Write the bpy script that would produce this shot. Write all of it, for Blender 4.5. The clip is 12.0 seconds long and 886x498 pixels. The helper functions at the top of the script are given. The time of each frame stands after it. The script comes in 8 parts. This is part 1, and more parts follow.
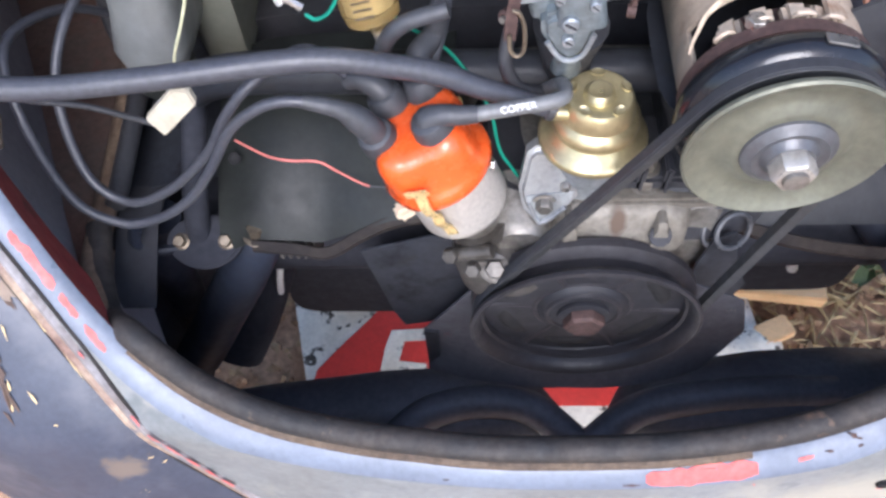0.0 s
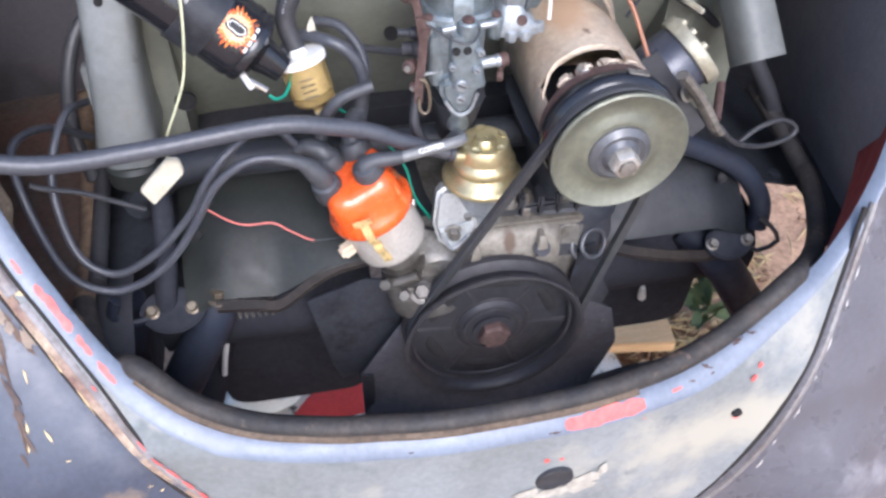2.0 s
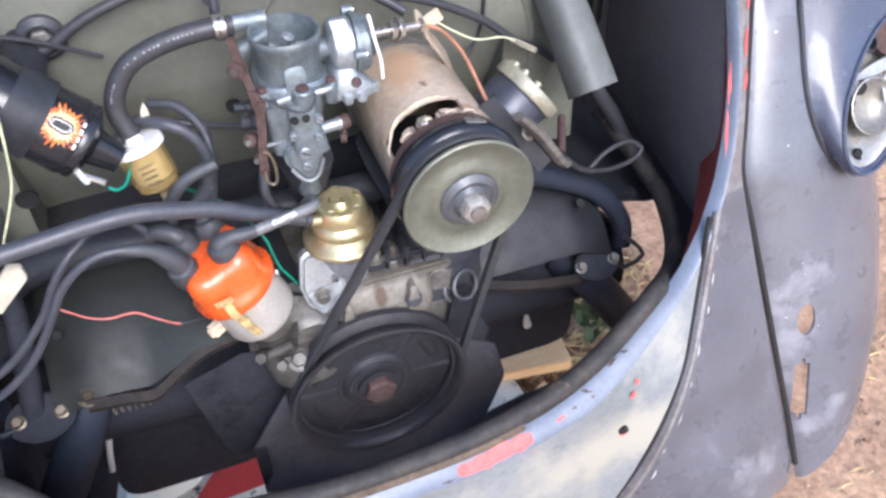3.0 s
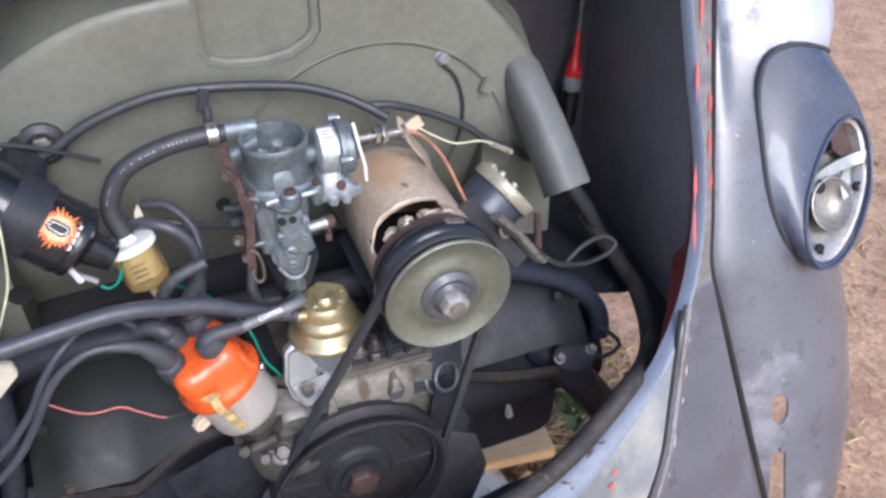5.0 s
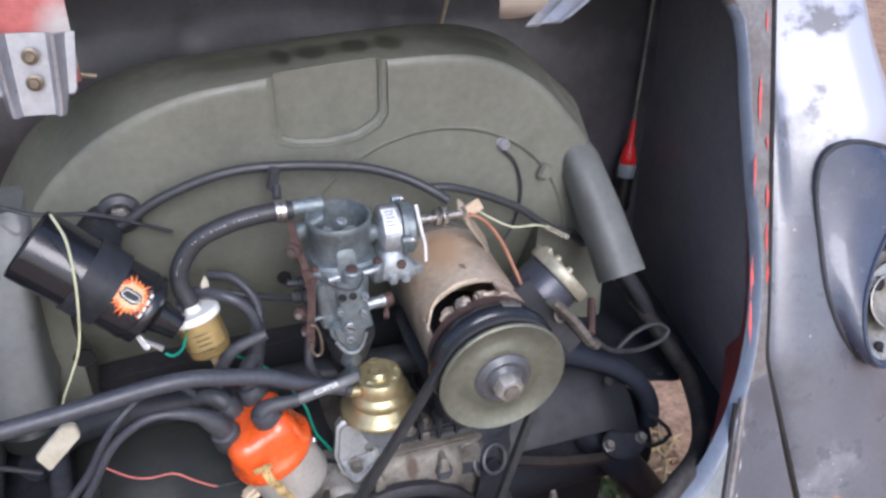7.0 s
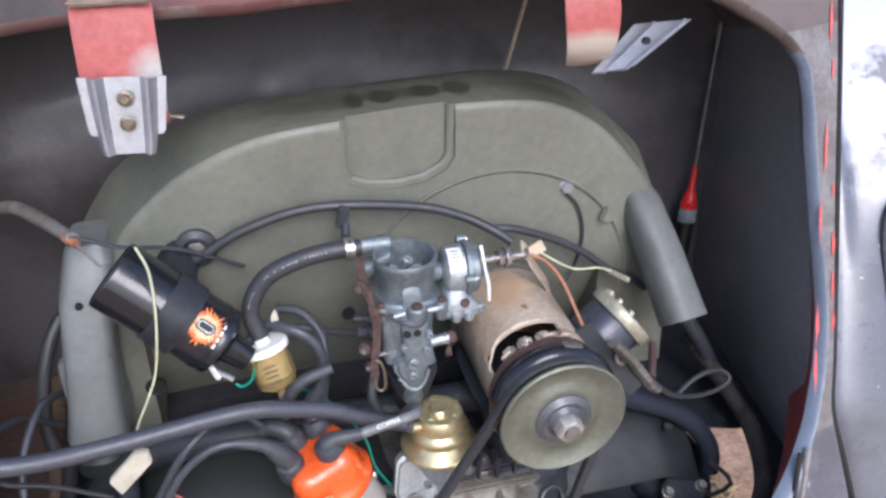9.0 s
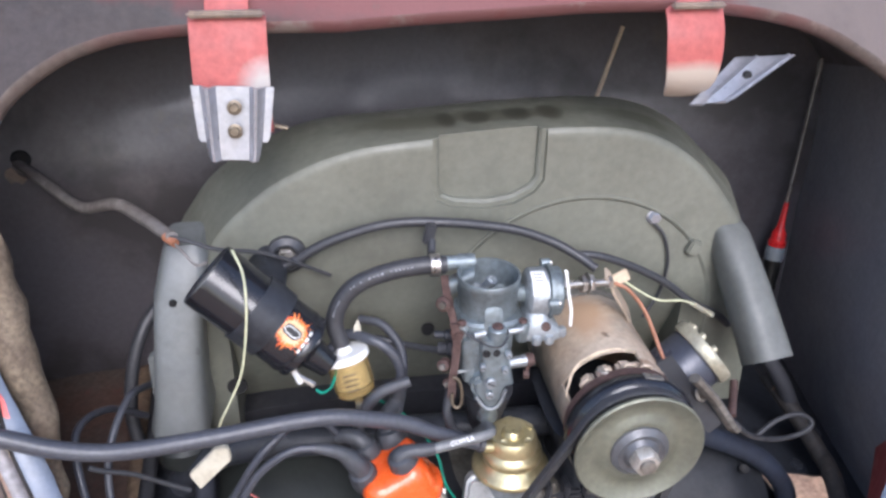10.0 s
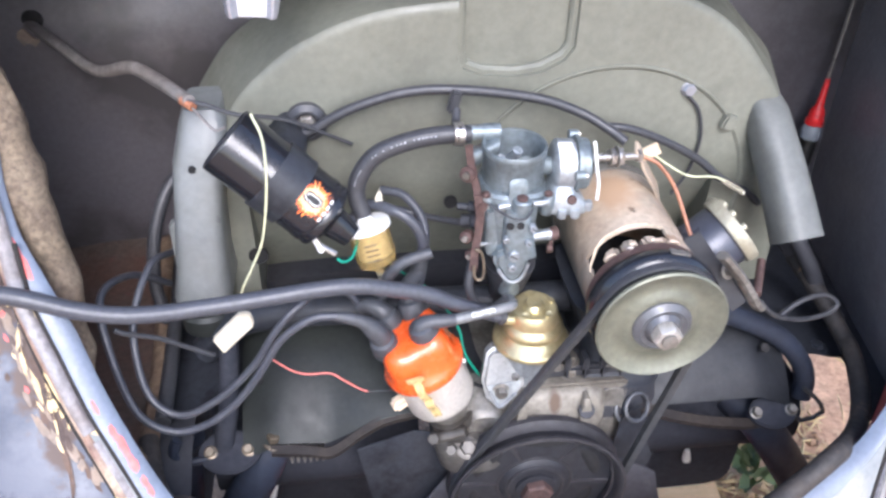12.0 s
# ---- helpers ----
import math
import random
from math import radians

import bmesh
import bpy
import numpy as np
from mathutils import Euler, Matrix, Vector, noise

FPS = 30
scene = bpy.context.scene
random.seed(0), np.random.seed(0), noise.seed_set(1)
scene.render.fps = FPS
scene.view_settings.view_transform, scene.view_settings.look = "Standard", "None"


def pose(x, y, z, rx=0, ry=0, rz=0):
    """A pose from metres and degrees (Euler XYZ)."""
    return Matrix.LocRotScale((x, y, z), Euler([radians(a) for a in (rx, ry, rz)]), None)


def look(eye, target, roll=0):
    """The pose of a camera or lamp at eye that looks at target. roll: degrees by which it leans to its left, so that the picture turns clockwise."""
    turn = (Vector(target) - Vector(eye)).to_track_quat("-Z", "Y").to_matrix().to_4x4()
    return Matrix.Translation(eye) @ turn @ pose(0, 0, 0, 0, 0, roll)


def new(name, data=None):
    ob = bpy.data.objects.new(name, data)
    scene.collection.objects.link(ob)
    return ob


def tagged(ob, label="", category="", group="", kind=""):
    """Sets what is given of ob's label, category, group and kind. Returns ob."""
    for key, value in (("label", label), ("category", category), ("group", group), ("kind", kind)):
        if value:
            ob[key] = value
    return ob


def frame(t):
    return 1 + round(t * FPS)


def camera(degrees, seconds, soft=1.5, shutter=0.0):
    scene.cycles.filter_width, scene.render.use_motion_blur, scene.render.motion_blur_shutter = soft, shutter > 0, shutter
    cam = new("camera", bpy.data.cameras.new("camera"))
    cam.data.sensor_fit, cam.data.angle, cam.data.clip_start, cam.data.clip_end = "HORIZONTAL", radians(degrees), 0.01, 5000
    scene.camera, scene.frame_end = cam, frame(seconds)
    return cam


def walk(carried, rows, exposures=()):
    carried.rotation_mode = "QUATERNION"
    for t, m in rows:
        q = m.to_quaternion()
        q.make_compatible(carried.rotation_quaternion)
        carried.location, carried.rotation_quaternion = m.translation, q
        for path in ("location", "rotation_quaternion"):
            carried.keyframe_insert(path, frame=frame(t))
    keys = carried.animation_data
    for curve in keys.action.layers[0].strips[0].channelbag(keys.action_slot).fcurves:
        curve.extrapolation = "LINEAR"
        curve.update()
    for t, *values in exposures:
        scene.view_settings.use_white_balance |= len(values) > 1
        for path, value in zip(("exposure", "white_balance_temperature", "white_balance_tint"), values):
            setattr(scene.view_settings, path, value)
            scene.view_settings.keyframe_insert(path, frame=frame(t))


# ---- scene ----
cam = camera(57.0, 12.0, soft=2.8)
PATH = [
    (0, (-0.085, -0.289, 0.989), (-0.166, 0.742, -0.723), -4.3),
    (0.2, (-0.0914, -0.3032, 1.0011), (-0.1457, 0.7055, -0.6081), -2.83),
    (0.5, (-0.111, -0.343, 1.018), (-0.133, 0.819, -0.61), -1.2),
    (0.7, (-0.1257, -0.387, 1.0283), (-0.0792, 0.8036, -0.4517), 0.51),
    (1, (-0.146, -0.445, 1.046), (-0.009, 0.879, -0.446), 0.9),
    (1.2, (-0.155, -0.4719, 1.044), (0.0315, 0.8011, -0.3541), 1.54),
    (1.5, (-0.166, -0.489, 1.04), (0.081, 0.868, -0.408), 1.8),
    (1.7, (-0.1661, -0.4864, 1.0448), (0.0652, 0.7978, -0.3363), 1.44),
    (2, (-0.162, -0.481, 1.043), (0.141, 0.87, -0.4), 1.9),
    (2.2, (-0.1531, -0.4769, 1.0474), (0.2093, 0.795, -0.3168), 2.09),
    (2.5, (-0.135, -0.477, 1.054), (0.323, 0.862, -0.359), 1.2),
    (2.7, (-0.1332, -0.4761, 1.0546), (0.3492, 0.7994, -0.2684), 0.78),
    (3, (-0.121, -0.478, 1.061), (0.407, 0.863, -0.326), 0.2),
    (3.2, (-0.1169, -0.4798, 1.0645), (0.3933, 0.8002, -0.2437), -0.23),
    (4.8, (-0.1188, -0.4927, 1.0789), (0.4553, 0.876, -0.1073), 0.64),
    (5, (-0.121, -0.492, 1.088), (0.485, 0.96, -0.147), 0.8),
    (5.2, (-0.1256, -0.4941, 1.0952), (0.4515, 0.9145, -0.0419), 0.92),
    (5.5, (-0.133, -0.493, 1.098), (0.479, 1.032, -0.042), 1.5),
    (6, (-0.138, -0.493, 1.099), (0.437, 1.076, -0.001), 1.4),
    (6.5, (-0.137, -0.49, 1.1), (0.429, 1.085, 0.005), 1.5),
    (6.7, (-0.1366, -0.4907, 1.1013), (0.3944, 1.0087, 0.0622), 1.32),
    (8.3, (-0.1449, -0.493, 1.1012), (0.3469, 1.0357, 0.0855), 1.03),
    (8.5, (-0.147, -0.495, 1.102), (0.366, 1.121, 0.042), 1.0),
    (8.8, (-0.1485, -0.4968, 1.1039), (0.305, 1.0574, 0.1096), 0.36),
    (9, (-0.152, -0.501, 1.108), (0.291, 1.169, 0.1), 0.1),
    (9.2, (-0.1583, -0.5007, 1.1129), (0.2242, 1.117, 0.1929), 0.24),
    (9.5, (-0.164, -0.504, 1.112), (0.174, 1.226, 0.166), 0.7),
    (10, (-0.168, -0.503, 1.111), (0.116, 1.224, 0.143), 1.1),
    (10.5, (-0.166, -0.502, 1.109), (0.119, 1.21, 0.115), 1.1),
    (10.7, (-0.1659, -0.5021, 1.1058), (0.0992, 1.1086, 0.1337), 0.78),
    (11, (-0.166, -0.496, 1.102), (0.102, 1.155, 0.006), 0.9),
    (11.2, (-0.1679, -0.4968, 1.0971), (0.0704, 1.0484, 0.0173), 0.96),
    (11.5, (-0.171, -0.494, 1.095), (0.058, 1.107, -0.082), 1.3),
    (12, (-0.169, -0.495, 1.092), (0.048, 1.085, -0.114), 1.3),
]
EXPOSURES = [(0.0, 1.05, 5680, 15), (2.5, 1.07, 5680, 15), (5.0, 0.68, 5680, 15), (6.0, 0.44, 5680, 15), (8.5, 0.49, 5680, 15), (9.0, 0.63, 5680, 15), (9.5, 0.70, 5680, 15), (10.0, 0.80, 5680, 15), (10.5, 1.14, 5680, 15), (11.0, 1.08, 5680, 15), (12.0, 1.34, 5680, 15)]
walk(cam, [(t, look(eye, target, roll)) for t, eye, target, roll in PATH], EXPOSURES)

# ---------------------------------------------------------------- light
world = bpy.data.worlds.new("sky")
scene.world = world
world.use_nodes = True
wn = world.node_tree.nodes
sky = wn.new("ShaderNodeTexSky")
sky.sky_type = "NISHITA"
sky.sun_disc = False
sky.sun_elevation = radians(42)
sky.sun_rotation = radians(175)
sky.air_density, sky.dust_density, sky.ozone_density = 1.2, 3.0, 1.0
wn["Background"].inputs["Strength"].default_value = 0.15
world.node_tree.links.new(sky.outputs[0], wn["Background"].inputs["Color"])

sun = new("sun", bpy.data.lights.new("sun", "SUN"))
sun.data.energy, sun.data.angle, sun.data.color = 1.5, radians(36), (1.0, 0.97, 0.94)
sun.matrix_world = look((0.02, -1.82, 1.66), (0, 0, 0))

# ---------------------------------------------------------------- materials
MATS = {}


def mat(name, base, rough=0.6, metal=0.0, second=None, scale=9.0, mix=0.55, grain=140.0, grain_amt=0.18,
        bump=0.15, bump_scale=220.0, layers=(), coat=0.0, spec=0.5, trans=0.0, stretch=(1, 1, 1), rough_var=0.12):
    """A surface: base and second colour by large noise, grain by fine noise, bump, and layers of
    (colour, noise scale, threshold, softness, rough, metal, box centre or None, box half size) on top."""
    if name in MATS:
        return MATS[name]
    m = bpy.data.materials.new(name)
    MATS[name] = m
    m.use_nodes = True
    nt = m.node_tree
    N, L = nt.nodes, nt.links
    b = N["Principled BSDF"]
    tc = N.new("ShaderNodeTexCoord")
    mp = N.new("ShaderNodeMapping")
    mp.inputs["Scale"].default_value = stretch
    L.new(tc.outputs["Object"], mp.inputs["Vector"])

    def noise_tex(s, detail=5, off=0.0):
        n = N.new("ShaderNodeTexNoise")
        n.inputs["Scale"].default_value, n.inputs["Detail"].default_value = s, detail
        n.inputs["Roughness"].default_value = 0.62
        if off:
            mp2 = N.new("ShaderNodeMapping")
            mp2.inputs["Location"].default_value = (off, off * 0.7, -off)
            L.new(mp.outputs[0], mp2.inputs[0])
            L.new(mp2.outputs[0], n.inputs["Vector"])
        else:
            L.new(mp.outputs[0], n.inputs["Vector"])
        return n

    def ramp(src, lo, hi):
        r = N.new("ShaderNodeMapRange")
        r.inputs["From Min"].default_value, r.inputs["From Max"].default_value = lo, hi
        L.new(src, r.inputs["Value"])
        return r.outputs[0]

    def mixc(f, a, c):
        x = N.new("ShaderNodeMix")
        x.data_type = "RGBA"
        for key, v in ((0, f), (6, a), (7, c)):
            if isinstance(v, (int, float)):
                x.inputs[key].default_value = v
            elif isinstance(v, tuple):
                x.inputs[key].default_value = (*v, 1)
            else:
                L.new(v, x.inputs[key])
        return x.outputs[2]

    def math_node(op, a, c):
        x = N.new("ShaderNodeMath")
        x.operation = op
        for i, v in enumerate((a, c)):
            if isinstance(v, (int, float)):
                x.inputs[i].default_value = v
            else:
                L.new(v, x.inputs[i])
        return x.outputs[0]

    second = second or tuple(c * 0.62 for c in base)
    big = noise_tex(scale)
    col = mixc(math_node("MULTIPLY", ramp(big.outputs[0], 0.38, 0.66), mix), base, second)
    fine = noise_tex(grain, 3, 3.1)
    g = ramp(fine.outputs[0], 0.3, 0.7)
    dark = mixc(g, tuple(1 - grain_amt for _ in range(3)), tuple(1 + grain_amt for _ in range(3)))
    mul = N.new("ShaderNodeMix")
    mul.data_type, mul.blend_type = "RGBA", "MULTIPLY"
    mul.inputs[0].default_value = 1
    L.new(col, mul.inputs[6])
    L.new(dark, mul.inputs[7])
    col = mul.outputs[2]
    mid = noise_tex(scale * 4.3, 4, 7.7)
    rr = math_node("ADD", rough, math_node("MULTIPLY", math_node("SUBTRACT", ramp(mid.outputs[0], 0.3, 0.7), 0.5), rough_var * 2))
    met = metal
    for k, (lc, ls, th, soft, lr, lm, centre, half) in enumerate(layers):
        n = noise_tex(ls, 6, 11.3 + 5.1 * k)
        if centre is None:
            f = ramp(n.outputs[0], th, th + soft)
        else:
            sub = N.new("ShaderNodeVectorMath")
            sub.operation = "SUBTRACT"
            sub.inputs[1].default_value = centre
            geo = N.new("ShaderNodeNewGeometry")
            L.new(geo.outputs["Position"], sub.inputs[0])
            div = N.new("ShaderNodeVectorMath")
            div.operation = "DIVIDE"
            div.inputs[1].default_value = half
            L.new(sub.outputs[0], div.inputs[0])
            ln = N.new("ShaderNodeVectorMath")
            ln.operation = "LENGTH"
            L.new(div.outputs[0], ln.inputs[0])
            wob = math_node("ADD", ln.outputs["Value"], math_node("MULTIPLY", math_node("SUBTRACT", n.outputs[0], 0.5), th))
            f = ramp(wob, 1.0 + soft, 1.0 - soft)
        col = mixc(f, col, lc)
        rr = mixf(N, L, f, rr, lr)
        met = mixf(N, L, f, met, lm)
    L.new(col, b.inputs["Base Color"])
    L.new(rr, b.inputs["Roughness"])
    if isinstance(met, (int, float)):
        b.inputs["Metallic"].default_value = met
    else:
        L.new(met, b.inputs["Metallic"])
    b.inputs["Coat Weight"].default_value = coat
    b.inputs["Specular IOR Level"].default_value = spec
    b.inputs["Transmission Weight"].default_value = trans
    if bump:
        bn = N.new("ShaderNodeBump")
        bn.inputs["Strength"].default_value = bump
        bn.inputs["Distance"].default_value = 0.0015
        bt = noise_tex(bump_scale, 5, 1.9)
        hsum = math_node("ADD", bt.outputs[0], math_node("MULTIPLY", mid.outputs[0], 1.4))
        L.new(hsum, bn.inputs["Height"])
        L.new(bn.outputs[0], b.inputs["Normal"])
    return m


def mixf(N, L, f, a, c):
    x = N.new("ShaderNodeMix")
    L.new(f, x.inputs[0])
    for key, v in ((2, a), (3, c)):
        if isinstance(v, (int, float)):
            x.inputs[key].default_value = v
        else:
            L.new(v, x.inputs[key])
    return x.outputs[0]


CREAM = (0.72, 0.55, 0.30)
M_SHROUD = mat("olive_grey_paint", (0.166, 0.170, 0.138), 0.48, 0, (0.120, 0.122, 0.097), 7, 0.7, 120, 0.1, 0.1, 300,
               layers=[((0.115, 0.118, 0.095), 12, 0.57, 0.14, 0.5, 0, None, None), ((0.11, 0.085, 0.06), 60, 0.7, 0.08, 0.8, 0, None, None),
                       ((0.10, 0.10, 0.075), 30, 2.6, 0.25, 0.5, 0, (-0.05, 0.238, 0.842), (0.12, 0.018, 0.012)), ((0.11, 0.11, 0.082), 26, 2.4, 0.25, 0.55, 0, (0.14, 0.230, 0.832), (0.05, 0.015, 0.014)),
                       *[((0.060, 0.060, 0.045), 40, 1.1, 0.14, 0.4, 0, (x, 0.236, 0.838), (w, 0.020, 0.03)) for x, w in ((-0.046, 0.010), (-0.018, 0.013), (0.024, 0.014), (0.056, 0.013))]])
M_LEG = mat("pale_grey_paint", (0.158, 0.168, 0.168), 0.38, 0, (0.105, 0.110, 0.102), 9, 0.8, 120, 0.1, 0.1, 300)
M_TIN = mat("black_tin", (0.030, 0.033, 0.041), 0.42, 0.0, (0.028, 0.030, 0.034), 9, 0.8, 160, 0.2, 0.15, 260,
            layers=[((0.036, 0.034, 0.031), 26, 0.62, 0.15, 0.7, 0, None, None), ((0.012, 0.012, 0.014), 17, 0.55, 0.12, 0.6, 0, None, None)], spec=0.25)
M_TIN_DULL = mat("sooty_black_tin", (0.012, 0.0135, 0.017), 0.5, 0.0, (0.020, 0.021, 0.023), 11, 0.8, 160, 0.2, 0.2, 220, spec=0.35)
M_GRIME = mat("oily_brown_black", (0.017, 0.0145, 0.0145), 0.65, 0.0, (0.034, 0.027, 0.022), 34, 0.9, 160, 0.3, 0.4, 180, spec=0.3)
M_PLATE = mat("dull_grey_alloy", (0.31, 0.32, 0.325), 0.38, 0.55, (0.20, 0.205, 0.21), 30, 0.8, 220, 0.15, 0.2, 240)
M_TIN_PALE = mat("grey_green_tin", (0.025, 0.028, 0.0255), 0.46, 0.0, (0.012, 0.013, 0.013), 9, 0.95, 160, 0.15, 0.12, 260, spec=0.3,
                 layers=[((0.03, 0.03, 0.028), 18, 0.6, 0.15, 0.5, 0, None, None)])
M_PITCH = mat("pitch_black_steel", (0.025, 0.027, 0.035), 0.8, 0.0, (0.032, 0.033, 0.040), 12, 0.6, spec=0.2)
M_OUTLET = mat("grey_olive_sheet", (0.125, 0.130, 0.122), 0.5, 0, (0.085, 0.09, 0.082), 9, 0.8, 120, 0.1, 0.1, 300)
M_NUT = mat("dull_zinc_nut", (0.48, 0.46, 0.42), 0.38, 0.5, (0.30, 0.27, 0.23), 60, 0.8, 220, 0.15, 0.15)
M_DRUM = mat("blue_black_drum", (0.055, 0.060, 0.080), 0.35, 0.2, (0.035, 0.037, 0.045), 14, 0.8, 200, 0.1, 0.08)
M_RING = mat("yellowed_zinc_ring", (0.40, 0.375, 0.28), 0.42, 0.35, (0.27, 0.245, 0.18), 40, 0.8, 220, 0.15, 0.15)
M_STUB = mat("blue_black_pipe", (0.020, 0.026, 0.042), 0.6, 0.0, (0.020, 0.021, 0.027), 14, 0.7, spec=0.3)
M_SILENCER = mat("sooty_grey_steel", (0.085, 0.089, 0.106), 0.5, 0.0, (0.055, 0.057, 0.068), 14, 0.8, 160, 0.2, 0.2, 200)
M_BLACK = mat("black_steel", (0.025, 0.027, 0.033), 0.55, 0.0, (0.03, 0.03, 0.03), 14, 0.7)
M_SOOT = mat("sooty_black", (0.024, 0.025, 0.031), 0.7, 0.0, (0.036, 0.035, 0.037), 12, 0.6)
M_RUBBER = mat("black_rubber", (0.038, 0.039, 0.044), 0.45, 0.0, (0.05, 0.05, 0.054), 22, 0.6, 240, 0.2, 0.08)
M_HARNESS = mat("dusty_grey_tape", (0.22, 0.205, 0.195), 0.6, 0.0, (0.085, 0.07, 0.06), 22, 0.8, 200, 0.2, 0.3, 160)
M_HOSE = mat("grey_black_hose", (0.05, 0.053, 0.065), 0.40, 0.0, (0.07, 0.073, 0.082), 18, 0.7, 260, 0.2, 0.08)
M_SEAL = mat("perished_rubber", (0.021, 0.020, 0.020), 0.68, 0.0, (0.055, 0.044, 0.036), 26, 0.8, 180, 0.3, 0.3, 160,
             layers=[((0.14, 0.09, 0.06), 50, 0.62, 0.1, 0.8, 0, None, None)])
M_TAN_SEAL = mat("dusty_brown_seal", (0.20, 0.14, 0.09), 0.85, 0.0, (0.10, 0.065, 0.045), 20, 0.9, 160, 0.3, 0.5, 140)
M_RIDGE = mat("dusty_rubber_ridge", (0.135, 0.098, 0.066), 0.85, 0.0, (0.07, 0.05, 0.038), 20, 0.9, 160, 0.3, 0.5, 140)
M_CAST = mat("grimy_cast_alloy", (0.30, 0.285, 0.26), 0.48, 0.6, (0.12, 0.105, 0.085), 22, 0.9, 180, 0.25, 0.35, 200,
             layers=[((0.045, 0.038, 0.03), 30, 0.56, 0.12, 0.75, 0.0, None, None)])
M_ALU = mat("clean_cast_alloy", (0.52, 0.53, 0.54), 0.38, 0.85, (0.32, 0.33, 0.34), 30, 0.7, 220, 0.15, 0.2, 240)
M_CASTPALE = mat("stained_cast_alloy", (0.205, 0.188, 0.158), 0.55, 0.25, (0.085, 0.073, 0.057), 24, 0.9, 180, 0.2, 0.3, 200,
                 layers=[((0.07, 0.058, 0.045), 34, 0.60, 0.12, 0.75, 0.0, None, None), ((0.10, 0.07, 0.05), 90, 0.9, 0.25, 0.8, 0.0, (0.016, 0.022, 0.498), (0.006, 0.02, 0.012))])
M_CLAMP = mat("oily_clamp_alloy", (0.105, 0.097, 0.086), 0.45, 0.4, (0.05, 0.043, 0.036), 30, 0.9, 180, 0.25, 0.3, 200)
M_CARB = mat("zinc_carburetor", (0.215, 0.252, 0.268), 0.45, 0.5, (0.115, 0.128, 0.130), 26, 0.8, 200, 0.2, 0.3, 220,
             layers=[((0.085, 0.065, 0.045), 40, 0.6, 0.12, 0.75, 0.0, None, None)])
M_CHOKE = mat("pale_zinc", (0.40, 0.43, 0.45), 0.42, 0.6, (0.22, 0.24, 0.25), 30, 0.8, 200, 0.2, 0.25, 220)
M_RUST = mat("brown_rusty_steel", (0.095, 0.058, 0.050), 0.75, 0.25, (0.07, 0.04, 0.035), 40, 0.8, 200, 0.3, 0.5, 200)
M_HUB = mat("dull_steel_hub", (0.13, 0.135, 0.145), 0.4, 0.4, (0.08, 0.08, 0.085), 30, 0.8, 200, 0.15, 0.15)
M_GEN = mat("rusty_generator_case", (0.50, 0.415, 0.32), 0.46, 0.12, (0.34, 0.235, 0.16), 13, 0.95, 160, 0.14, 0.18, 200,
            layers=[((0.27, 0.25, 0.21), 16, 0.55, 0.14, 0.4, 0.3, None, None), ((0.21, 0.11, 0.06), 24, 0.61, 0.1, 0.8, 0.0, None, None), ((0.07, 0.055, 0.045), 60, 0.66, 0.06, 0.8, 0.0, None, None), ((0.40, 0.27, 0.17), 30, 1.6, 0.45, 0.7, 0.0, (0.074, 0.128, 0.676), (0.024, 0.030, 0.014)), ((0.145, 0.135, 0.12), 24, 1.8, 0.5, 0.5, 0.1, (0.030, 0.09, 0.598), (0.022, 0.10, 0.045))])
M_OLIVE = mat("olive_zinc_pulley", (0.170, 0.174, 0.132), 0.42, 0.35, (0.118, 0.122, 0.095), 18, 0.8, 160, 0.15, 0.15, 240,
              layers=[((0.10, 0.075, 0.045), 40, 0.66, 0.1, 0.7, 0.1, None, None)])
M_RIM = mat("worn_brown_rim", (0.034, 0.032, 0.036), 0.45, 0.1, (0.019, 0.018, 0.020), 18, 0.8, 160, 0.25, 0.2, 240)
M_PULLEY = mat("dark_pressed_steel", (0.017, 0.018, 0.023), 0.6, 0.0, (0.018, 0.0175, 0.020), 18, 0.8, 160, 0.25, 0.2, 240)
M_GLOSS = mat("gloss_black", (0.012, 0.013, 0.016), 0.17, 0.0, (0.02, 0.02, 0.024), 12, 0.6, 200, 0.1, 0.03, coat=0.12, rough_var=0.06)
M_BELT = mat("belt_rubber", (0.028, 0.029, 0.031), 0.6, 0.0, (0.045, 0.045, 0.046), 30, 0.7)
M_STEEL = mat("bright_steel", (0.55, 0.53, 0.50), 0.32, 0.9, (0.36, 0.33, 0.30), 60, 0.7, 220, 0.15, 0.15)
M_BOLT = mat("oily_bolt", (0.25, 0.21, 0.155), 0.42, 0.7, (0.10, 0.078, 0.055), 80, 0.8)
M_BRASSY = mat("gold_zinc_plate", (0.60, 0.525, 0.31), 0.34, 0.80, (0.45, 0.385, 0.21), 30, 0.7, 200, 0.1, 0.05, rough_var=0.07)
M_CLIP = mat("gold_spring_steel", (0.85, 0.64, 0.30), 0.3, 0.5, (0.62, 0.45, 0.18), 60, 0.6, 220, 0.1, 0.05)
M_PRINT = mat("silver_lead_jacket", (0.16, 0.165, 0.165), 0.42, 0.0, (0.12, 0.122, 0.125), 60, 0.7, 240, 0.15, 0.08)
M_ORANGE = mat("orange_plastic", (0.80, 0.115, 0.018), 0.26, 0.0, (0.70, 0.085, 0.014), 20, 0.7, 200, 0.06, 0.05, 200, coat=0.5)
M_DISTBODY = mat("satin_alloy", (0.60, 0.565, 0.51), 0.45, 0.45, (0.47, 0.43, 0.37), 30, 0.7, 300, 0.12, 0.08)
M_BOOT = mat("boot_rubber", (0.055, 0.058, 0.065), 0.5, 0.0, (0.035, 0.036, 0.04), 40, 0.6)
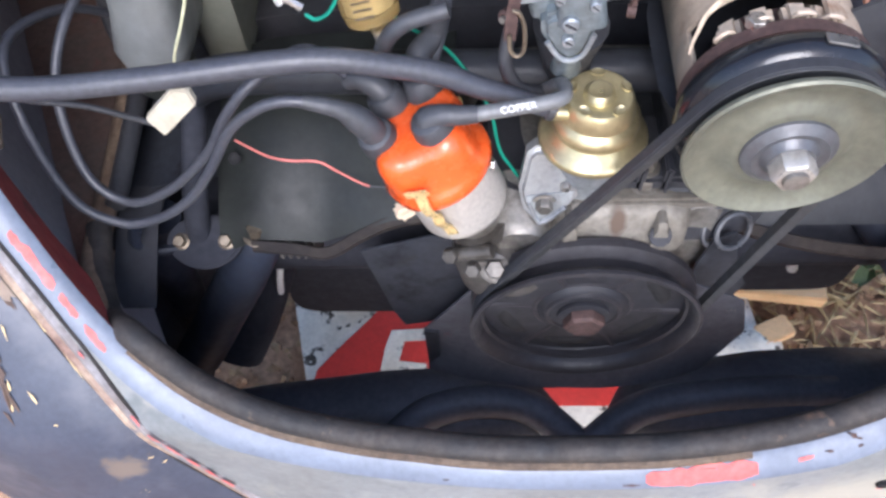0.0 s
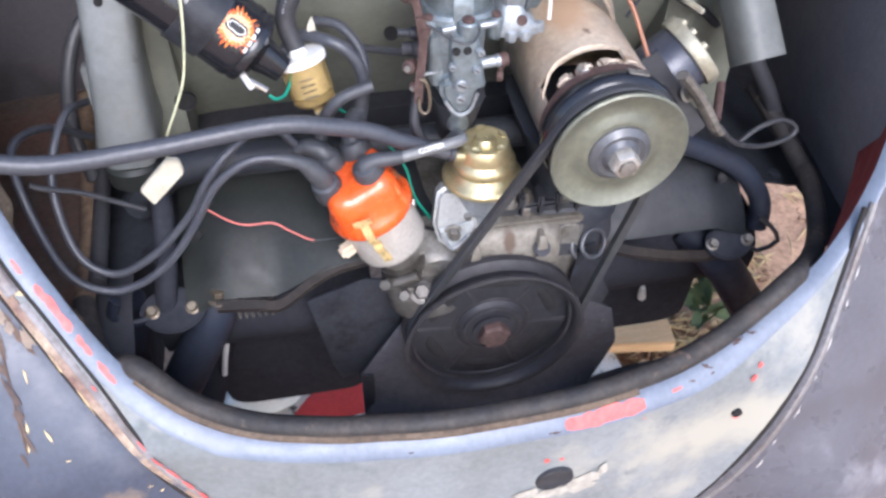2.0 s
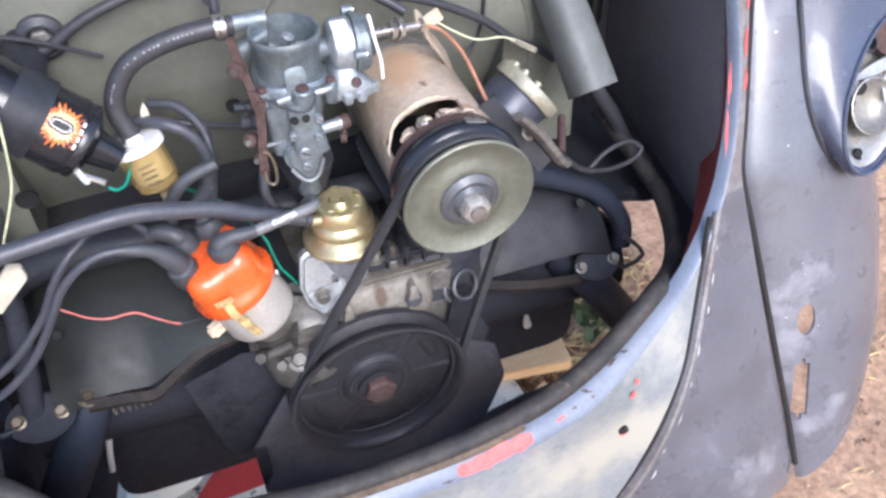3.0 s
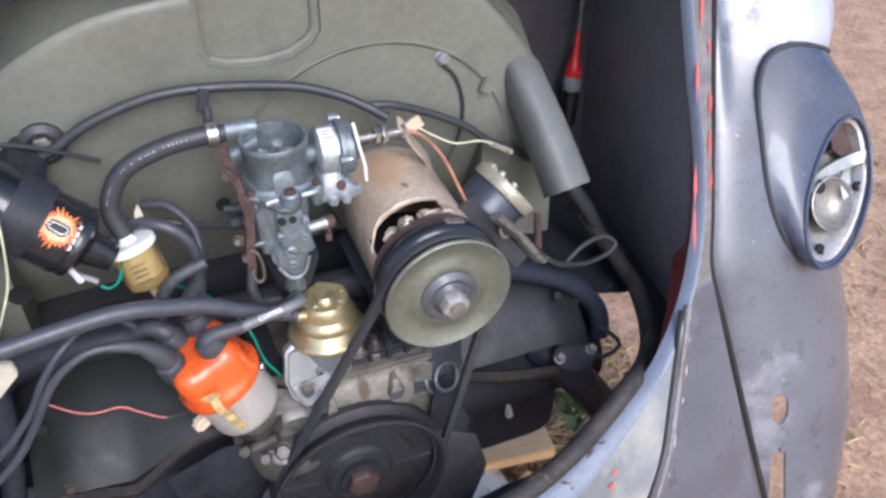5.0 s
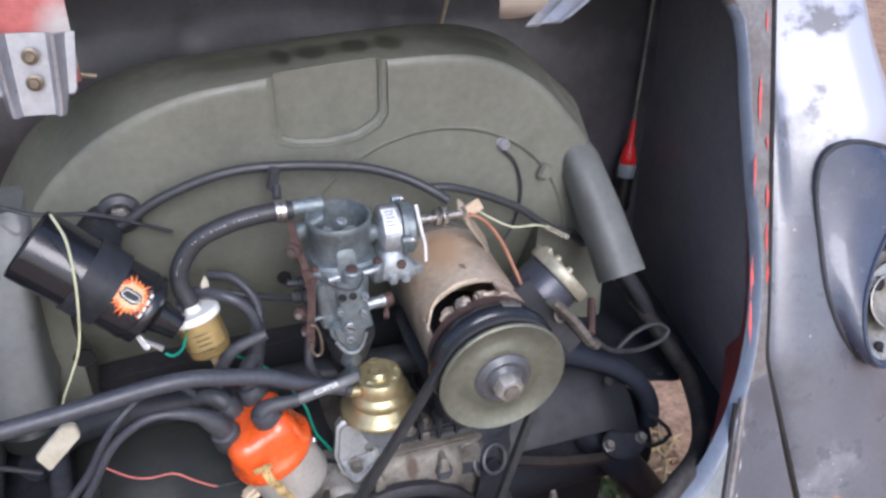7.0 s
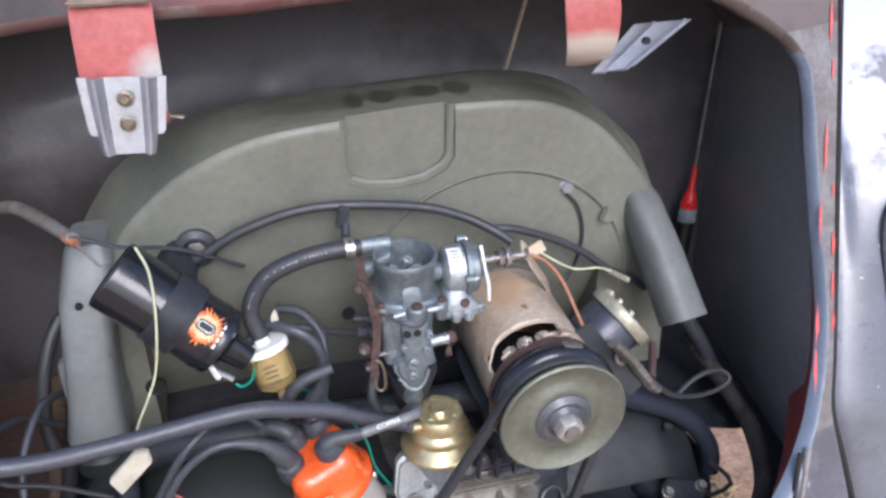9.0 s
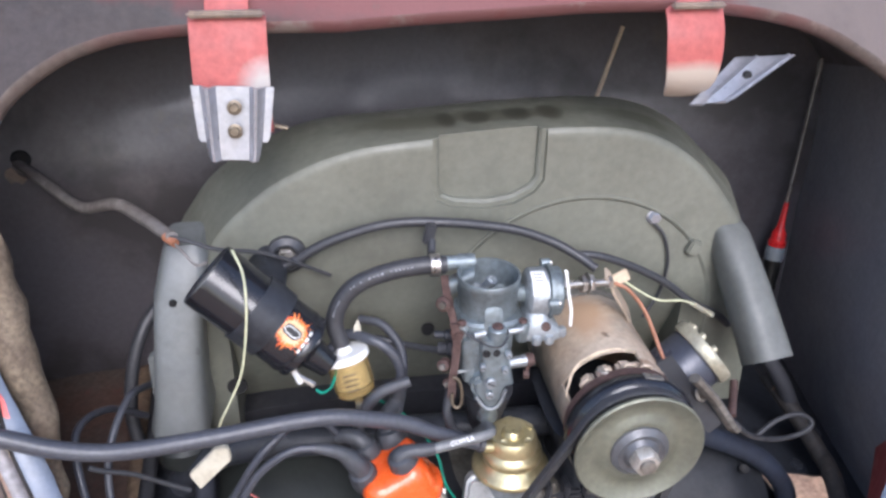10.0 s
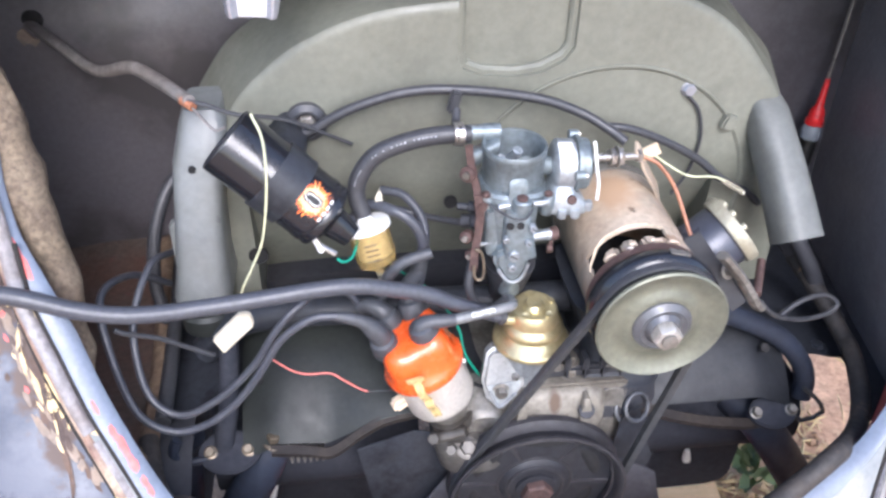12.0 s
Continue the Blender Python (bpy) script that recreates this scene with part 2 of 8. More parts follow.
M_PRINTED = mat("worn_grey_print", (0.34, 0.35, 0.38), 0.5, 0.0, (0.16, 0.165, 0.18), 120, 0.9)
M_WHITE = mat("white_plastic", (0.80, 0.80, 0.77), 0.4, 0.0, (0.74, 0.73, 0.69), 30, 0.5, 200, 0.05, 0.05)
M_TAG = mat("cream_terminal_block", (0.58, 0.55, 0.45), 0.55, 0.0, (0.42, 0.375, 0.28), 60, 0.7, 200, 0.1, 0.1)
M_YELLOW = mat("yellow_green_wire", (0.60, 0.61, 0.40), 0.5)
M_PINK = mat("pink_wire", (0.66, 0.20, 0.17), 0.5)
M_GREEN = mat("green_wire", (0.01, 0.24, 0.16), 0.45)
M_COPPERW = mat("brown_orange_wire", (0.36, 0.155, 0.085), 0.5)
M_RED = mat("red_plastic", (0.66, 0.025, 0.025), 0.32, 0.0, (0.55, 0.02, 0.02), 30)
M_DECK = mat("grey_brown_gutter_paint", (0.050, 0.040, 0.037), 0.6, 0, (0.038, 0.031, 0.029), 9, 0.9, 120, 0.2, 0.2, 220,
             layers=[((0.135, 0.108, 0.098), 14, 1.2, 0.35, 0.6, 0, (0.40, 0.2, 1.0), (0.22, 0.4, 0.16)), ((0.125, 0.027, 0.027), 16, 0.55, 0.10, 0.55, 0, (-0.05, 0.20, 1.06), (0.36, 0.25, 0.115)), ((0.09, 0.026, 0.025), 12, 0.60, 0.12, 0.6, 0, None, None), ((0.075, 0.06, 0.052), 26, 0.64, 0.1, 0.85, 0, None, None)])
M_DECKLIP = mat("faded_gutter_lip", (0.110, 0.088, 0.076), 0.55, 0, (0.070, 0.055, 0.050), 18, 0.9, 160, 0.2, 0.25, 200,
                layers=[((0.125, 0.052, 0.050), 22, 1.0, 0.3, 0.6, 0, (-0.02, 0.15, 0.96), (0.27, 0.2, 0.08)), ((0.165, 0.125, 0.108), 18, 0.55, 0.08, 0.7, 0, None, None), ((0.12, 0.030, 0.028), 26, 0.62, 0.08, 0.6, 0, None, None)])
M_DARKRED = mat("faded_red_paint", (0.30, 0.05, 0.045), 0.6, 0, (0.24, 0.045, 0.04), 9, 0.9, 120, 0.2, 0.2, 220,
                layers=[((0.10, 0.075, 0.06), 22, 0.60, 0.1, 0.85, 0, None, None), ((0.36, 0.27, 0.25), 30, 0.68, 0.08, 0.7, 0, None, None)])
M_HINGE = mat("red_primed_steel", (0.40, 0.100, 0.088), 0.6, 0, (0.30, 0.08, 0.072), 20, 0.8, 160, 0.15, 0.2, 220,
              layers=[((0.42, 0.34, 0.28), 24, 0.6, 0.22, 0.6, 0, (-0.23, 0.1, 0.902), (0.06, 0.2, 0.013)), ((0.42, 0.385, 0.36), 24, 1.3, 0.4, 0.6, 0, (-0.204, 0.1, 0.913), (0.016, 0.2, 0.018)),
                      ((0.42, 0.36, 0.30), 24, 0.35, 0.18, 0.6, 0, (0.14, 0.1, 0.893), (0.06, 0.2, 0.028))])
M_FLAKE_RED = mat("red_paint_flake", (0.66, 0.13, 0.12), 0.5, 0, (0.55, 0.085, 0.075), 60, 0.8)
M_FLAKE_CREAM = mat("cream_paint_flake", (0.70, 0.55, 0.28), 0.6, 0, (0.58, 0.42, 0.22), 60, 0.8)
M_FLAKE_PALE = mat("pale_paint_flake", (0.62, 0.60, 0.56), 0.6, 0, (0.5, 0.46, 0.42), 60, 0.8)
M_BARE = mat("tan_bare_patch", (0.26, 0.20, 0.15), 0.7, 0, (0.17, 0.14, 0.12), 40, 0.9)
M_RUSTPEEL = mat("rust_brown_streak", (0.115, 0.075, 0.055), 0.75, 0, (0.07, 0.05, 0.045), 40, 0.9)
M_BRACKET = mat("pressed_aluminium", (0.43, 0.44, 0.475), 0.38, 0.65, (0.33, 0.34, 0.37), 24, 0.7, 200, 0.1, 0.1)
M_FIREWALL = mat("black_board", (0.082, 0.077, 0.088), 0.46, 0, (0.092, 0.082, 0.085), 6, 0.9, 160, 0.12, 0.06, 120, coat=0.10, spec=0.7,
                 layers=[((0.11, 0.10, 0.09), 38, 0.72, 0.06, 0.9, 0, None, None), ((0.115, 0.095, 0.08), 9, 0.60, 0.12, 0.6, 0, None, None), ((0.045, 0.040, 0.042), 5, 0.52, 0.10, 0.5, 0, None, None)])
M_SIDE = mat("black_side_board", (0.185, 0.180, 0.200), 0.42, 0, (0.215, 0.20, 0.205), 6, 0.9, 160, 0.12, 0.1, 120)
M_LEDGE = mat("dirty_brown_floor", (0.088, 0.067, 0.054), 0.85, 0, (0.10, 0.05, 0.035), 13, 0.95, 160, 0.25, 0.5, 140,
              layers=[((0.14, 0.032, 0.028), 26, 0.66, 0.1, 0.7, 0, None, None)])
M_PAD = mat("tan_padding", (0.185, 0.145, 0.100), 0.9, 0, (0.125, 0.095, 0.068), 55, 0.95, 200, 0.35, 0.9, 110)
M_PRIMER_L = mat("blue_grey_primer", (0.064, 0.075, 0.105), 0.42, 0, (0.042, 0.049, 0.072), 6, 0.85, 180, 0.12, 0.08, 260,
                 layers=[((0.105, 0.112, 0.138), 7, 0.54, 0.12, 0.38, 0, None, None), ((0.042, 0.046, 0.066), 16, 0.58, 0.08, 0.4, 0, None, None), ((0.15, 0.12, 0.10), 12, 0.63, 0.06, 0.7, 0, None, None), ((0.66, 0.52, 0.26), 40, 0.70, 0.015, 0.7, 0, None, None),
                         *[((0.105, 0.078, 0.066), 60, 2.4, 0.25, 0.75, 0, c, (0.011, 0.12, 0.036)) for c in ((-0.416, 0, 0.575), (-0.436, 0, 0.615), (-0.456, 0, 0.66), (-0.468, 0, 0.71), (-0.480, 0.05, 0.77))]])
# the second layer makes the wing paler and smoother towards its top
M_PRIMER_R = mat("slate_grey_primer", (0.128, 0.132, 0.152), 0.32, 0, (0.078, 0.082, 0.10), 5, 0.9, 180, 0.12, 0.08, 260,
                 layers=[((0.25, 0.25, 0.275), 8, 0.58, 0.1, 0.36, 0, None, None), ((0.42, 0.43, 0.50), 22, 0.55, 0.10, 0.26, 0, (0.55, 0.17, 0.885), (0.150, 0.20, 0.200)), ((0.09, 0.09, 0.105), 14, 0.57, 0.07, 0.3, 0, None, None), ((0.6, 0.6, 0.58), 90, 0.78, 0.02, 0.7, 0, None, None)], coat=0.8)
M_APRON = mat("patchy_primer", (0.235, 0.255, 0.265), 0.42, 0, (0.17, 0.185, 0.185), 8, 0.9, 160, 0.12, 0.1, 260,
              layers=[((0.33, 0.325, 0.29), 14, 0.53, 0.14, 0.6, 0, None, None), ((0.15, 0.17, 0.175), 17, 0.58, 0.10, 0.5, 0, None, None), ((0.36, 0.345, 0.29), 22, 3.4, 0.6, 0.6, 0, (0.20, -0.13, 0.375), (0.09, 0.07, 0.035))])
M_LIP = mat("pale_blue_primer", (0.165, 0.193, 0.245), 0.38, 0, (0.125, 0.145, 0.185), 12, 0.8, 180, 0.1, 0.1, 260,
            layers=[((0.10, 0.08, 0.08), 60, 0.71, 0.03, 0.7, 0, None, None)])
M_TORN = mat("torn_bare_metal", (0.46, 0.44, 0.38), 0.55, 0.1, (0.30, 0.285, 0.25), 60, 0.8)
M_PIPING = mat("grimy_grey_piping", (0.27, 0.26, 0.265), 0.5, 0, (0.15, 0.125, 0.115), 30, 0.9, 160, 0.25, 0.4, 160,
               layers=[((0.30, 0.27, 0.24), 24, 0.60, 0.1, 0.6, 0, None, None)])
M_BEAD_R = mat("scuffed_grey_bead", (0.20, 0.19, 0.185), 0.5, 0, (0.13, 0.105, 0.095), 30, 0.8, 180, 0.2, 0.3, 160)
M_BEAD = mat("tan_peeling_bead", (0.40, 0.31, 0.225), 0.6, 0, (0.17, 0.095, 0.075), 26, 0.95, 180, 0.25, 0.5, 160,
             layers=[((0.10, 0.105, 0.13), 20, 0.58, 0.06, 0.5, 0, None, None)])
M_PEEL = mat("peeling_cream_paint", (0.15, 0.135, 0.135), 0.7, 0, (0.10, 0.075, 0.06), 22, 0.95, 160, 0.3, 0.6, 140, stretch=(1, 1, 0.45),
             layers=[((0.07, 0.075, 0.095), 20, 0.54, 0.08, 0.5, 0, None, None), (CREAM, 38, 0.60, 0.04, 0.7, 0, None, None), ((0.40, 0.10, 0.07), 30, 0.68, 0.03, 0.6, 0, None, None)])
M_GAP = mat("joint_dirt", (0.02, 0.017, 0.015), 0.9)
M_LAMPPOD = mat("dark_blue_enamel", (0.050, 0.060, 0.098), 0.22, 0, (0.034, 0.039, 0.062), 9, 0.8, 180, 0.12, 0.08, coat=0.6)
M_BOWL = mat("dull_silver_reflector", (0.40, 0.40, 0.385), 0.42, 0.6, (0.26, 0.235, 0.195), 34, 0.9, 200, 0.15, 0.15,
             layers=[((0.17, 0.095, 0.055), 40, 0.57, 0.10, 0.8, 0, None, None)])
M_EARTH = mat("dry_red_earth", (0.45, 0.285, 0.18), 0.95, 0, (0.27, 0.160, 0.10), 11, 0.9, 90, 0.35, 0.9, 60,
              layers=[((0.40, 0.29, 0.19), 16, 0.58, 0.14, 0.95, 0, None, None), ((0.12, 0.075, 0.05), 40, 0.62, 0.1, 0.95, 0, None, None)])
M_STONE = mat("earth_clods", (0.38, 0.24, 0.15), 0.95, 0, (0.18, 0.11, 0.07), 30, 0.9, 160, 0.3, 0.6, 120)
M_STRAW = mat("dry_straw", (0.50, 0.38, 0.20), 0.8)
M_LITTER = mat("dead_leaves", (0.24, 0.135, 0.07), 0.85, 0, (0.42, 0.30, 0.17), 25, 0.9)
M_LEAF = mat("green_leaf", (0.075, 0.105, 0.035), 0.6, 0, (0.045, 0.065, 0.022), 30, 0.8)
M_PLANK = mat("fresh_pine", (0.86, 0.56, 0.29), 0.7, 0, (0.72, 0.43, 0.20), 14, 0.8, 160, 0.12, 0.2, 180, stretch=(1, 6, 6))
M_SIGNW = mat("weathered_white_sheet", (0.80, 0.76, 0.68), 0.5, 0, (0.5, 0.46, 0.39), 14, 0.8, 200, 0.1, 0.05,
              layers=[((0.07, 0.06, 0.05), 34, 0.56, 0.05, 0.9, 0, None, None)])
M_SIGNR = mat("faded_red_sheet", (0.58, 0.045, 0.035), 0.5, 0, (0.46, 0.04, 0.03), 20, 0.6, 200, 0.1, 0.05,
              layers=[((0.12, 0.06, 0.05), 44, 0.66, 0.06, 0.9, 0, None, None)])
# near-black that stands for the shade inside holes and recesses
M_DARKHOLE = mat("hole_shade", (0.013, 0.0125, 0.013), 0.9)
M_PALEEDGE = mat("torn_lacquer", (0.62, 0.50, 0.36), 0.7)
M_FLAME = mat("flame_print", (0.74, 0.10, 0.015), 0.35, 0, (0.82, 0.30, 0.05), 160, 0.9)
M_FLAME2 = mat("pale_flame_print", (0.85, 0.55, 0.30), 0.35)
M_INK = mat("black_print", (0.012, 0.012, 0.012), 0.4)
M_LABEL = mat("white_print", (0.78, 0.78, 0.76), 0.5)


def glassy(name, colour, rough, weight):
    m = mat(name, colour, rough, 0, None, 20, 0.2, 200, 0.02, 0.0)
    m.node_tree.nodes["Principled BSDF"].inputs["Transmission Weight"].default_value = weight
    m.node_tree.nodes["Principled BSDF"].inputs["IOR"].default_value = 1.35
    return m


M_FUEL = glassy("amber_fuel", (0.95, 0.72, 0.33), 0.08, 0.85)
M_CLEAR = glassy("clear_plastic", (0.85, 0.80, 0.66), 0.15, 0.8)
M_CLEARBLUE = glassy("clear_handle", (0.62, 0.70, 0.78), 0.12, 0.7)

M_PRIMER_R.node_tree.nodes["Principled BSDF"].inputs["Coat Roughness"].default_value = 0.28

# ---------------------------------------------------------------- builders
ORIGIN = {}


def thing(name, loc, label, category, group="", kind=""):
    ob = new(name)
    ob.empty_display_size = 0.02
    ob.location = loc
    ORIGIN[ob] = Vector(loc)
    return tagged(ob, label, category, group, kind)


def smooth(me, on=True):
    for p in me.polygons:
        p.use_smooth = on


def part(name, bm, material, parent, label="", flat=False):
    """A bmesh in world metres becomes one mesh under a thing or a part."""
    o = ORIGIN[parent]
    bm.transform(Matrix.Translation(-o))
    me = bpy.data.meshes.new(name)
    bmesh.ops.recalc_face_normals(bm, faces=bm.faces)
    bm.to_mesh(me)
    bm.free()
    smooth(me, not flat)
    if not flat:
        me.set_sharp_from_angle(angle=radians(38))
    me.materials.append(material)
    ob = new(name, me)
    ob.parent = parent
    ORIGIN[ob] = o
    return tagged(ob, label)


def solo(name, bm, material, loc, label, category, group="", kind="", flat=False):
    bm.transform(Matrix.Translation(-Vector(loc)))
    me = bpy.data.meshes.new(name)
    bmesh.ops.recalc_face_normals(bm, faces=bm.faces)
    bm.to_mesh(me)
    bm.free()
    smooth(me, not flat)
    if not flat:
        me.set_sharp_from_angle(angle=radians(38))
    me.materials.append(material)
    ob = new(name, me)
    ob.location = loc
    ORIGIN[ob] = Vector(loc)
    return tagged(ob, label, category, group, kind)


def frame_to(origin, axis, spin=0.0):
    """A matrix that carries +z to axis and the origin to origin."""
    q = Vector((0, 0, 1)).rotation_difference(Vector(axis).normalized())
    return Matrix.Translation(origin) @ q.to_matrix().to_4x4() @ Matrix.Rotation(radians(spin), 4, "Z")


AXIS_Y = Matrix.Rotation(radians(90), 4, "X")  # +z of the lathe goes to -y


def lathe(profile, m=Matrix(), seg=48, closed=False, cap=True):
    """Revolve (radius, height) pairs round z."""
    bm = bmesh.new()
    rings = []
    for r, h in profile:
        if r < 1e-6:
            rings.append([bm.verts.new((0, 0, h))])
        else:
            rings.append([bm.verts.new((r * math.cos(2 * math.pi * i / seg), r * math.sin(2 * math.pi * i / seg), h)) for i in range(seg)])
    pairs = list(zip(rings, rings[1:])) + ([(rings[-1], rings[0])] if closed else [])
    for a, b in pairs:
        for i in range(seg):
            j = (i + 1) % seg
            if len(a) == 1 and len(b) == 1:
                continue
            if len(a) == 1:
                bm.faces.new((a[0], b[i], b[j]))
            elif len(b) == 1:
                bm.faces.new((a[i], a[j], b[0]))
            else:
                bm.faces.new((a[i], a[j], b[j], b[i]))
    if cap and not closed:
        for ring in (rings[0], rings[-1]):
            if len(ring) > 2:
                bm.faces.new(ring)
    bm.transform(m)
    return bm


def spline(points, n=8):
    """Points of a Catmull-Rom curve through the given ones."""
    p = [Vector(q) for q in points]
    p = [p[0] * 2 - p[1]] + p + [p[-1] * 2 - p[-2]]
    out = []
    for i in range(1, len(p) - 2):
        for k in range(n):
            t = k / n
            a, b, c, d = p[i - 1], p[i], p[i + 1], p[i + 2]
            out.append(0.5 * ((2 * b) + (c - a) * t + (2 * a - 5 * b + 4 * c - d) * t * t + (3 * b - a - 3 * c + d) * t ** 3))
    out.append(p[-2])
    return out


def tube(points, radius, seg=12, n=8, cap=True, closed=False, flat=(1, 1)):
    """A tube along a smooth curve; radius may be a number or a list over the given points."""
    pts = spline(points, n) if n > 1 else [Vector(q) for q in points]
    m = len(pts)

    def rad(i):
        if isinstance(radius, (int, float)):
            return radius
        f = i / (m - 1) * (len(radius) - 1)
        k = min(int(f), len(radius) - 2)
        return radius[k] + (radius[k + 1] - radius[k]) * (f - k)
    bm = bmesh.new()
    rings, up = [], None
    for i, p in enumerate(pts):
        if closed:
            d = pts[(i + 1) % m] - pts[i - 1]
        else:
            d = pts[min(i + 1, m - 1)] - pts[max(i - 1, 0)]
        d = d.normalized() if d.length > 1e-9 else Vector((0, 0, 1))
        if up is None:
            up = d.orthogonal().normalized()
        up = (up - d * up.dot(d)).normalized()
        side = d.cross(up)
        r = rad(i)
        rings.append([bm.verts.new(p + (up * math.cos(2 * math.pi * k / seg) * flat[0] + side * math.sin(2 * math.pi * k / seg) * flat[1]) * r) for k in range(seg)])
    for a, b in list(zip(rings, rings[1:])) + ([(rings[-1], rings[0])] if closed else []):
        for k in range(seg):
            j = (k + 1) % seg
            bm.faces.new((a[k], a[j], b[j], b[k]))
    if cap and not closed:
        bm.faces.new(rings[0])
        bm.faces.new(rings[-1])
    return bm


def box(size, m=Matrix(), bevel=0.0, seg=2):
    bm = bmesh.new()
    bmesh.ops.create_cube(bm, size=1)
    bm.transform(Matrix.Diagonal((*size, 1)))
    if bevel:
        bmesh.ops.bevel(bm, geom=bm.edges[:], offset=bevel, segments=seg, affect="EDGES", clamp_overlap=True)
    bm.transform(m)
    return bm


def slab(outline, depth, m=Matrix(), bevel=0.0, seg=2):
    """A closed outline in (u, v) given thickness along w; m carries u, v, w to the world."""
    bm = bmesh.new()
    a = [bm.verts.new((u, v, 0)) for u, v in outline]
    f = bm.faces.new(a)
    ext = bmesh.ops.extrude_face_region(bm, geom=[f])
    bmesh.ops.translate(bm, verts=[v for v in ext["geom"] if isinstance(v, bmesh.types.BMVert)], vec=(0, 0, depth))
    if bevel:
        sharp = [e for e in bm.edges if e.calc_face_angle(0) > radians(50)]
        bmesh.ops.bevel(bm, geom=sharp, offset=bevel, segments=seg, affect="EDGES", clamp_overlap=True)
    bm.transform(m)
    return bm


# u to x, v to z, w to y
FACE_Y = Matrix(((1, 0, 0, 0), (0, 0, 1, 0), (0, 1, 0, 0), (0, 0, 0, 1)))


def join(*bms):
    out = bmesh.new()
    for b in bms:
        me = bpy.data.meshes.new("tmp")
        b.to_mesh(me)
        b.free()
        out.from_mesh(me)
        bpy.data.meshes.remove(me)
    return out


def hexhead(m, r, h, washer=0.0):
    """A hexagon bolt head or nut with a chamfered crown, on a washer."""
    bm = lathe([(r * 0.99, 0), (r, h * 0.1), (r, h * 0.82), (r * 0.86, h), (0, h)], Matrix.Translation((0, 0, 0.12 * h if washer else 0)), 6)
    if washer:
        bm = join(bm, lathe([(washer, 0), (washer, h * 0.1), (washer * 0.95, h * 0.14), (0, h * 0.14)], Matrix(), 24))
    bm.transform(m)
    return bm


def grid(rows):
    """A sheet over rows of points."""
    bm = bmesh.new()
    vs = [[bm.verts.new(p) for p in r] for r in rows]
    for a, b in zip(vs, vs[1:]):
        for k in range(len(a) - 1):
            bm.faces.new((a[k], a[k + 1], b[k + 1], b[k]))
    return bm


def thick(bm, t):
    bmesh.ops.recalc_face_normals(bm, faces=bm.faces)
    bmesh.ops.solidify(bm, geom=bm.faces[:], thickness=t)
    return bm


def ribbon(pts, side, half, t):
    """A flat strip of spring metal along points, its width along side."""
    side = Vector(side).normalized()
    c = spline(pts, 5)
    return thick(grid([[p + side * half * k for k in (-1, -0.6, 0, 0.6, 1)] for p in c]), t)


def at_y(x, y, z, spin=0.0):
    """A matrix whose z axis points at the viewer (-y), at a place."""
    return Matrix.Translation((x, y, z)) @ AXIS_Y @ Matrix.Rotation(radians(spin), 4, "Z")


# ---------------------------------------------------------------- ground
def ground_height(x, y):
    return 0.010 * noise.noise((x * 2.1, y * 2.1, 0)) + 0.006 * noise.noise((x * 9, y * 9, 3)) + 0.003 * noise.noise((x * 31, y * 31, 5))


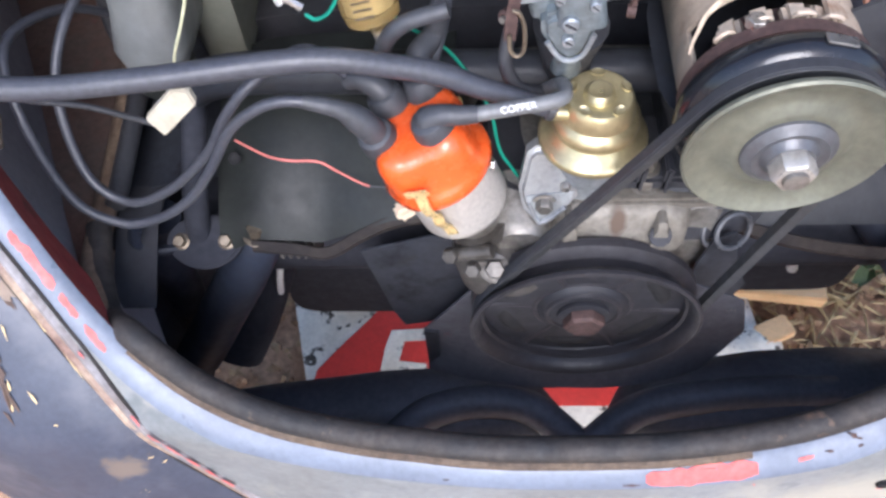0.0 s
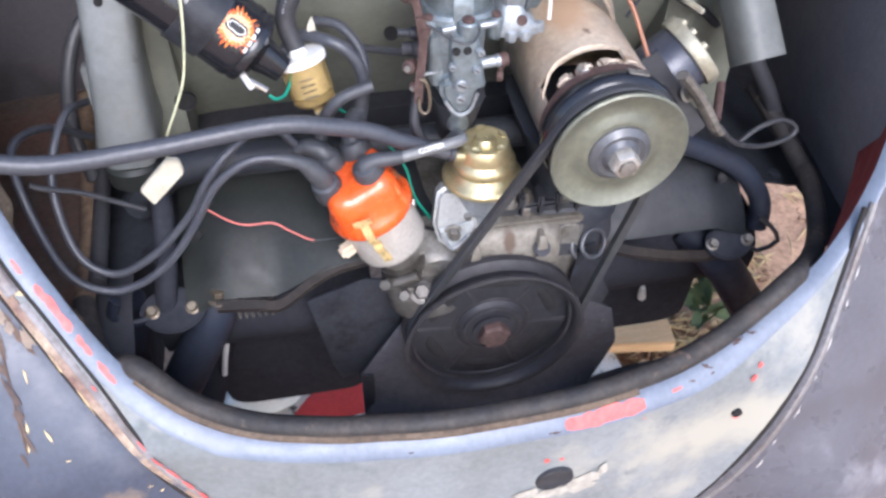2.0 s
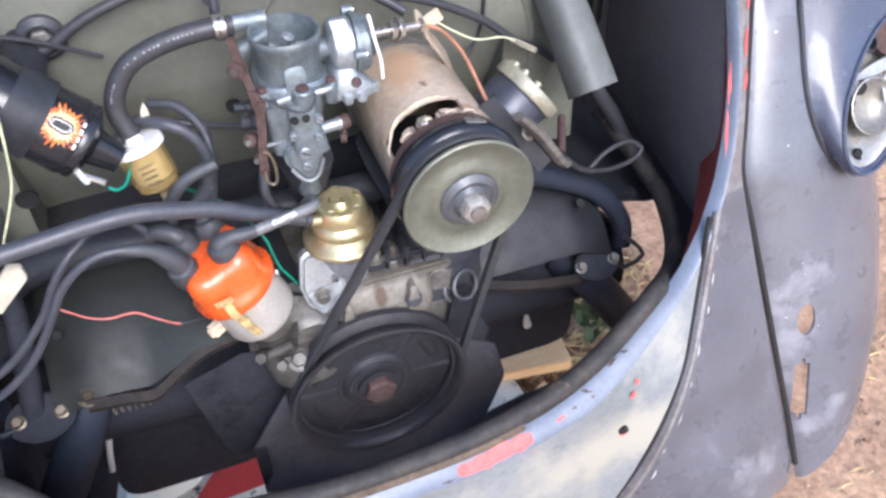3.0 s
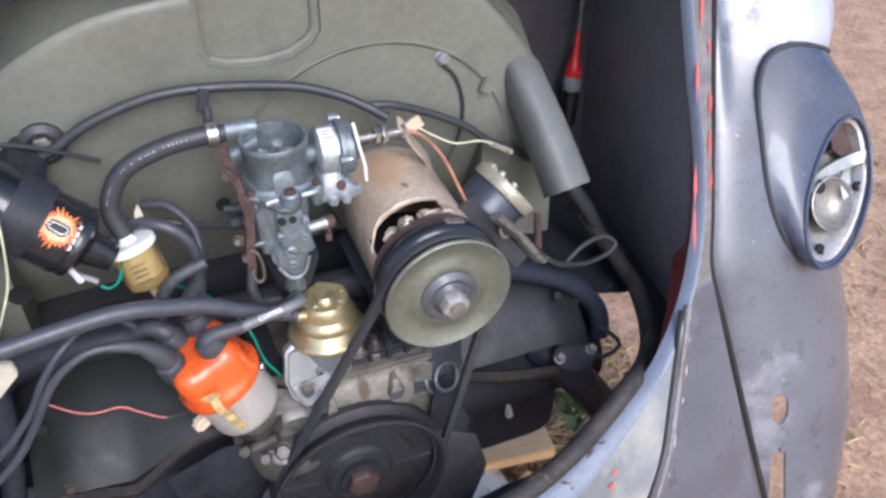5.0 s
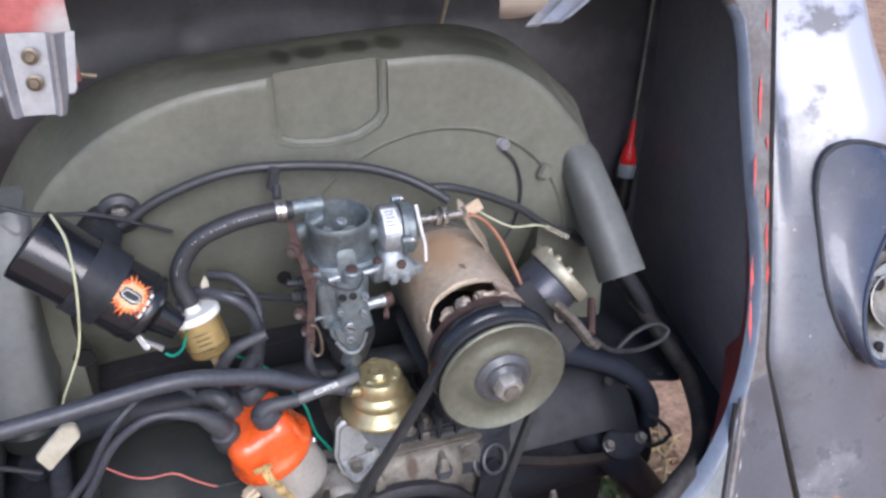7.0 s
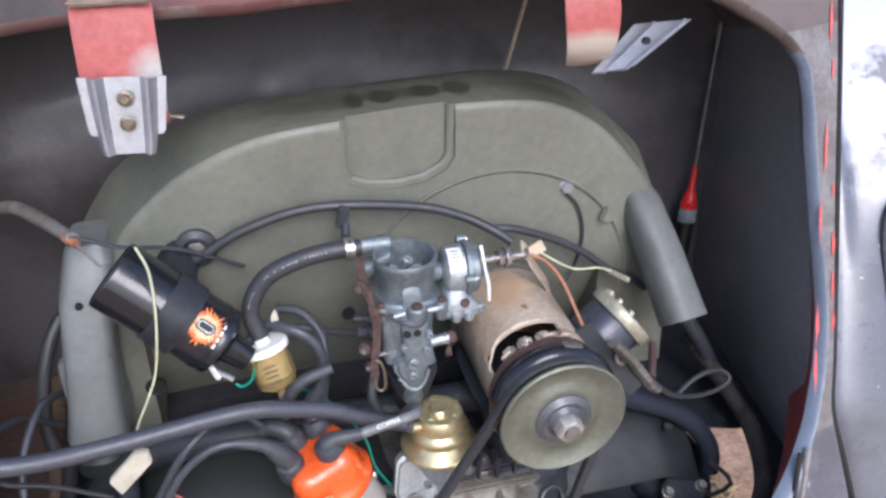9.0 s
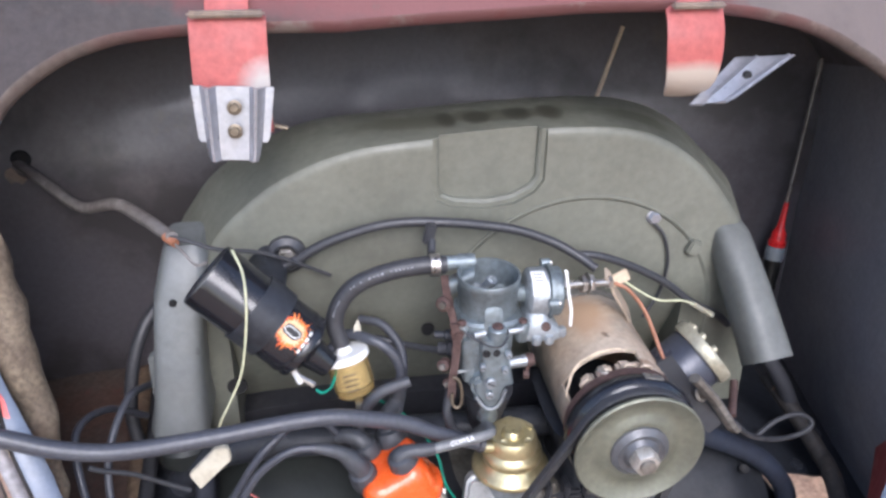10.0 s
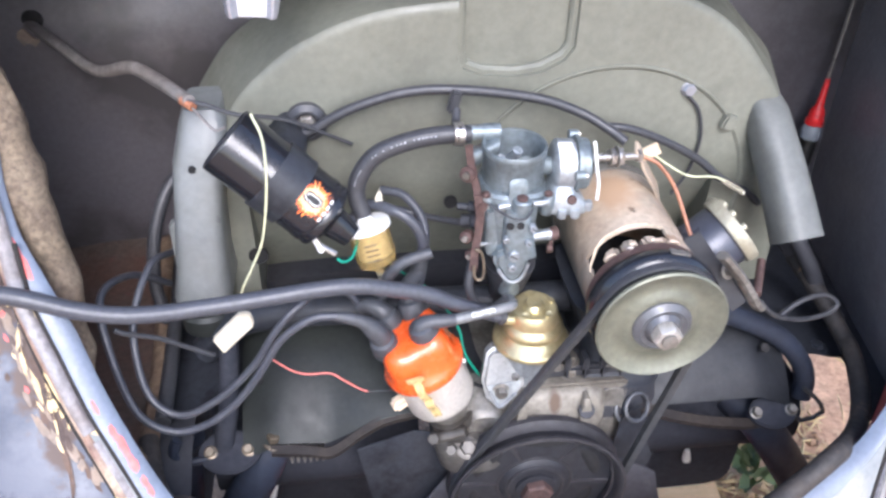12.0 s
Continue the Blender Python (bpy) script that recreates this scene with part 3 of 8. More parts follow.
def build_ground():
    xs = [-60, -20, -8, -4, -2, -1.2] + [-0.8 + 0.025 * i for i in range(105)] + [2.0, 2.4, 3, 4, 8, 20, 60]
    ys = [-60, -20, -8, -4, -2, -1.0] + [-0.6 + 0.03 * i for i in range(75)] + [1.8, 2.4, 3, 4, 8, 20, 60]
    rows = [[(x, y, ground_height(x, y) - 0.012) for x in xs] for y in ys]
    g = solo("ground", grid(rows), M_EARTH, (0, 0, 0), "dry reddish-brown bare earth with loose clods", "ground", kind="structure")
    rng = random.Random(4)
    bm = bmesh.new()
    for _ in range(3200):
        x, y = (rng.uniform(-0.5, 0.62), rng.uniform(-0.05, 0.62)) if rng.random() < 0.45 else (rng.uniform(0.4, 1.9), rng.uniform(-0.5, 1.6))
        s = rng.choice((0.002, 0.003, 0.003, 0.004, 0.005, 0.006, 0.009)) * rng.uniform(0.7, 1.3)
        mm = Matrix.Translation((x, y, ground_height(x, y) - 0.011)) @ Euler((rng.random() * 6, rng.random() * 6, rng.random() * 6)).to_matrix().to_4x4() @ Matrix.Diagonal((s, s * rng.uniform(0.6, 1), s * rng.uniform(0.5, 0.8), 1))
        v = [bm.verts.new(mm @ Vector(c)) for c in ((1, 0, 0), (0, 1, 0), (-1, 0, 0), (0, -1, 0), (0.1, 0, 1), (0, 0.1, -1))]
        for a, b in ((0, 1), (1, 2), (2, 3), (3, 0)):
            bm.faces.new((v[a], v[b], v[4]))
            bm.faces.new((v[b], v[a], v[5]))
    solo("clods", bm, M_STONE, (0, 0, 0), "small loose clods and stones on the bare earth", "clods", kind="stuff", flat=True)
    bm = bmesh.new()
    for _ in range(620):
        x, y = (rng.uniform(0.15, 1.5), rng.uniform(-0.3, 1.2)) if rng.random() < 0.4 else (rng.uniform(0.27, 0.62), rng.uniform(0.08, 0.42))
        a, ln, w = rng.random() * 6.3, rng.uniform(0.02, 0.07), rng.uniform(0.0008, 0.002)
        z = ground_height(x, y) - 0.008
        dx, dy = math.cos(a) * ln, math.sin(a) * ln
        nx, ny = -math.sin(a) * w, math.cos(a) * w
        q = [bm.verts.new(c) for c in ((x + nx, y + ny, z), (x - nx, y - ny, z), (x + dx - nx, y + dy - ny, z + 0.006), (x + dx + nx, y + dy + ny, z + 0.006), (x + dx / 2, y + dy / 2, z + 0.008))]
        for f in ((0, 1, 4), (1, 2, 4), (2, 3, 4), (3, 0, 4)):
            bm.faces.new([q[k] for k in f])
    solo("dry_straw", bm, M_STRAW, (0, 0, 0), "scattered dry straw and grass stalks on earth", "straw", kind="stuff", flat=True)
    bm = bmesh.new()
    for _ in range(420):
        x, y = (rng.uniform(0.26, 0.62), rng.uniform(0.06, 0.46)) if rng.random() < 0.7 else (rng.uniform(-0.42, -0.28), rng.uniform(0.0, 0.3))
        a, ln, w = rng.random() * 6.3, rng.uniform(0.012, 0.030), rng.uniform(0.003, 0.007)
        z = ground_height(x, y) - 0.008 + rng.uniform(0, 0.006)
        dx, dy, nx, ny = math.cos(a) * ln, math.sin(a) * ln, -math.sin(a) * w, math.cos(a) * w
        q = [bm.verts.new(v) for v in ((x, y, z), (x + dx * 0.5 + nx, y + dy * 0.5 + ny, z + 0.004), (x + dx, y + dy, z + rng.uniform(0, 0.005)), (x + dx * 0.5 - nx, y + dy * 0.5 - ny, z + 0.005))]
        bm.faces.new((q[0], q[1], q[3]))
        bm.faces.new((q[1], q[2], q[3]))
    solo("leaf_litter", bm, M_LITTER, (0, 0, 0), "small dead brown leaves lying on the earth", "leaf litter", kind="stuff", flat=True)
    return g


build_ground()


# ---------------------------------------------------------------- car body
XC, ZC, HALF_W, B_LOW, B_UP = -0.037, 0.75, 0.408, 0.305, 0.207


def skin(x, z):
    """How far ahead the rear skin of the body lies."""
    side = 0.4 * (x + 0.02) ** 2
    if z > 0.445:
        return -0.135 + side + 0.52 * (z - 0.445)
    w = max(0.0, min(1.0, (x - 0.18) / 0.16))
    w = w * w * (3 - 2 * w)
    return -0.135 + side - (0.08 + 0.44 * w) * (0.445 - z) + 0.9 * max(0, 0.30 - z) ** 2


def rim(phi, off=0.0):
    """A point (x, z) of the lid opening's edge, pushed outwards by off."""
    c, s = math.cos(phi), math.sin(phi)
    below = math.degrees(math.atan2(-s, c))
    if c > 0 > s:
        off += float(np.interp(below, (5, 10, 18, 25, 32, 38, 44, 49, 54, 62, 69, 75, 80, 88), (0, 0.004, 0.013, 0.020, 0.026, 0.028, 0.027, 0.023, 0.019, 0.016, 0.013, 0.009, 0.005, 0)))
    if s > 0:
        off += float(np.interp(math.degrees(math.atan2(s, c)), (0, 5, 11, 18, 24, 32, 40, 85, 98, 107, 115, 124, 132, 147, 158, 170), (0, 0.003, 0.010, 0.017, 0.013, 0.005, 0.001, 0.001, -0.003, 0.002, 0.008, 0.014, 0.016, 0.015, 0.009, 0)))
    if c < 0:
        off -= float(np.interp(math.degrees(math.atan2(-s, -c)), (-5, 0, 5, 10, 15, 20, 24, 30, 36, 42, 46, 50, 55, 61, 66, 72, 80), (0, 0.002, 0.008, 0.019, 0.027, 0.030, 0.029, 0.025, 0.019, 0.010, 0.003, -0.004, -0.010, -0.012, -0.010, -0.005, 0)))
    n, b = (3.0, B_UP) if s > 0 else (2.3, B_LOW)
    dx = HALF_W * math.copysign(abs(c) ** (2 / n), c)
    dz = b * math.copysign(abs(s) ** (2 / n), s)
    gx = math.copysign((abs(dx) / HALF_W) ** (n - 1) / HALF_W, dx)
    gz = math.copysign((abs(dz) / b) ** (n - 1) / b, dz)
    ln = math.hypot(gx, gz)
    return XC + dx + gx / ln * off, ZC + dz + gz / ln * off + 0.03 * dx


def lip_share(x, z):
    """The lip's width, as a share of its widest."""
    if z > 0.84:
        return 0.38 + 0.42 * min(1.0, (z - 0.84) / 0.06)
    return 1.0 - 0.62 * max(0.0, min(1.0, max((z - (0.465 if x > XC else 0.72)) / 0.11, (x - 0.17) / 0.13)))


def groove_x(z, right):
    """Where the wing meets the body."""
    if right:
        return 0.368 + (0.19 * (z - 0.576) if z > 0.576 else 0.20 * (0.576 - z))
    if z > 0.66:
        return -(0.448 + 0.20 * (z - 0.66))
    return -(0.411 + 0.46 * (z - 0.58)) if z > 0.58 else -(0.411 - 0.60 * (0.58 - z))


def seam_x(z, right):
    """Where the apron meets the quarter panel."""
    return 0.318 - 0.41 * (0.551 - z) if right else -(0.353 - 0.66 * (0.518 - z))


def build_body():
    car = thing("car_body", (XC, 0.1, 0.22), "old round-backed car tail in patchy grey primer, engine lid removed", "car")
    groups = {k: bmesh.new() for k in ("apron", "quarter_r", "strip_r", "strip_l", "deck", "lip", "lip_up", "flange_r", "flange_rise", "flange_l", "flange_up")}
    NA = 320
    grids = []
    for i in range(NA):
        phi = 2 * math.pi * i / NA
        x0, z0 = rim(phi)
        x1, z1 = rim(phi, 0.1)
        d_out = 0.6
        sq = lip_share(x0, z0)
        for k in range(1, 1200):
            d = 0.0140 + k * 0.0005
            x, z = x0 + (x1 - x0) * d * 10, z0 + (z1 - z0) * d * 10
            if x > groove_x(z, True) - 0.002 or x < groove_x(z, False) + 0.002 or z < 0.25 - (0.03 if x > 0 else 0.14) * max(0, min(1, (abs(x - XC) - 0.14) / 0.12)) or z > 1.32:
                d_out = d
                break
        row = []
        fl = 0.036 * max(0.0, min(1.0, (z0 - (0.505 if x0 > XC else 0.43)) / 0.09)) * (float(np.interp(z0, (0.64, 0.74), (1.8, 1.0))) if x0 > XC else (1 if z0 > 0.62 else 0.8))
        for d, dy in ((0.016 + fl, 0.015 + 1.6 * fl), (0.008 + 0.5 * fl, 0.010 + 0.8 * fl), (0.0, 0.007), (0.0005, 0.004), (0.004 * sq, -0.001), (0.008 * sq, -0.004), (0.0115 * sq, -0.0068), (0.0140 * sq, -0.0075)):
            x, z = x0 + (x1 - x0) * d * 10, z0 + (z1 - z0) * d * 10
            row.append((x, skin(x, z) + dy, z))
        for k in range(1, 17):
            d = 0.0140 * sq + (d_out - 0.0140 * sq) * k / 16
            x, z = x0 + (x1 - x0) * d * 10, z0 + (z1 - z0) * d * 10
            row.append((x, skin(x, z) - 0.0075 + (0.006 if k == 16 else 0) + 0.0012 * noise.noise((x * 9, z * 9, 1)), z))
        grids.append(row)
    skin_bm = bmesh.new()
    for i in range(NA):
        a, b = grids[i], grids[(i + 1) % NA]
        for k in range(len(a) - 1):
            q = (a[k], a[k + 1], b[k + 1], b[k])
            cx, cz = sum(p[0] for p in q) / 4, sum(p[2] for p in q) / 4
            if k < 2:
                key = "flange_up" if cz > 0.90 else ("flange_rise" if cx > XC and cz > 0.70 else ("flange_r" if cx > XC or cz < 0.65 else "flange_l"))
            elif k < 7:
                key = "lip" if cz < 0.88 else "lip_up"
            else:
                key = ""
            g = groups[key] if key else skin_bm
            g.faces.new([g.verts.new(p) for p in q])
    bmesh.ops.remove_doubles(skin_bm, verts=skin_bm.verts[:], dist=1e-5)
    for co, no in (((0.318, 0, 0.551), (1, 0, -0.41)), ((0, 0, 0.565), (0, 0, 1)), ((0, 0, 0.90), (0, 0, 1))):
        bmesh.ops.bisect_plane(skin_bm, geom=skin_bm.verts[:] + skin_bm.edges[:] + skin_bm.faces[:], plane_co=co, plane_no=no)
    for f in skin_bm.faces:
        c = f.calc_center_median()
        if c.z > 0.90:
            key = "deck"
        elif c.z > 0.565:
            key = "strip_r" if c.x > XC else "strip_l"
        else:
            key = "quarter_r" if c.x > seam_x(c.z, True) else "apron"
        g = groups[key]
        g.faces.new([g.verts.new(v.co) for v in f.verts])
    skin_bm.free()
    for g in groups.values():
        bmesh.ops.remove_doubles(g, verts=g.verts[:], dist=1e-5)
    part("rear_apron", thick(groups["apron"], 0.0012), M_APRON, car, "grey-green primed rear apron with bare patches")
    part("quarter_panel", thick(groups["quarter_r"], 0.0012), M_PRIMER_R, car, "slate grey primed quarter panel")
    part("pillar_strip", thick(groups["strip_r"], 0.0012), M_BEAD_R, car, "rusty strip with red paint flakes")
    part("pillar_strip", thick(groups["strip_l"], 0.0012), M_PEEL, car, "rusty strip with red and cream flakes")
    part("rear_deck", thick(groups["deck"], 0.0012), M_DECK, car, "faded red panel over the lid opening")
    part("opening_lip", groups["lip"], M_LIP, car, "pale blue rolled lip with red paint patch")
    part("opening_lip", groups["lip_up"], M_DECKLIP, car, "faded pink and tan rolled lip over the opening")
    part("inner_flange", groups["flange_r"], M_DARKRED, car, "dull red inner flange")
    part("inner_flange", groups["flange_rise"], M_SIDE, car, "black inner flange")
    part("inner_flange", groups["flange_l"], M_LEDGE, car, "dirty brown inner flange")
    part("inner_flange", groups["flange_up"], M_DARKRED, car)

    # seams between apron and quarter panels, and the raised rusty bead beside each
    for right in (True, False):
        zs = [0.555, 0.52, 0.48, 0.44, 0.40, 0.36, 0.32, 0.27, 0.22] if right else [0.70, 0.66, 0.62, 0.58, 0.55, 0.52, 0.50, 0.46, 0.42, 0.38, 0.33, 0.28]
        sx = [seam_x(z, True) if right else groove_x(z, False) + (0.0205 if z > 0.5 else 0.0135 + 0.007 * max(0.0, (z - 0.42) / 0.08)) for z in zs]
        pts = [(x, skin(x, z) - 0.0068, z) for x, z in zip(sx, zs)]
        part("panel_seam", tube(pts, 0.0024 if right else 0.0019, 8, 6), M_GAP, car, "dark open panel seam")
        if right:
            pts = [(x + 0.011, skin(x + 0.011, z) - 0.0068, z) for x, _, z in pts]
        else:
            zs = [0.90, 0.82, 0.74, 0.68, 0.64, 0.60, 0.56, 0.52, 0.48, 0.44, 0.40, 0.36, 0.32, 0.28]
            pts = [(groove_x(z, False) + 0.005, skin(groove_x(z, False), z) - 0.0075, z) for z in zs]
        if not right:
            run = [(groove_x(z, False) + 0.0125, skin(groove_x(z, False) + 0.012, z) - 0.0085, z) for z in (0.92, 0.84, 0.76, 0.70, 0.66, 0.62, 0.59, 0.567)]
            part("piping", tube(run, 0.0066, 10, 6, flat=(1, 0.8)), M_PIPING, car, "grey folded wing piping, cut off at its lower end")
            run = [(groove_x(z, False) + 0.0135, skin(groove_x(z, False) + 0.012, z) - 0.0070, z) for z in (0.560, 0.53, 0.50, 0.47, 0.44, 0.40, 0.36, 0.31)]
            part("piping", tube(run, 0.0042, 8, 6, flat=(1, 0.6)), M_PIPING, car, "grey flattened wing piping")
        part("seam_bead", tube(pts, 0.0040 if right else [0.0046] * 7 + [0.0050, 0.0048, 0.0040, 0.0034, 0.0030, 0.0028, 0.0026], 8, 6), M_BEAD_R if right else M_BEAD, car, "rusty raised seam bead")
    # wing joints
    for right in (True, False):
        zs = [1.0, 0.9, 0.8, 0.7, 0.62, 0.576, 0.53, 0.48, 0.42, 0.36, 0.30, 0.245] + ([] if right else [0.18, 0.12])
        pts = [(groove_x(z, right), skin(groove_x(z, right), z) - 0.006, z) for z in zs]
        part("wing_joint", tube(pts, 0.0032, 8, 6), M_GAP, car, "dark wing joint")

    # lock hole with its torn metal, and the drilled hole
    x, z = 0.023, 0.367
    part("lock_hole", lathe([(0.0, 0.0004), (0.0150, 0.0004), (0.0166, 0.0014), (0.0176, 0.001), (0.0182, -0.003)], at_y(x, skin(x, z) - 0.0091, z), 28, cap=False), M_SOOT, car, "empty round lid lock hole")
    rng = random.Random(21)
    torn = bmesh.new()
    for dx, dz, w, h in ((-0.024, -0.014, 0.013, 0.007), (-0.008, -0.021, 0.014, 0.007), (0.008, -0.021, 0.013, 0.008), (0.022, -0.012, 0.010, 0.009), (0.036, -0.010, 0.014, 0.011), (0.047, -0.002, 0.006, 0.011), (0.030, -0.022, 0.014, 0.008), (-0.034, -0.026, 0.012, 0.008)):
        ring = []
        for k in range(12):
            a = 2 * math.pi * k / 12
            px, pz = x + dx + w * math.cos(a) * rng.uniform(0.6, 1.2), z + dz + h * math.sin(a) * rng.uniform(0.6, 1.2)
            ring.append(torn.verts.new((px, skin(px, pz) - 0.0088 - rng.uniform(0, 0.0012), pz)))
        mid = torn.verts.new((x + dx, skin(x, z) - 0.0102, z + dz))
        for k in range(12):
            torn.faces.new((mid, ring[k], ring[(k + 1) % 12]))
    tagged(part("torn_metal", torn, M_TORN, car, "torn bare metal round the lock hole"), kind="stuff")
    x, z = 0.203, 0.394
    part("drilled_hole", lathe([(0.0, 0.0), (0.0042, 0.0), (0.005, 0.0006), (0.005, -0.003)], at_y(x, skin(x, z) - 0.0095, z), 18, cap=False), M_DARKHOLE, car, "small drilled hole with a red edge")

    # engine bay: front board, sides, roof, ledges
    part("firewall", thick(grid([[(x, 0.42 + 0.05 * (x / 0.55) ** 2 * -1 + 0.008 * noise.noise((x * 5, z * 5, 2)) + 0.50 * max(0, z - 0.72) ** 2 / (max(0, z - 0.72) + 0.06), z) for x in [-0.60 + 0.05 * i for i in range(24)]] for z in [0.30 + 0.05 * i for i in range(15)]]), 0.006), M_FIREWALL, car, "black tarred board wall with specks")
    for right in (True, False):
        rows = []
        for i in range(12):
            z = 0.38 + 0.05 * i
            gx = groove_x(z, right)
            y0 = skin(gx, z) + 0.02
            xs, xe = (gx - 0.006, 0.47) if right else (gx - 0.012, -0.585)
            rows.append([(xs + (xe - xs) * (k / 7) ** 1.0, y0 + (0.45 - y0) * k / 7, z) for k in range(8)])
        part("side_wall", thick(grid(rows), 0.003), M_SIDE, car, "black side wall of the engine bay")
    part("bay_roof", thick(grid([[(x, y, 0.985 - 0.10 * max(0, abs(x - XC) / 0.45) ** 4) for y in (0.19, 0.25, 0.33, 0.45, 0.62)] for x in [-0.58 + 0.06 * i for i in range(19)]]), 0.003), M_FIREWALL, car, "black roof of the engine bay")
    pad = tube([(-0.404, 0.050, 0.565), (-0.412, 0.068, 0.60), (-0.421, 0.086, 0.645), (-0.438, 0.113, 0.72), (-0.462, 0.146, 0.80), (-0.49, 0.175, 0.88)], [0.004, 0.009, 0.016, 0.021, 0.022, 0.018], 14, 8, flat=(1, 1))
    for v in pad.verts:
        v.co += Vector((0.005 * noise.noise(v.co * 38), 0.006 * noise.noise(v.co * 30 + Vector((5, 0, 0))), 0.0))
    part("padding", pad, M_PAD, car, "tan crumbling padding roll")
    part("ledge", thick(grid([[(x, y, 0.468 + 0.004 * noise.noise((x * 20, y * 20, 1)) - 0.06 * max(0, 0.05 - y)) for x in (-0.60, -0.54, -0.50, -0.47, -0.44, -0.41, -0.384)] for y in [-0.02 + 0.04 * i for i in range(12)]]), 0.002), M_LEDGE, car, "dirty brown side ledge with red paint")
    part("ledge_rail", tube([(-0.342, -0.05, 0.487), (-0.368, 0.0, 0.472), (-0.374, 0.05, 0.47), (-0.376, 0.12, 0.47), (-0.385, 0.22, 0.47), (-0.40, 0.36, 0.475)], 0.0095, 10, 8), M_TAN_SEAL, car, "dusty brown rubber seal in its channel")
    part("ledge_seal", tube([(-0.362, 0.06, 0.478), (-0.364, 0.14, 0.482), (-0.370, 0.24, 0.485), (-0.38, 0.38, 0.49)], 0.008, 10, 8), M_RUBBER, car)
    part("ledge", thick(grid([[(x, y, 0.44) for x in (0.355 + 0.045 * min(1, (y - 0.02) / 0.09), 0.405, 0.45, 0.49)] for y in [0.02, 0.05, 0.08, 0.11] + [0.15 + 0.05 * i for i in range(7)]]), 0.002), M_SOOT, car, "sooty black side ledge")

    part("inner_arch", thick(grid([[(-0.388 + 0.02 * noise.noise((y * 4, z * 4, 7)) * 0.3, y, z) for y in (-0.06, 0.02, 0.10, 0.20, 0.30, 0.42)] for z in (0.465, 0.40, 0.30, 0.20, 0.12)]), 0.002), M_PITCH, car, "sooty inner wheel arch")
    part("side_tin", thick(grid([[(x, y, 0.452 - 0.5 * max(0, 0.06 - y)) for x in (-0.372, -0.355, -0.338)] for y in (0.0, 0.03, 0.06, 0.097)]), 0.0015), M_SOOT, car, "black side tin")
    # rubber seal along the lower lip and round the right side
    pts = [(-0.374, 0.045, 0.472), (-0.364, 0.004, 0.470), (-0.345, -0.035, 0.478)]
    for k in range(19):
        x = -0.318 + 0.573 * k / 18
        lo, hi = math.pi, 2 * math.pi
        for _ in range(40):
            mid = (lo + hi) / 2
            if rim(mid)[0] < x:
                lo = mid
            else:
                hi = mid
        xx, zz = rim(lo, -0.003 - 0.004 * max(0.0, min(1.0, x / 0.1)))
        pts.append((xx, skin(xx, zz) + 0.012 - 0.005 * max(0.0, min(1.0, x / 0.15)), zz))
    pts += [(0.280, -0.046, 0.493), (0.302, -0.026, 0.483), (0.321, -0.003, 0.480), (0.337, 0.026, 0.480), (0.349, 0.058, 0.482), (0.355, 0.080, 0.484), (0.358, 0.10, 0.483), (0.352, 0.15, 0.50), (0.338, 0.20, 0.52)]
    sl = part("rubber_seal", tube(pts, 0.0096, 14, 6), M_SEAL, car, "perished dark rubber seal on the lower lip")
    ridge = [(x, y - 0.0085, z - 0.0035) for x, y, z in pts[3:17]]
    part("seal_ridge", tube(ridge, 0.0045, 10, 6), M_RIDGE, sl, "dusty brown outer ridge of the seal")
    return car


def section(s):
    """The wing's section outwards from its joint: (across, ahead), scaled by s."""
    pts = ((0, 0.004), (0.010, -0.003), (0.030, -0.008), (0.065, -0.009), (0.100, 0.001), (0.13, 0.019), (0.158, 0.046), (0.183, 0.085), (0.203, 0.14), (0.216, 0.21), (0.225, 0.30))
    return [(u * s, v * (0.4 + 0.6 * s)) for u, v in pts]


def cut(ob, cutters):
    """Take the cutters' volumes out of ob for good."""
    made = []
    for bm in cutters:
        bmesh.ops.recalc_face_normals(bm, faces=bm.faces)
        me = bpy.data.meshes.new("cutter")
        bm.transform(Matrix.Translation(-ORIGIN[ob]))
        bm.to_mesh(me)
        bm.free()
        c = new("cutter", me)
        c.location = ORIGIN[ob]
        made.append(c)
        md = ob.modifiers.new("cut", "BOOLEAN")
        md.operation, md.object, md.solver = "DIFFERENCE", c, "EXACT"
    dg = bpy.context.evaluated_depsgraph_get()
    dg.update()
    me = bpy.data.meshes.new_from_object(ob.evaluated_get(dg))
    ob.modifiers.clear()
    old = ob.data
    ob.data = me
    bpy.data.meshes.remove(old)
    for c in made:
        d = c.data
        bpy.data.objects.remove(c)
        bpy.data.meshes.remove(d)
    return ob


BULGE = [(0.10, 0.24), (0.14, 0.34), (0.20, 0.56), (0.255, 0.74), (0.30, 0.92), (0.36, 1.10), (0.45, 1.19), (0.60, 1.20), (0.70, 1.14), (0.76, 1.03), (0.83, 0.92), (1.02, 0.86)]


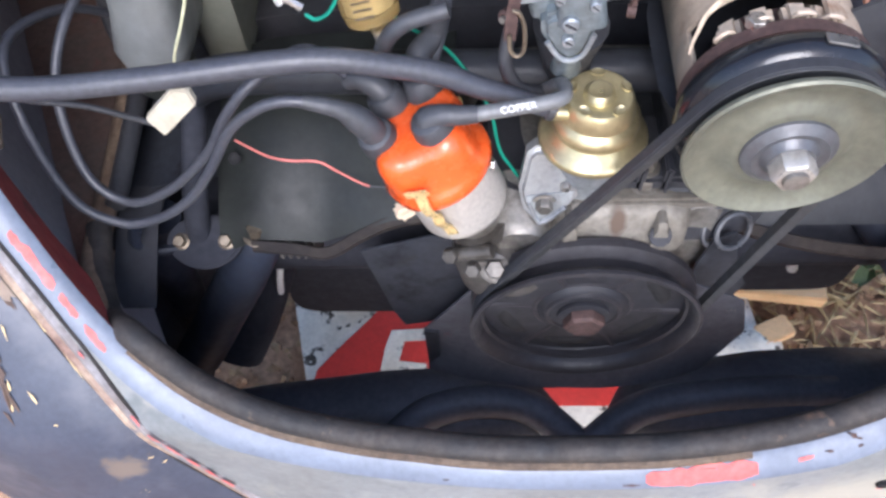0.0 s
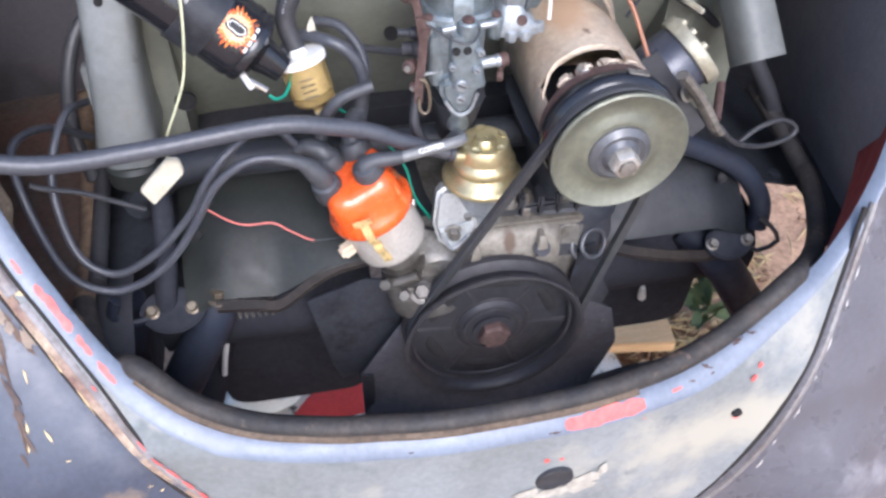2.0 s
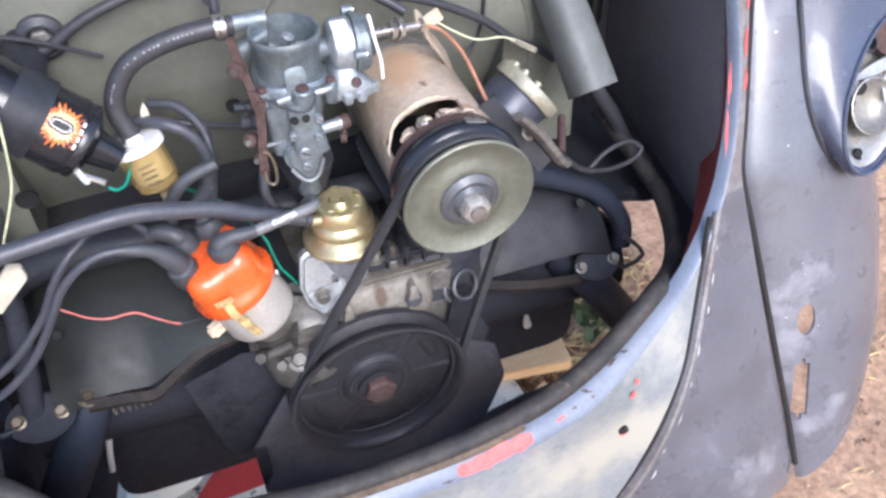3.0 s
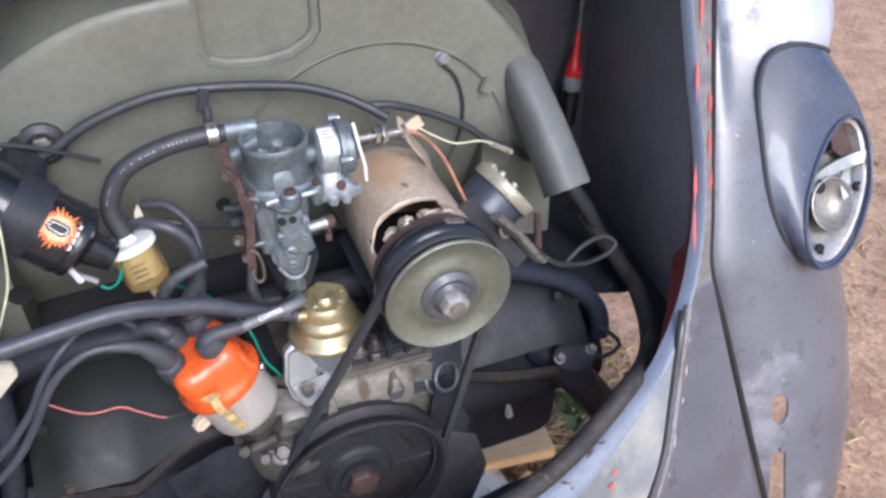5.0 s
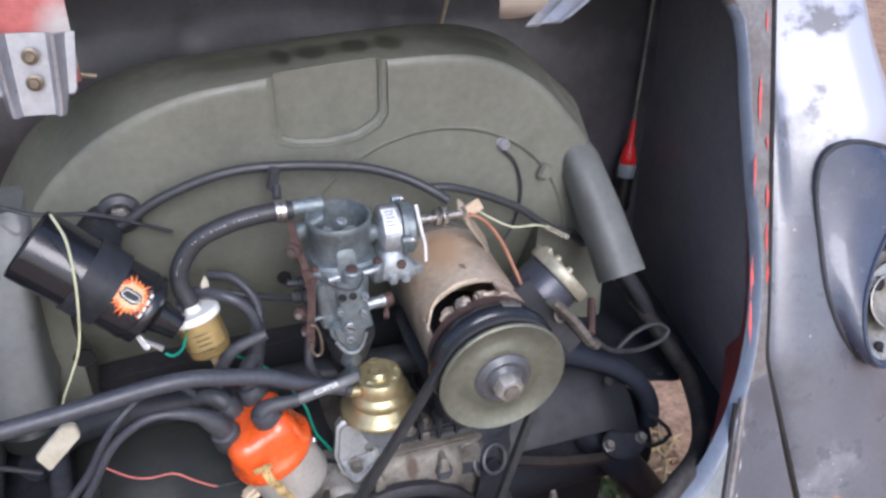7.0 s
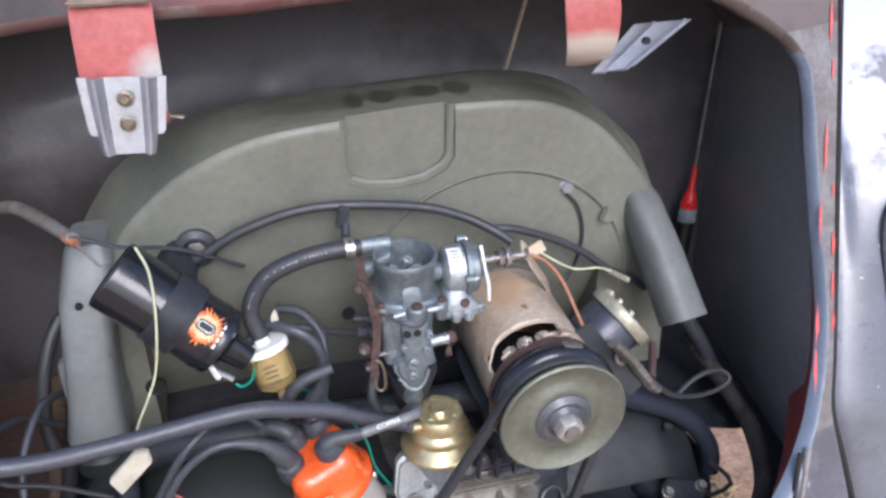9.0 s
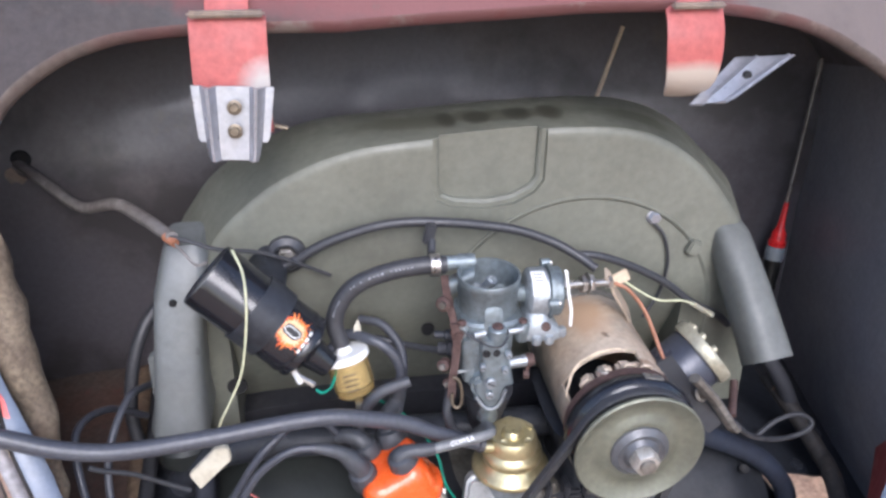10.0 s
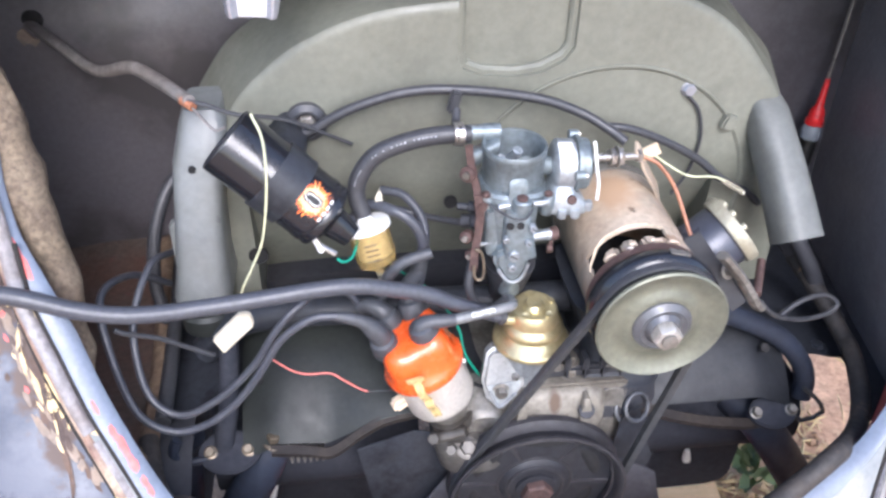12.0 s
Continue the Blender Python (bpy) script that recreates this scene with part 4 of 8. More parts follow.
def build_wing(right):
    sgn = 1 if right else -1
    name = "slate grey primed rear wing with worn glossy patches, paler towards its top" if right else "blue-grey primed rear wing with cream paint chips"
    x0 = 0.5 if right else -0.57
    wing = thing("rear_wing", (x0, 0.1, 0.2), name, "car wing", "rear wings")
    rows = []

    def bulge(z):
        """How wide the wing stands out at a height."""
        if not right:
            return 1.0
        for (a, va), (b, vb) in zip(BULGE, BULGE[1:]):
            if z <= b:
                return va + (vb - va) * max(0.0, z - a) / (b - a)
        return BULGE[-1][1]

    def wing_y(x, z):
        """The wing's skin at x, z."""
        u = abs(x - groove_x(z, right)) / bulge(z)
        pts = section(1.0)
        for (a, va), (b, vb) in zip(pts, pts[1:]):
            if u <= b:
                return skin(groove_x(z, right), z) - 0.008 + va + (vb - va) * (u - a) / (b - a)
        return skin(groove_x(z, right), z) - 0.008 + pts[-1][1]

    def over(u, z):
        """The wing rolls over towards its top."""
        d = max(0.0, z - 0.68)
        f = max(0.0, min(1.0, (z - 0.69) / 0.09))
        return 0.31 * d * d / (d + 0.04) * min(1.0, u / 0.02) - 0.43 * min(u, 0.125) * f * f * (3 - 2 * f)
    for i in range(56):
        z = 1.02 - (0.92 if not right else 0.798) * i / 55
        gx = groove_x(z, right)
        s = 1.0
        row = []
        wide = 1.0 if right else max(1.0, (0.66 + gx) / 0.225)
        sec = [(p.x, p.y) for p in spline([(u, v, 0) for u, v in section(s)], 4)]
        for u, v in sec:
            u *= wide
            zz = z if not right else 1.02 - (1.02 - z) / 0.798 * (0.798 - 0.5 * u)
            row.append((groove_x(zz, right) + sgn * u * bulge(zz), skin(groove_x(zz, right), zz) - 0.008 + (v if v > 0.004 or u < 0.012 else v * (1 - 0.85 * max(0.0, min(1.0, (zz - 0.69) / 0.09)))) + over(u, zz) + 0.001 * noise.noise((gx * 3 + u * 8, z * 8, 4)), zz))
        rows.append(row)
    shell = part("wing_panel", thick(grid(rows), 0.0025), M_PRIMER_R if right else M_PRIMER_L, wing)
    if not right:
        return wing
    z1, z2 = 0.420, 0.342
    x1, x2 = 0.437, 0.433
    cut(shell, [lathe([(0.0120, 0), (0.0125, 0.12)], at_y(x1, skin(x1, z1) + 0.05, z1) @ Matrix.Diagonal((0.85, 1.35, 1, 1)), 24),
                box((0.017, 0.14, 0.072), Matrix.Translation((x2, skin(x2, z2) - 0.01, z2)) @ Matrix.Rotation(radians(2), 4, "Y"), 0.006)])
    # tail lamp pod, its lamp missing
    C = Vector((0.514, -0.010, 0.628))

    def loop(c, hw, hh, tilt, m=44):
        out = []
        for k in range(m):
            a = 2 * math.pi * k / m
            e = 1.0 if math.sin(a) > 0 else 1.02
            x, z = hw * math.cos(a), hh * math.sin(a)
            w = 1 - 0.14 * max(0, math.sin(a)) * abs(math.cos(a))
            out.append((c.x + x * w + 0.42 * z, c.y + tilt * z, c.z + z * e))
        return out

    def loft(loops, close_last=False):
        bm = bmesh.new()
        vs = [[bm.verts.new(p) for p in l] for l in loops]
        m = len(vs[0])
        for a, b in zip(vs, vs[1:]):
            for k in range(m):
                bm.faces.new((a[k], a[(k + 1) % m], b[(k + 1) % m], b[k]))
        if close_last:
            bm.faces.new(vs[-1])
        return bm
    def foot(grow, lift):
        out = []
        for k in range(44):
            t = 2 * math.pi * k / 44
            x = 0.517 + (0.077 + grow) * math.cos(t)
            z = 0.652 + (0.104 + grow) * math.sin(t)
            x -= 0.036 * max(0, math.sin(t)) ** 2
            out.append((x, wing_y(x, z) + over(abs(x - groove_x(z, True)), z) - lift, z))
        return out

    def between(a, b, f, puff):
        return [tuple(Vector(p).lerp(Vector(q), f) + (Vector(p).lerp(Vector(q), f) - Vector((C.x, p[1], C.z))) * puff) for p, q in zip(a, b)]
    TILT = 0.65
    lens = loop(C, 0.0425, 0.062, TILT)
    base = foot(0, 0.001)
    pod = loft([foot(0.003, -0.002), foot(0.001, 0.003), between(base, lens, 0.25, 0.03), between(base, lens, 0.5, 0.05), between(base, lens, 0.75, 0.05), between(base, lens, 0.93, 0.02), lens,
                loop(C + Vector((0, 0.0006, 0)), 0.0400, 0.0590, TILT), loop(C + Vector((0, 0.004, 0)), 0.0386, 0.0574, TILT)])
    pd = part("lamp_pod", pod, M_LAMPPOD, wing, "dark blue tail lamp pod without its lens")
    part("pod_gasket", tube([Vector(p) for p in foot(0.002, 0.002)], 0.0026, 8, 1, closed=True), M_RUBBER, pd, "cracked black rubber gasket")
    part("pod_rim", tube([Vector(p) for p in loop(C + Vector((0, -0.0006, 0)), 0.0412, 0.0606, TILT)], 0.0022, 8, 1, closed=True), M_LAMPPOD, pd)
    bowl = loft([loop(C + Vector((0, 0.004, 0)), 0.0386, 0.0574, TILT), loop(C + Vector((0, 0.006, 0)), 0.0355, 0.0535, TILT), loop(C + Vector((0, 0.016, 0)), 0.0325, 0.050, TILT), loop(C + Vector((0, 0.026, 0)), 0.026, 0.042, TILT), loop(C + Vector((0, 0.028, 0)), 0.008, 0.014, TILT)], True)
    bw = part("reflector", bowl, M_BOWL, pd, "dull silver reflector with rust stains")

    def inside(dx, dz, lift):
        """A place in the reflector, across and up its own plane."""
        return C + Vector((dx + 0.42 * dz, TILT * dz + lift, dz))
    face = Vector((0.05, -0.84, 0.54))
    part("bulb_dish", lathe([(0.028, 0.010), (0.0265, 0.0105), (0.022, 0.0030), (0.014, -0.0025), (0.006, -0.004), (0, -0.004)], frame_to(inside(0.002, -0.018, 0.018), face), 32, cap=False), M_BOWL, bw, "round pale bulb reflector")
    strip = [inside(-0.036, 0.006, 0.004), inside(-0.018, 0.012, 0.008), inside(0.004, 0.017, 0.008), inside(0.022, 0.020, 0.007), inside(0.036, 0.022, 0.003)]
    part("divider", ribbon(strip, (0.05, 0.45, 0.9), 0.0062, 0.0015), M_ALU, pd, "bent metal divider across the reflector")
    part("divider_stem", ribbon([inside(0.020, 0.020, 0.008), inside(0.018, 0.004, 0.012), inside(0.024, -0.012, 0.010)], (0.9, 0.2, 0.3), 0.0075, 0.0012), M_ALU, pd)
    part("earth_patch", lathe([(0, 0.0), (0.012, 0.0008), (0.0165, 0.002), (0.0170, -0.002)], frame_to(inside(0.010, 0.036, 0.0165), face) @ Matrix.Diagonal((1.0, 1.2, 1, 1)), 20, cap=False), M_RUST, bw, "rusty opening in the reflector")
    part("bulb_socket", lathe([(0.0085, 0), (0.0085, 0.009), (0.0062, 0.010), (0.0055, 0.002), (0, 0.002)], frame_to(inside(-0.016, 0.032, 0.017), face), 18), M_SOOT, bw, "empty bulb socket")
    for dx, dz, r in ((-0.030, -0.006, 0.0052), (-0.020, 0.004, 0.0060), (-0.008, -0.048, 0.0040), (-0.006, -0.0535, 0.0028), (0.032, -0.004, 0.0040)):
        part("bulb_hole", lathe([(0, 0), (r, 0), (r * 1.25, 0.0012), (r * 1.25, -0.002)], frame_to(inside(dx, dz, 0.0075), face), 14, cap=False), M_DARKHOLE, bw)
    return wing


build_body()
build_wing(True)
build_wing(False)


def build_hinges():
    for k, cx in enumerate((-0.231, 0.141)):
        h = thing("lid_hinge", (cx, 0.15, 0.96), "red lid hinge arm with a loose aluminium bracket", "hinge", "lid hinges")
        w = 0.0285 if k == 0 else 0.0245
        if k == 0:
            prof = [(0.19, 1.02), (0.150, 0.985), (0.128, 0.955), (0.120, 0.93), (0.116, 0.905), (0.112, 0.880)]
        else:
            prof = [(0.20, 1.02), (0.155, 0.985), (0.128, 0.955), (0.121, 0.93), (0.124, 0.905), (0.142, 0.888), (0.16, 0.886)]
        pp = [Vector((0, y, z)) for y, z in prof]
        c = spline(pp, 6)
        wide = [1.0 if p.z < 0.968 else 0.56 for p in c]
        curl = [max(0.0, (i / (len(c) - 1) - 0.42) / 0.52) if k else 0.0 for i in range(len(c))]
        bm = grid([[(cx + 0.004 * q + u * w * wd * math.sqrt(max(0.02, 1 - min(1.0, q) ** 2)), p.y - 0.003 * (1 - u * u), p.z) for u in (-1, -0.9, -0.5, 0, 0.5, 0.9, 1)] for p, wd, q in zip(c, wide, curl)])
        part("arm", thick(bm, 0.003), M_HINGE, h, "red hinge arm fading to bare primer")
        part("shoulder", box((w * (1.98 - 0.1 * k), 0.008, 0.005), Matrix.Translation((cx, 0.128, 0.968)), 0.002), M_BARE, h, "rusty shoulder strip")
        # bracket with two folded channels, open at the top
        bw = 0.0305
        if k == 0:
            m = Matrix.Translation((cx, 0.101, 0.893)) @ Matrix.Rotation(radians(-10), 4, "X") @ Matrix.Rotation(radians(3), 4, "Y")
            prof = [(-1.0, 0.0), (-0.80, 0.0), (-0.72, -0.005), (-0.62, -0.013), (-0.54, -0.014), (-0.46, -0.006), (-0.40, 0.0), (0.0, 0.001), (0.40, 0.0), (0.46, -0.006), (0.54, -0.014), (0.62, -0.013), (0.72, -0.005), (0.80, 0.0), (1.0, 0.0)]
            rows = []
            for v in (0.0, 0.15, 0.35, 0.55, 0.75, 0.92, 1.0):
                rows.append([m @ Vector((a * bw * (1 - 0.14 * v - (0.05 if v > 0.95 else 0)), d * (1 - 0.45 * v), 0.027 - v * (0.056 if abs(a) < 0.75 else 0.042))) for a, d in prof])
        else:
            top, side, out = Vector((0.2275, 0.160, 0.9155)), Vector((0.0285, 0.0, 0.0005)), Vector((0.15, -0.95, 0.20))
            run = Vector((-0.0640, -0.037, -0.0285))
            prof = [(-1.0, 0.0), (-0.60, 0.0), (-0.52, 0.002), (-0.44, 0.0062), (-0.38, 0.0062), (-0.30, 0.002), (-0.22, 0.0), (0.46, 0.0), (0.54, 0.002), (0.62, 0.0062), (0.68, 0.0062), (0.76, 0.002), (0.84, 0.0), (1.0, 0.0)]
            rows = [[top + side * (a * (1 - 0.36 * v)) + run * (v * (1.0 if a < 0.3 else 1.0 - 0.10 * (a - 0.3))) + out * (d * (1 - 0.5 * v)) for a, d in prof] for v in (0.0, 0.2, 0.45, 0.7, 0.9, 1.0)]
        br = part("bracket", thick(grid(rows), 0.0022), M_BRACKET, h, "pressed aluminium bracket with folded channels")
        if k == 0:
            for z in (0.012, -0.006):
                part("bolt", hexhead(m @ Matrix.Translation((0.001, -0.004, z)) @ AXIS_Y, 0.0040, 0.004, 0.0056), M_BOLT, br, "dull bolt head")
            part("side_screw", tube([m @ Vector((0.030, 0.0, -0.002)), m @ Vector((0.040, 0.002, -0.004))], 0.002, 8, 1), M_BOLT, br)
        else:
            part("bolt_hole", lathe([(0, 0), (0.004, 0.0), (0.004, -0.003)], Matrix.Translation(top + run * 0.42 + side * 0.12 + out * 0.0024) @ frame_to((0, 0, 0), out), 14, cap=False), M_DARKHOLE, br)


build_hinges()


def flakes(name, spots, material, parent, label, place, seed, lift=0.0007, jag=1.0):
    """Irregular chips of paint at (s, t, half length, half width, turn) on a surface given by place(s, t)."""
    rng = random.Random(seed)
    bm = bmesh.new()
    for s, t, a, b, turn in spots:
        ring = []
        n = 15
        for k in range(n):
            w = 2 * math.pi * k / n
            r = 1 + jag * rng.uniform(-0.4, 0.15)
            u, v = a * math.cos(w) * r * (1.25 if abs(math.cos(w)) > 0.8 else 1.0), b * math.copysign(abs(math.sin(w)) ** (1.0 if jag > 0.5 else 0.5), math.sin(w)) * (1 + jag * rng.uniform(-0.55, 0.2))
            c, q = math.cos(radians(turn)), math.sin(radians(turn))
            p = Vector(place(s + u * c - v * q, t + u * q + v * c)) + Vector((0, -lift, lift * 0.7))
            ring.append(bm.verts.new(p))
        m = bm.verts.new(Vector(place(s, t)) + Vector((0, -lift, lift * 0.7)))
        for k in range(n):
            bm.faces.new((m, ring[k], ring[(k + 1) % n]))
    ob = part(name, bm, material, parent, label)
    return tagged(ob, label, kind="stuff")


def build_flakes():
    car = bpy.data.objects["car_body"]
    wings = [o for o in bpy.data.objects if o.name.startswith("rear_wing")]
    rw = next(o for o in wings if o.location.x > 0)
    lw = next(o for o in wings if o.location.x < 0)

    # the lower edge by its length, from the left end
    arc = [(math.pi, 0.0)]
    for k in range(1, 401):
        p, q = rim(math.pi + math.pi * (k - 1) / 400), rim(math.pi + math.pi * k / 400)
        arc.append((math.pi + math.pi * k / 400, arc[-1][1] + math.hypot(q[0] - p[0], q[1] - p[1])))

    def along(x):
        """The length along the lower edge at which it reaches x."""
        return next(s for phi, s in arc if rim(phi)[0] >= x)

    def on_lip(s, d):
        lo = next(phi for phi, t in arc if t >= s)
        xx, zz = rim(lo, d)
        sq = lip_share(*rim(lo))
        f = d / (0.014 * sq)
        dy = 0.004 - 0.005 * min(1, f / 0.3) if f < 0.3 else (-0.001 - 0.0065 * min(1, (f - 0.3) / 0.7))
        return xx, skin(xx, zz) + dy, zz

    def on_skin(x, z):
        return x, skin(x, z) - 0.0082, z
    red = [(along(0.045), 0.0075, 0.019, 0.0058, 0), (along(0.070), 0.007, 0.020, 0.0058, 0), (along(0.086), 0.007, 0.010, 0.005, 0)]
    red += [(along(x), d, a, b, 0) for x, d, a, b in ((-0.3790, 0.0090, 0.004, 0.0016), (-0.3690, 0.0064, 0.006, 0.0024), (-0.3630, 0.0056, 0.007, 0.0030), (-0.3560, 0.0056, 0.006, 0.0028), (-0.3490, 0.0060, 0.0034, 0.0022), (-0.3440, 0.0062, 0.0030, 0.0022), (-0.3345, 0.0072, 0.0042, 0.0022), (-0.3300, 0.0078, 0.0032, 0.0020), (-0.430, 0.006, 0.012, 0.0034), (-0.4255, 0.0065, 0.008, 0.003), (0.128, 0.006, 0.004, 0.001), (-0.255, 0.001, 0.02, 0.0006), (-0.215, 0.001, 0.014, 0.0006), (0.0, 0.0005, 0.02, 0.0005))]
    flakes("flaked_paint", red, M_FLAKE_RED, car, "red paint showing on the lip", on_lip, 3, jag=0.45)
    flakes("flaked_paint", [(along(x), d, a, b, w) for x, d, a, b, w in ((0.142, 0.006, 0.003, 0.0007, 10), (0.156, 0.003, 0.0035, 0.0008, 30), (0.161, 0.008, 0.002, 0.0006, 0), (0.188, 0.0015, 0.005, 0.0011, 0), (0.204, 0.002, 0.003, 0.0008, 20), (0.012, 0.011, 0.004, 0.0008, 0), (-0.11, 0.010, 0.002, 0.0006, 0))], M_RUST, car, "dark chips on the lip", on_lip, 4)
    red = [(0.208, 0.440, 0.003, 0.0055, 10), (0.213, 0.452, 0.0025, 0.003, 0), (0.013, 0.399, 0.0026, 0.0034, 0), (0.027, 0.397, 0.0026, 0.0022, 0), (0.203, 0.388, 0.003, 0.0022, 0), (0.10, 0.43, 0.001, 0.0012, 0)]
    flakes("flaked_paint", red, M_FLAKE_RED, car, "red paint specks on the apron", on_skin, 5)
    # right pillar strip and seam
    red = [(groove_x(z, True) - o, z, w * 0.95, h, -11) for z, o, w, h in ((0.90, 0.016, 0.002, 0.018), (0.86, 0.012, 0.0016, 0.010), (0.80, 0.020, 0.0018, 0.022), (0.76, 0.008, 0.0014, 0.008), (0.715, 0.006, 0.0022, 0.012), (0.680, 0.006, 0.0016, 0.014), (0.650, 0.004, 0.002, 0.012), (0.62, 0.028, 0.0022, 0.020), (0.655, 0.027, 0.002, 0.018), (0.74, 0.026, 0.0014, 0.02))]
    flakes("flaked_paint", red, M_FLAKE_RED, car, "red paint flakes on the pillar strip", lambda x, z: (x, skin(x, z) - 0.0080, z), 6)
    pale = [(seam_x(z, True) + o, z, 0.0008, 0.004 + 0.003 * (k % 2), -20) for k, (z, o) in enumerate(((0.53, 0.013), (0.505, 0.015), (0.48, 0.016), (0.45, 0.012), (0.42, 0.014), (0.385, 0.016), (0.35, 0.014), (0.32, 0.018)))]
    flakes("flaked_paint", pale, M_FLAKE_PALE, car, "pale flakes along the seam", lambda x, z: (x, skin(x, z) - 0.0115, z), 7)
    # left seam: red and cream runs
    red = [*[(groove_x(z, False) + 0.0165, z, w, h, 31) for z, w, h in ((0.456, 0.0009, 0.006), (0.440, 0.0013, 0.009), (0.425, 0.0015, 0.011), (0.408, 0.0016, 0.010), (0.393, 0.0018, 0.010), (0.378, 0.0018, 0.010), (0.500, 0.0009, 0.003))]]
    flakes("flaked_paint", red, M_FLAKE_RED, car, "red paint in the panel seam", lambda x, z: (x, skin(x, z) - 0.0100, z), 9)
    tan = [(groove_x(z, False) + o, z, w, h, 26) for z, o, w, h in ((0.556, 0.004, 0.0015, 0.010), (0.520, 0.002, 0.0008, 0.016), (0.490, 0.001, 0.0007, 0.012), (0.600, 0.002, 0.0014, 0.012))]
    flakes("flaked_paint", tan, M_FLAKE_CREAM, car, "cream paint left along the seam", lambda x, z: (x, skin(x, z) - 0.0098, z), 15)

    def on_left_wing(x, z):
        u = abs(x - groove_x(z, False))
        pts = section(1.0)
        v = 0
        for (a, va), (b, vb) in zip(pts, pts[1:]):
            if a <= u <= b:
                v = va + (vb - va) * (u - a) / (b - a)
        return x, skin(groove_x(z, False), z) - 0.0085 + v, z
    rng = random.Random(12)
    cream = [(-0.394, 0.515, 0.0006, 0.005, 10), (-0.400, 0.482, 0.0007, 0.005, 0), (-0.386, 0.474, 0.0010, 0.0055, 24), (-0.402, 0.468, 0.0007, 0.003, 0), (-0.375, 0.455, 0.002, 0.0005, 0), (-0.322, 0.412, 0.0018, 0.0006, 0), (-0.314, 0.404, 0.0012, 0.0008, 0)]
    cream += [(groove_x(z, False) - rng.uniform(0.003, 0.012), z, 0.0008, rng.uniform(0.002, 0.005), 12) for z in (0.67, 0.62, 0.57)]
    for z in [0.56 + 0.007 * k for k in range(34)]:
        if rng.random() < 0.4:
            cream.append((groove_x(z, False) - rng.uniform(0.003, 0.018), z, rng.uniform(0.0005, 0.0016), rng.uniform(0.002, 0.010), rng.uniform(12, 38)))
    loopy = [(-0.436, 0.640, 0.0016, 0.006, 70), (-0.441, 0.632, 0.0012, 0.008, 0), (-0.438, 0.618, 0.0012, 0.012, 12), (-0.429, 0.600, 0.0016, 0.012, 20), (-0.418, 0.585, 0.0028, 0.006, 40), (-0.411, 0.579, 0.0030, 0.004, 70), (-0.424, 0.622, 0.0014, 0.020, 26)]
    flakes("flaked_paint", loopy, M_FLAKE_CREAM, lw, "cream runs of old paint by the joint", on_left_wing, 44, lift=0.0011)
    worn = []
    for z in [0.53 + 0.005 * k for k in range(52)]:
        worn.append((groove_x(z, False) - rng.uniform(0.002, 0.008 + 0.018 * min(1.0, max(0.0, (z - 0.53) / 0.06))), z, rng.uniform(0.0010, 0.0032), rng.uniform(0.004, 0.014), rng.uniform(18, 34)))
    flakes("flaked_paint", worn[::2], M_RUSTPEEL, lw, "rust brown bared streaks beside the joint", on_left_wing, 45, lift=0.0004)
    flakes("flaked_paint", worn[1::2], M_BARE, lw, "tan bared streaks beside the joint", on_left_wing, 46, lift=0.0006)
    flakes("flaked_paint", [(groove_x(z, False) - rng.uniform(0.004, 0.02), z, 0.0012, rng.uniform(0.002, 0.006), 25) for z in (0.60, 0.635, 0.65, 0.69, 0.73)], M_FLAKE_RED, lw, "red flecks beside the joint", on_left_wing, 47)
    flakes("flaked_paint", cream, M_FLAKE_CREAM, lw, "cream paint chips on the wing", on_left_wing, 10)
    pts = [on_left_wing(groove_x(z, False) - o, z) for z, o in ((0.62, 0.003), (0.59, 0.006), (0.56, 0.012), (0.53, 0.026), (0.49, 0.048), (0.468, 0.060), (0.418, 0.092), (0.354, 0.135), (0.30, 0.16))]
    part("wing_crease", tube(pts, 0.0010, 8, 6), M_RUSTPEEL, lw, "rusty cracked crease line")
    chips = []
    for k, p in enumerate(spline(pts, 5)):
        chips.append((p.x + rng.uniform(-0.003, 0.003), p.z, rng.uniform(0.0010, 0.0034), rng.uniform(0.004, 0.014), rng.uniform(14, 34)))
    flakes("flaked_paint", chips[::2], M_RUSTPEEL, lw, "tan and rust chips along the crease", on_left_wing, 31)
    sp = []
    for _ in range(26):
        z = rng.uniform(0.36, 0.9)
        sp.append((groove_x(z, True) + rng.uniform(0.012, 0.09), z, rng.uniform(0.0006, 0.0014), rng.uniform(0.0006, 0.0016), 0))

    def on_right_wing(x, z):
        u = abs(x - groove_x(z, True))
        pts = section(1.0)
        v = 0
        for (a, va), (b, vb) in zip(pts, pts[1:]):
            if a <= u <= b:
                v = va + (vb - va) * (u - a) / (b - a)
        return x, skin(groove_x(z, True), z) - 0.0085 + v, z
    flakes("speckled_paint", sp, M_FLAKE_PALE, rw, "pale specks on the wing", on_right_wing, 13)


build_flakes()


# ---------------------------------------------------------------- engine
def loft(sections, cap=True):
    bm = bmesh.new()
    vs = [[bm.verts.new(p) for p in l] for l in sections]
    m = len(vs[0])
    for a, b in zip(vs, vs[1:]):
        for k in range(m):
            bm.faces.new((a[k], a[(k + 1) % m], b[(k + 1) % m], b[k]))
    if cap:
        bm.faces.new(vs[0])
        bm.faces.new(vs[-1])
    return bm


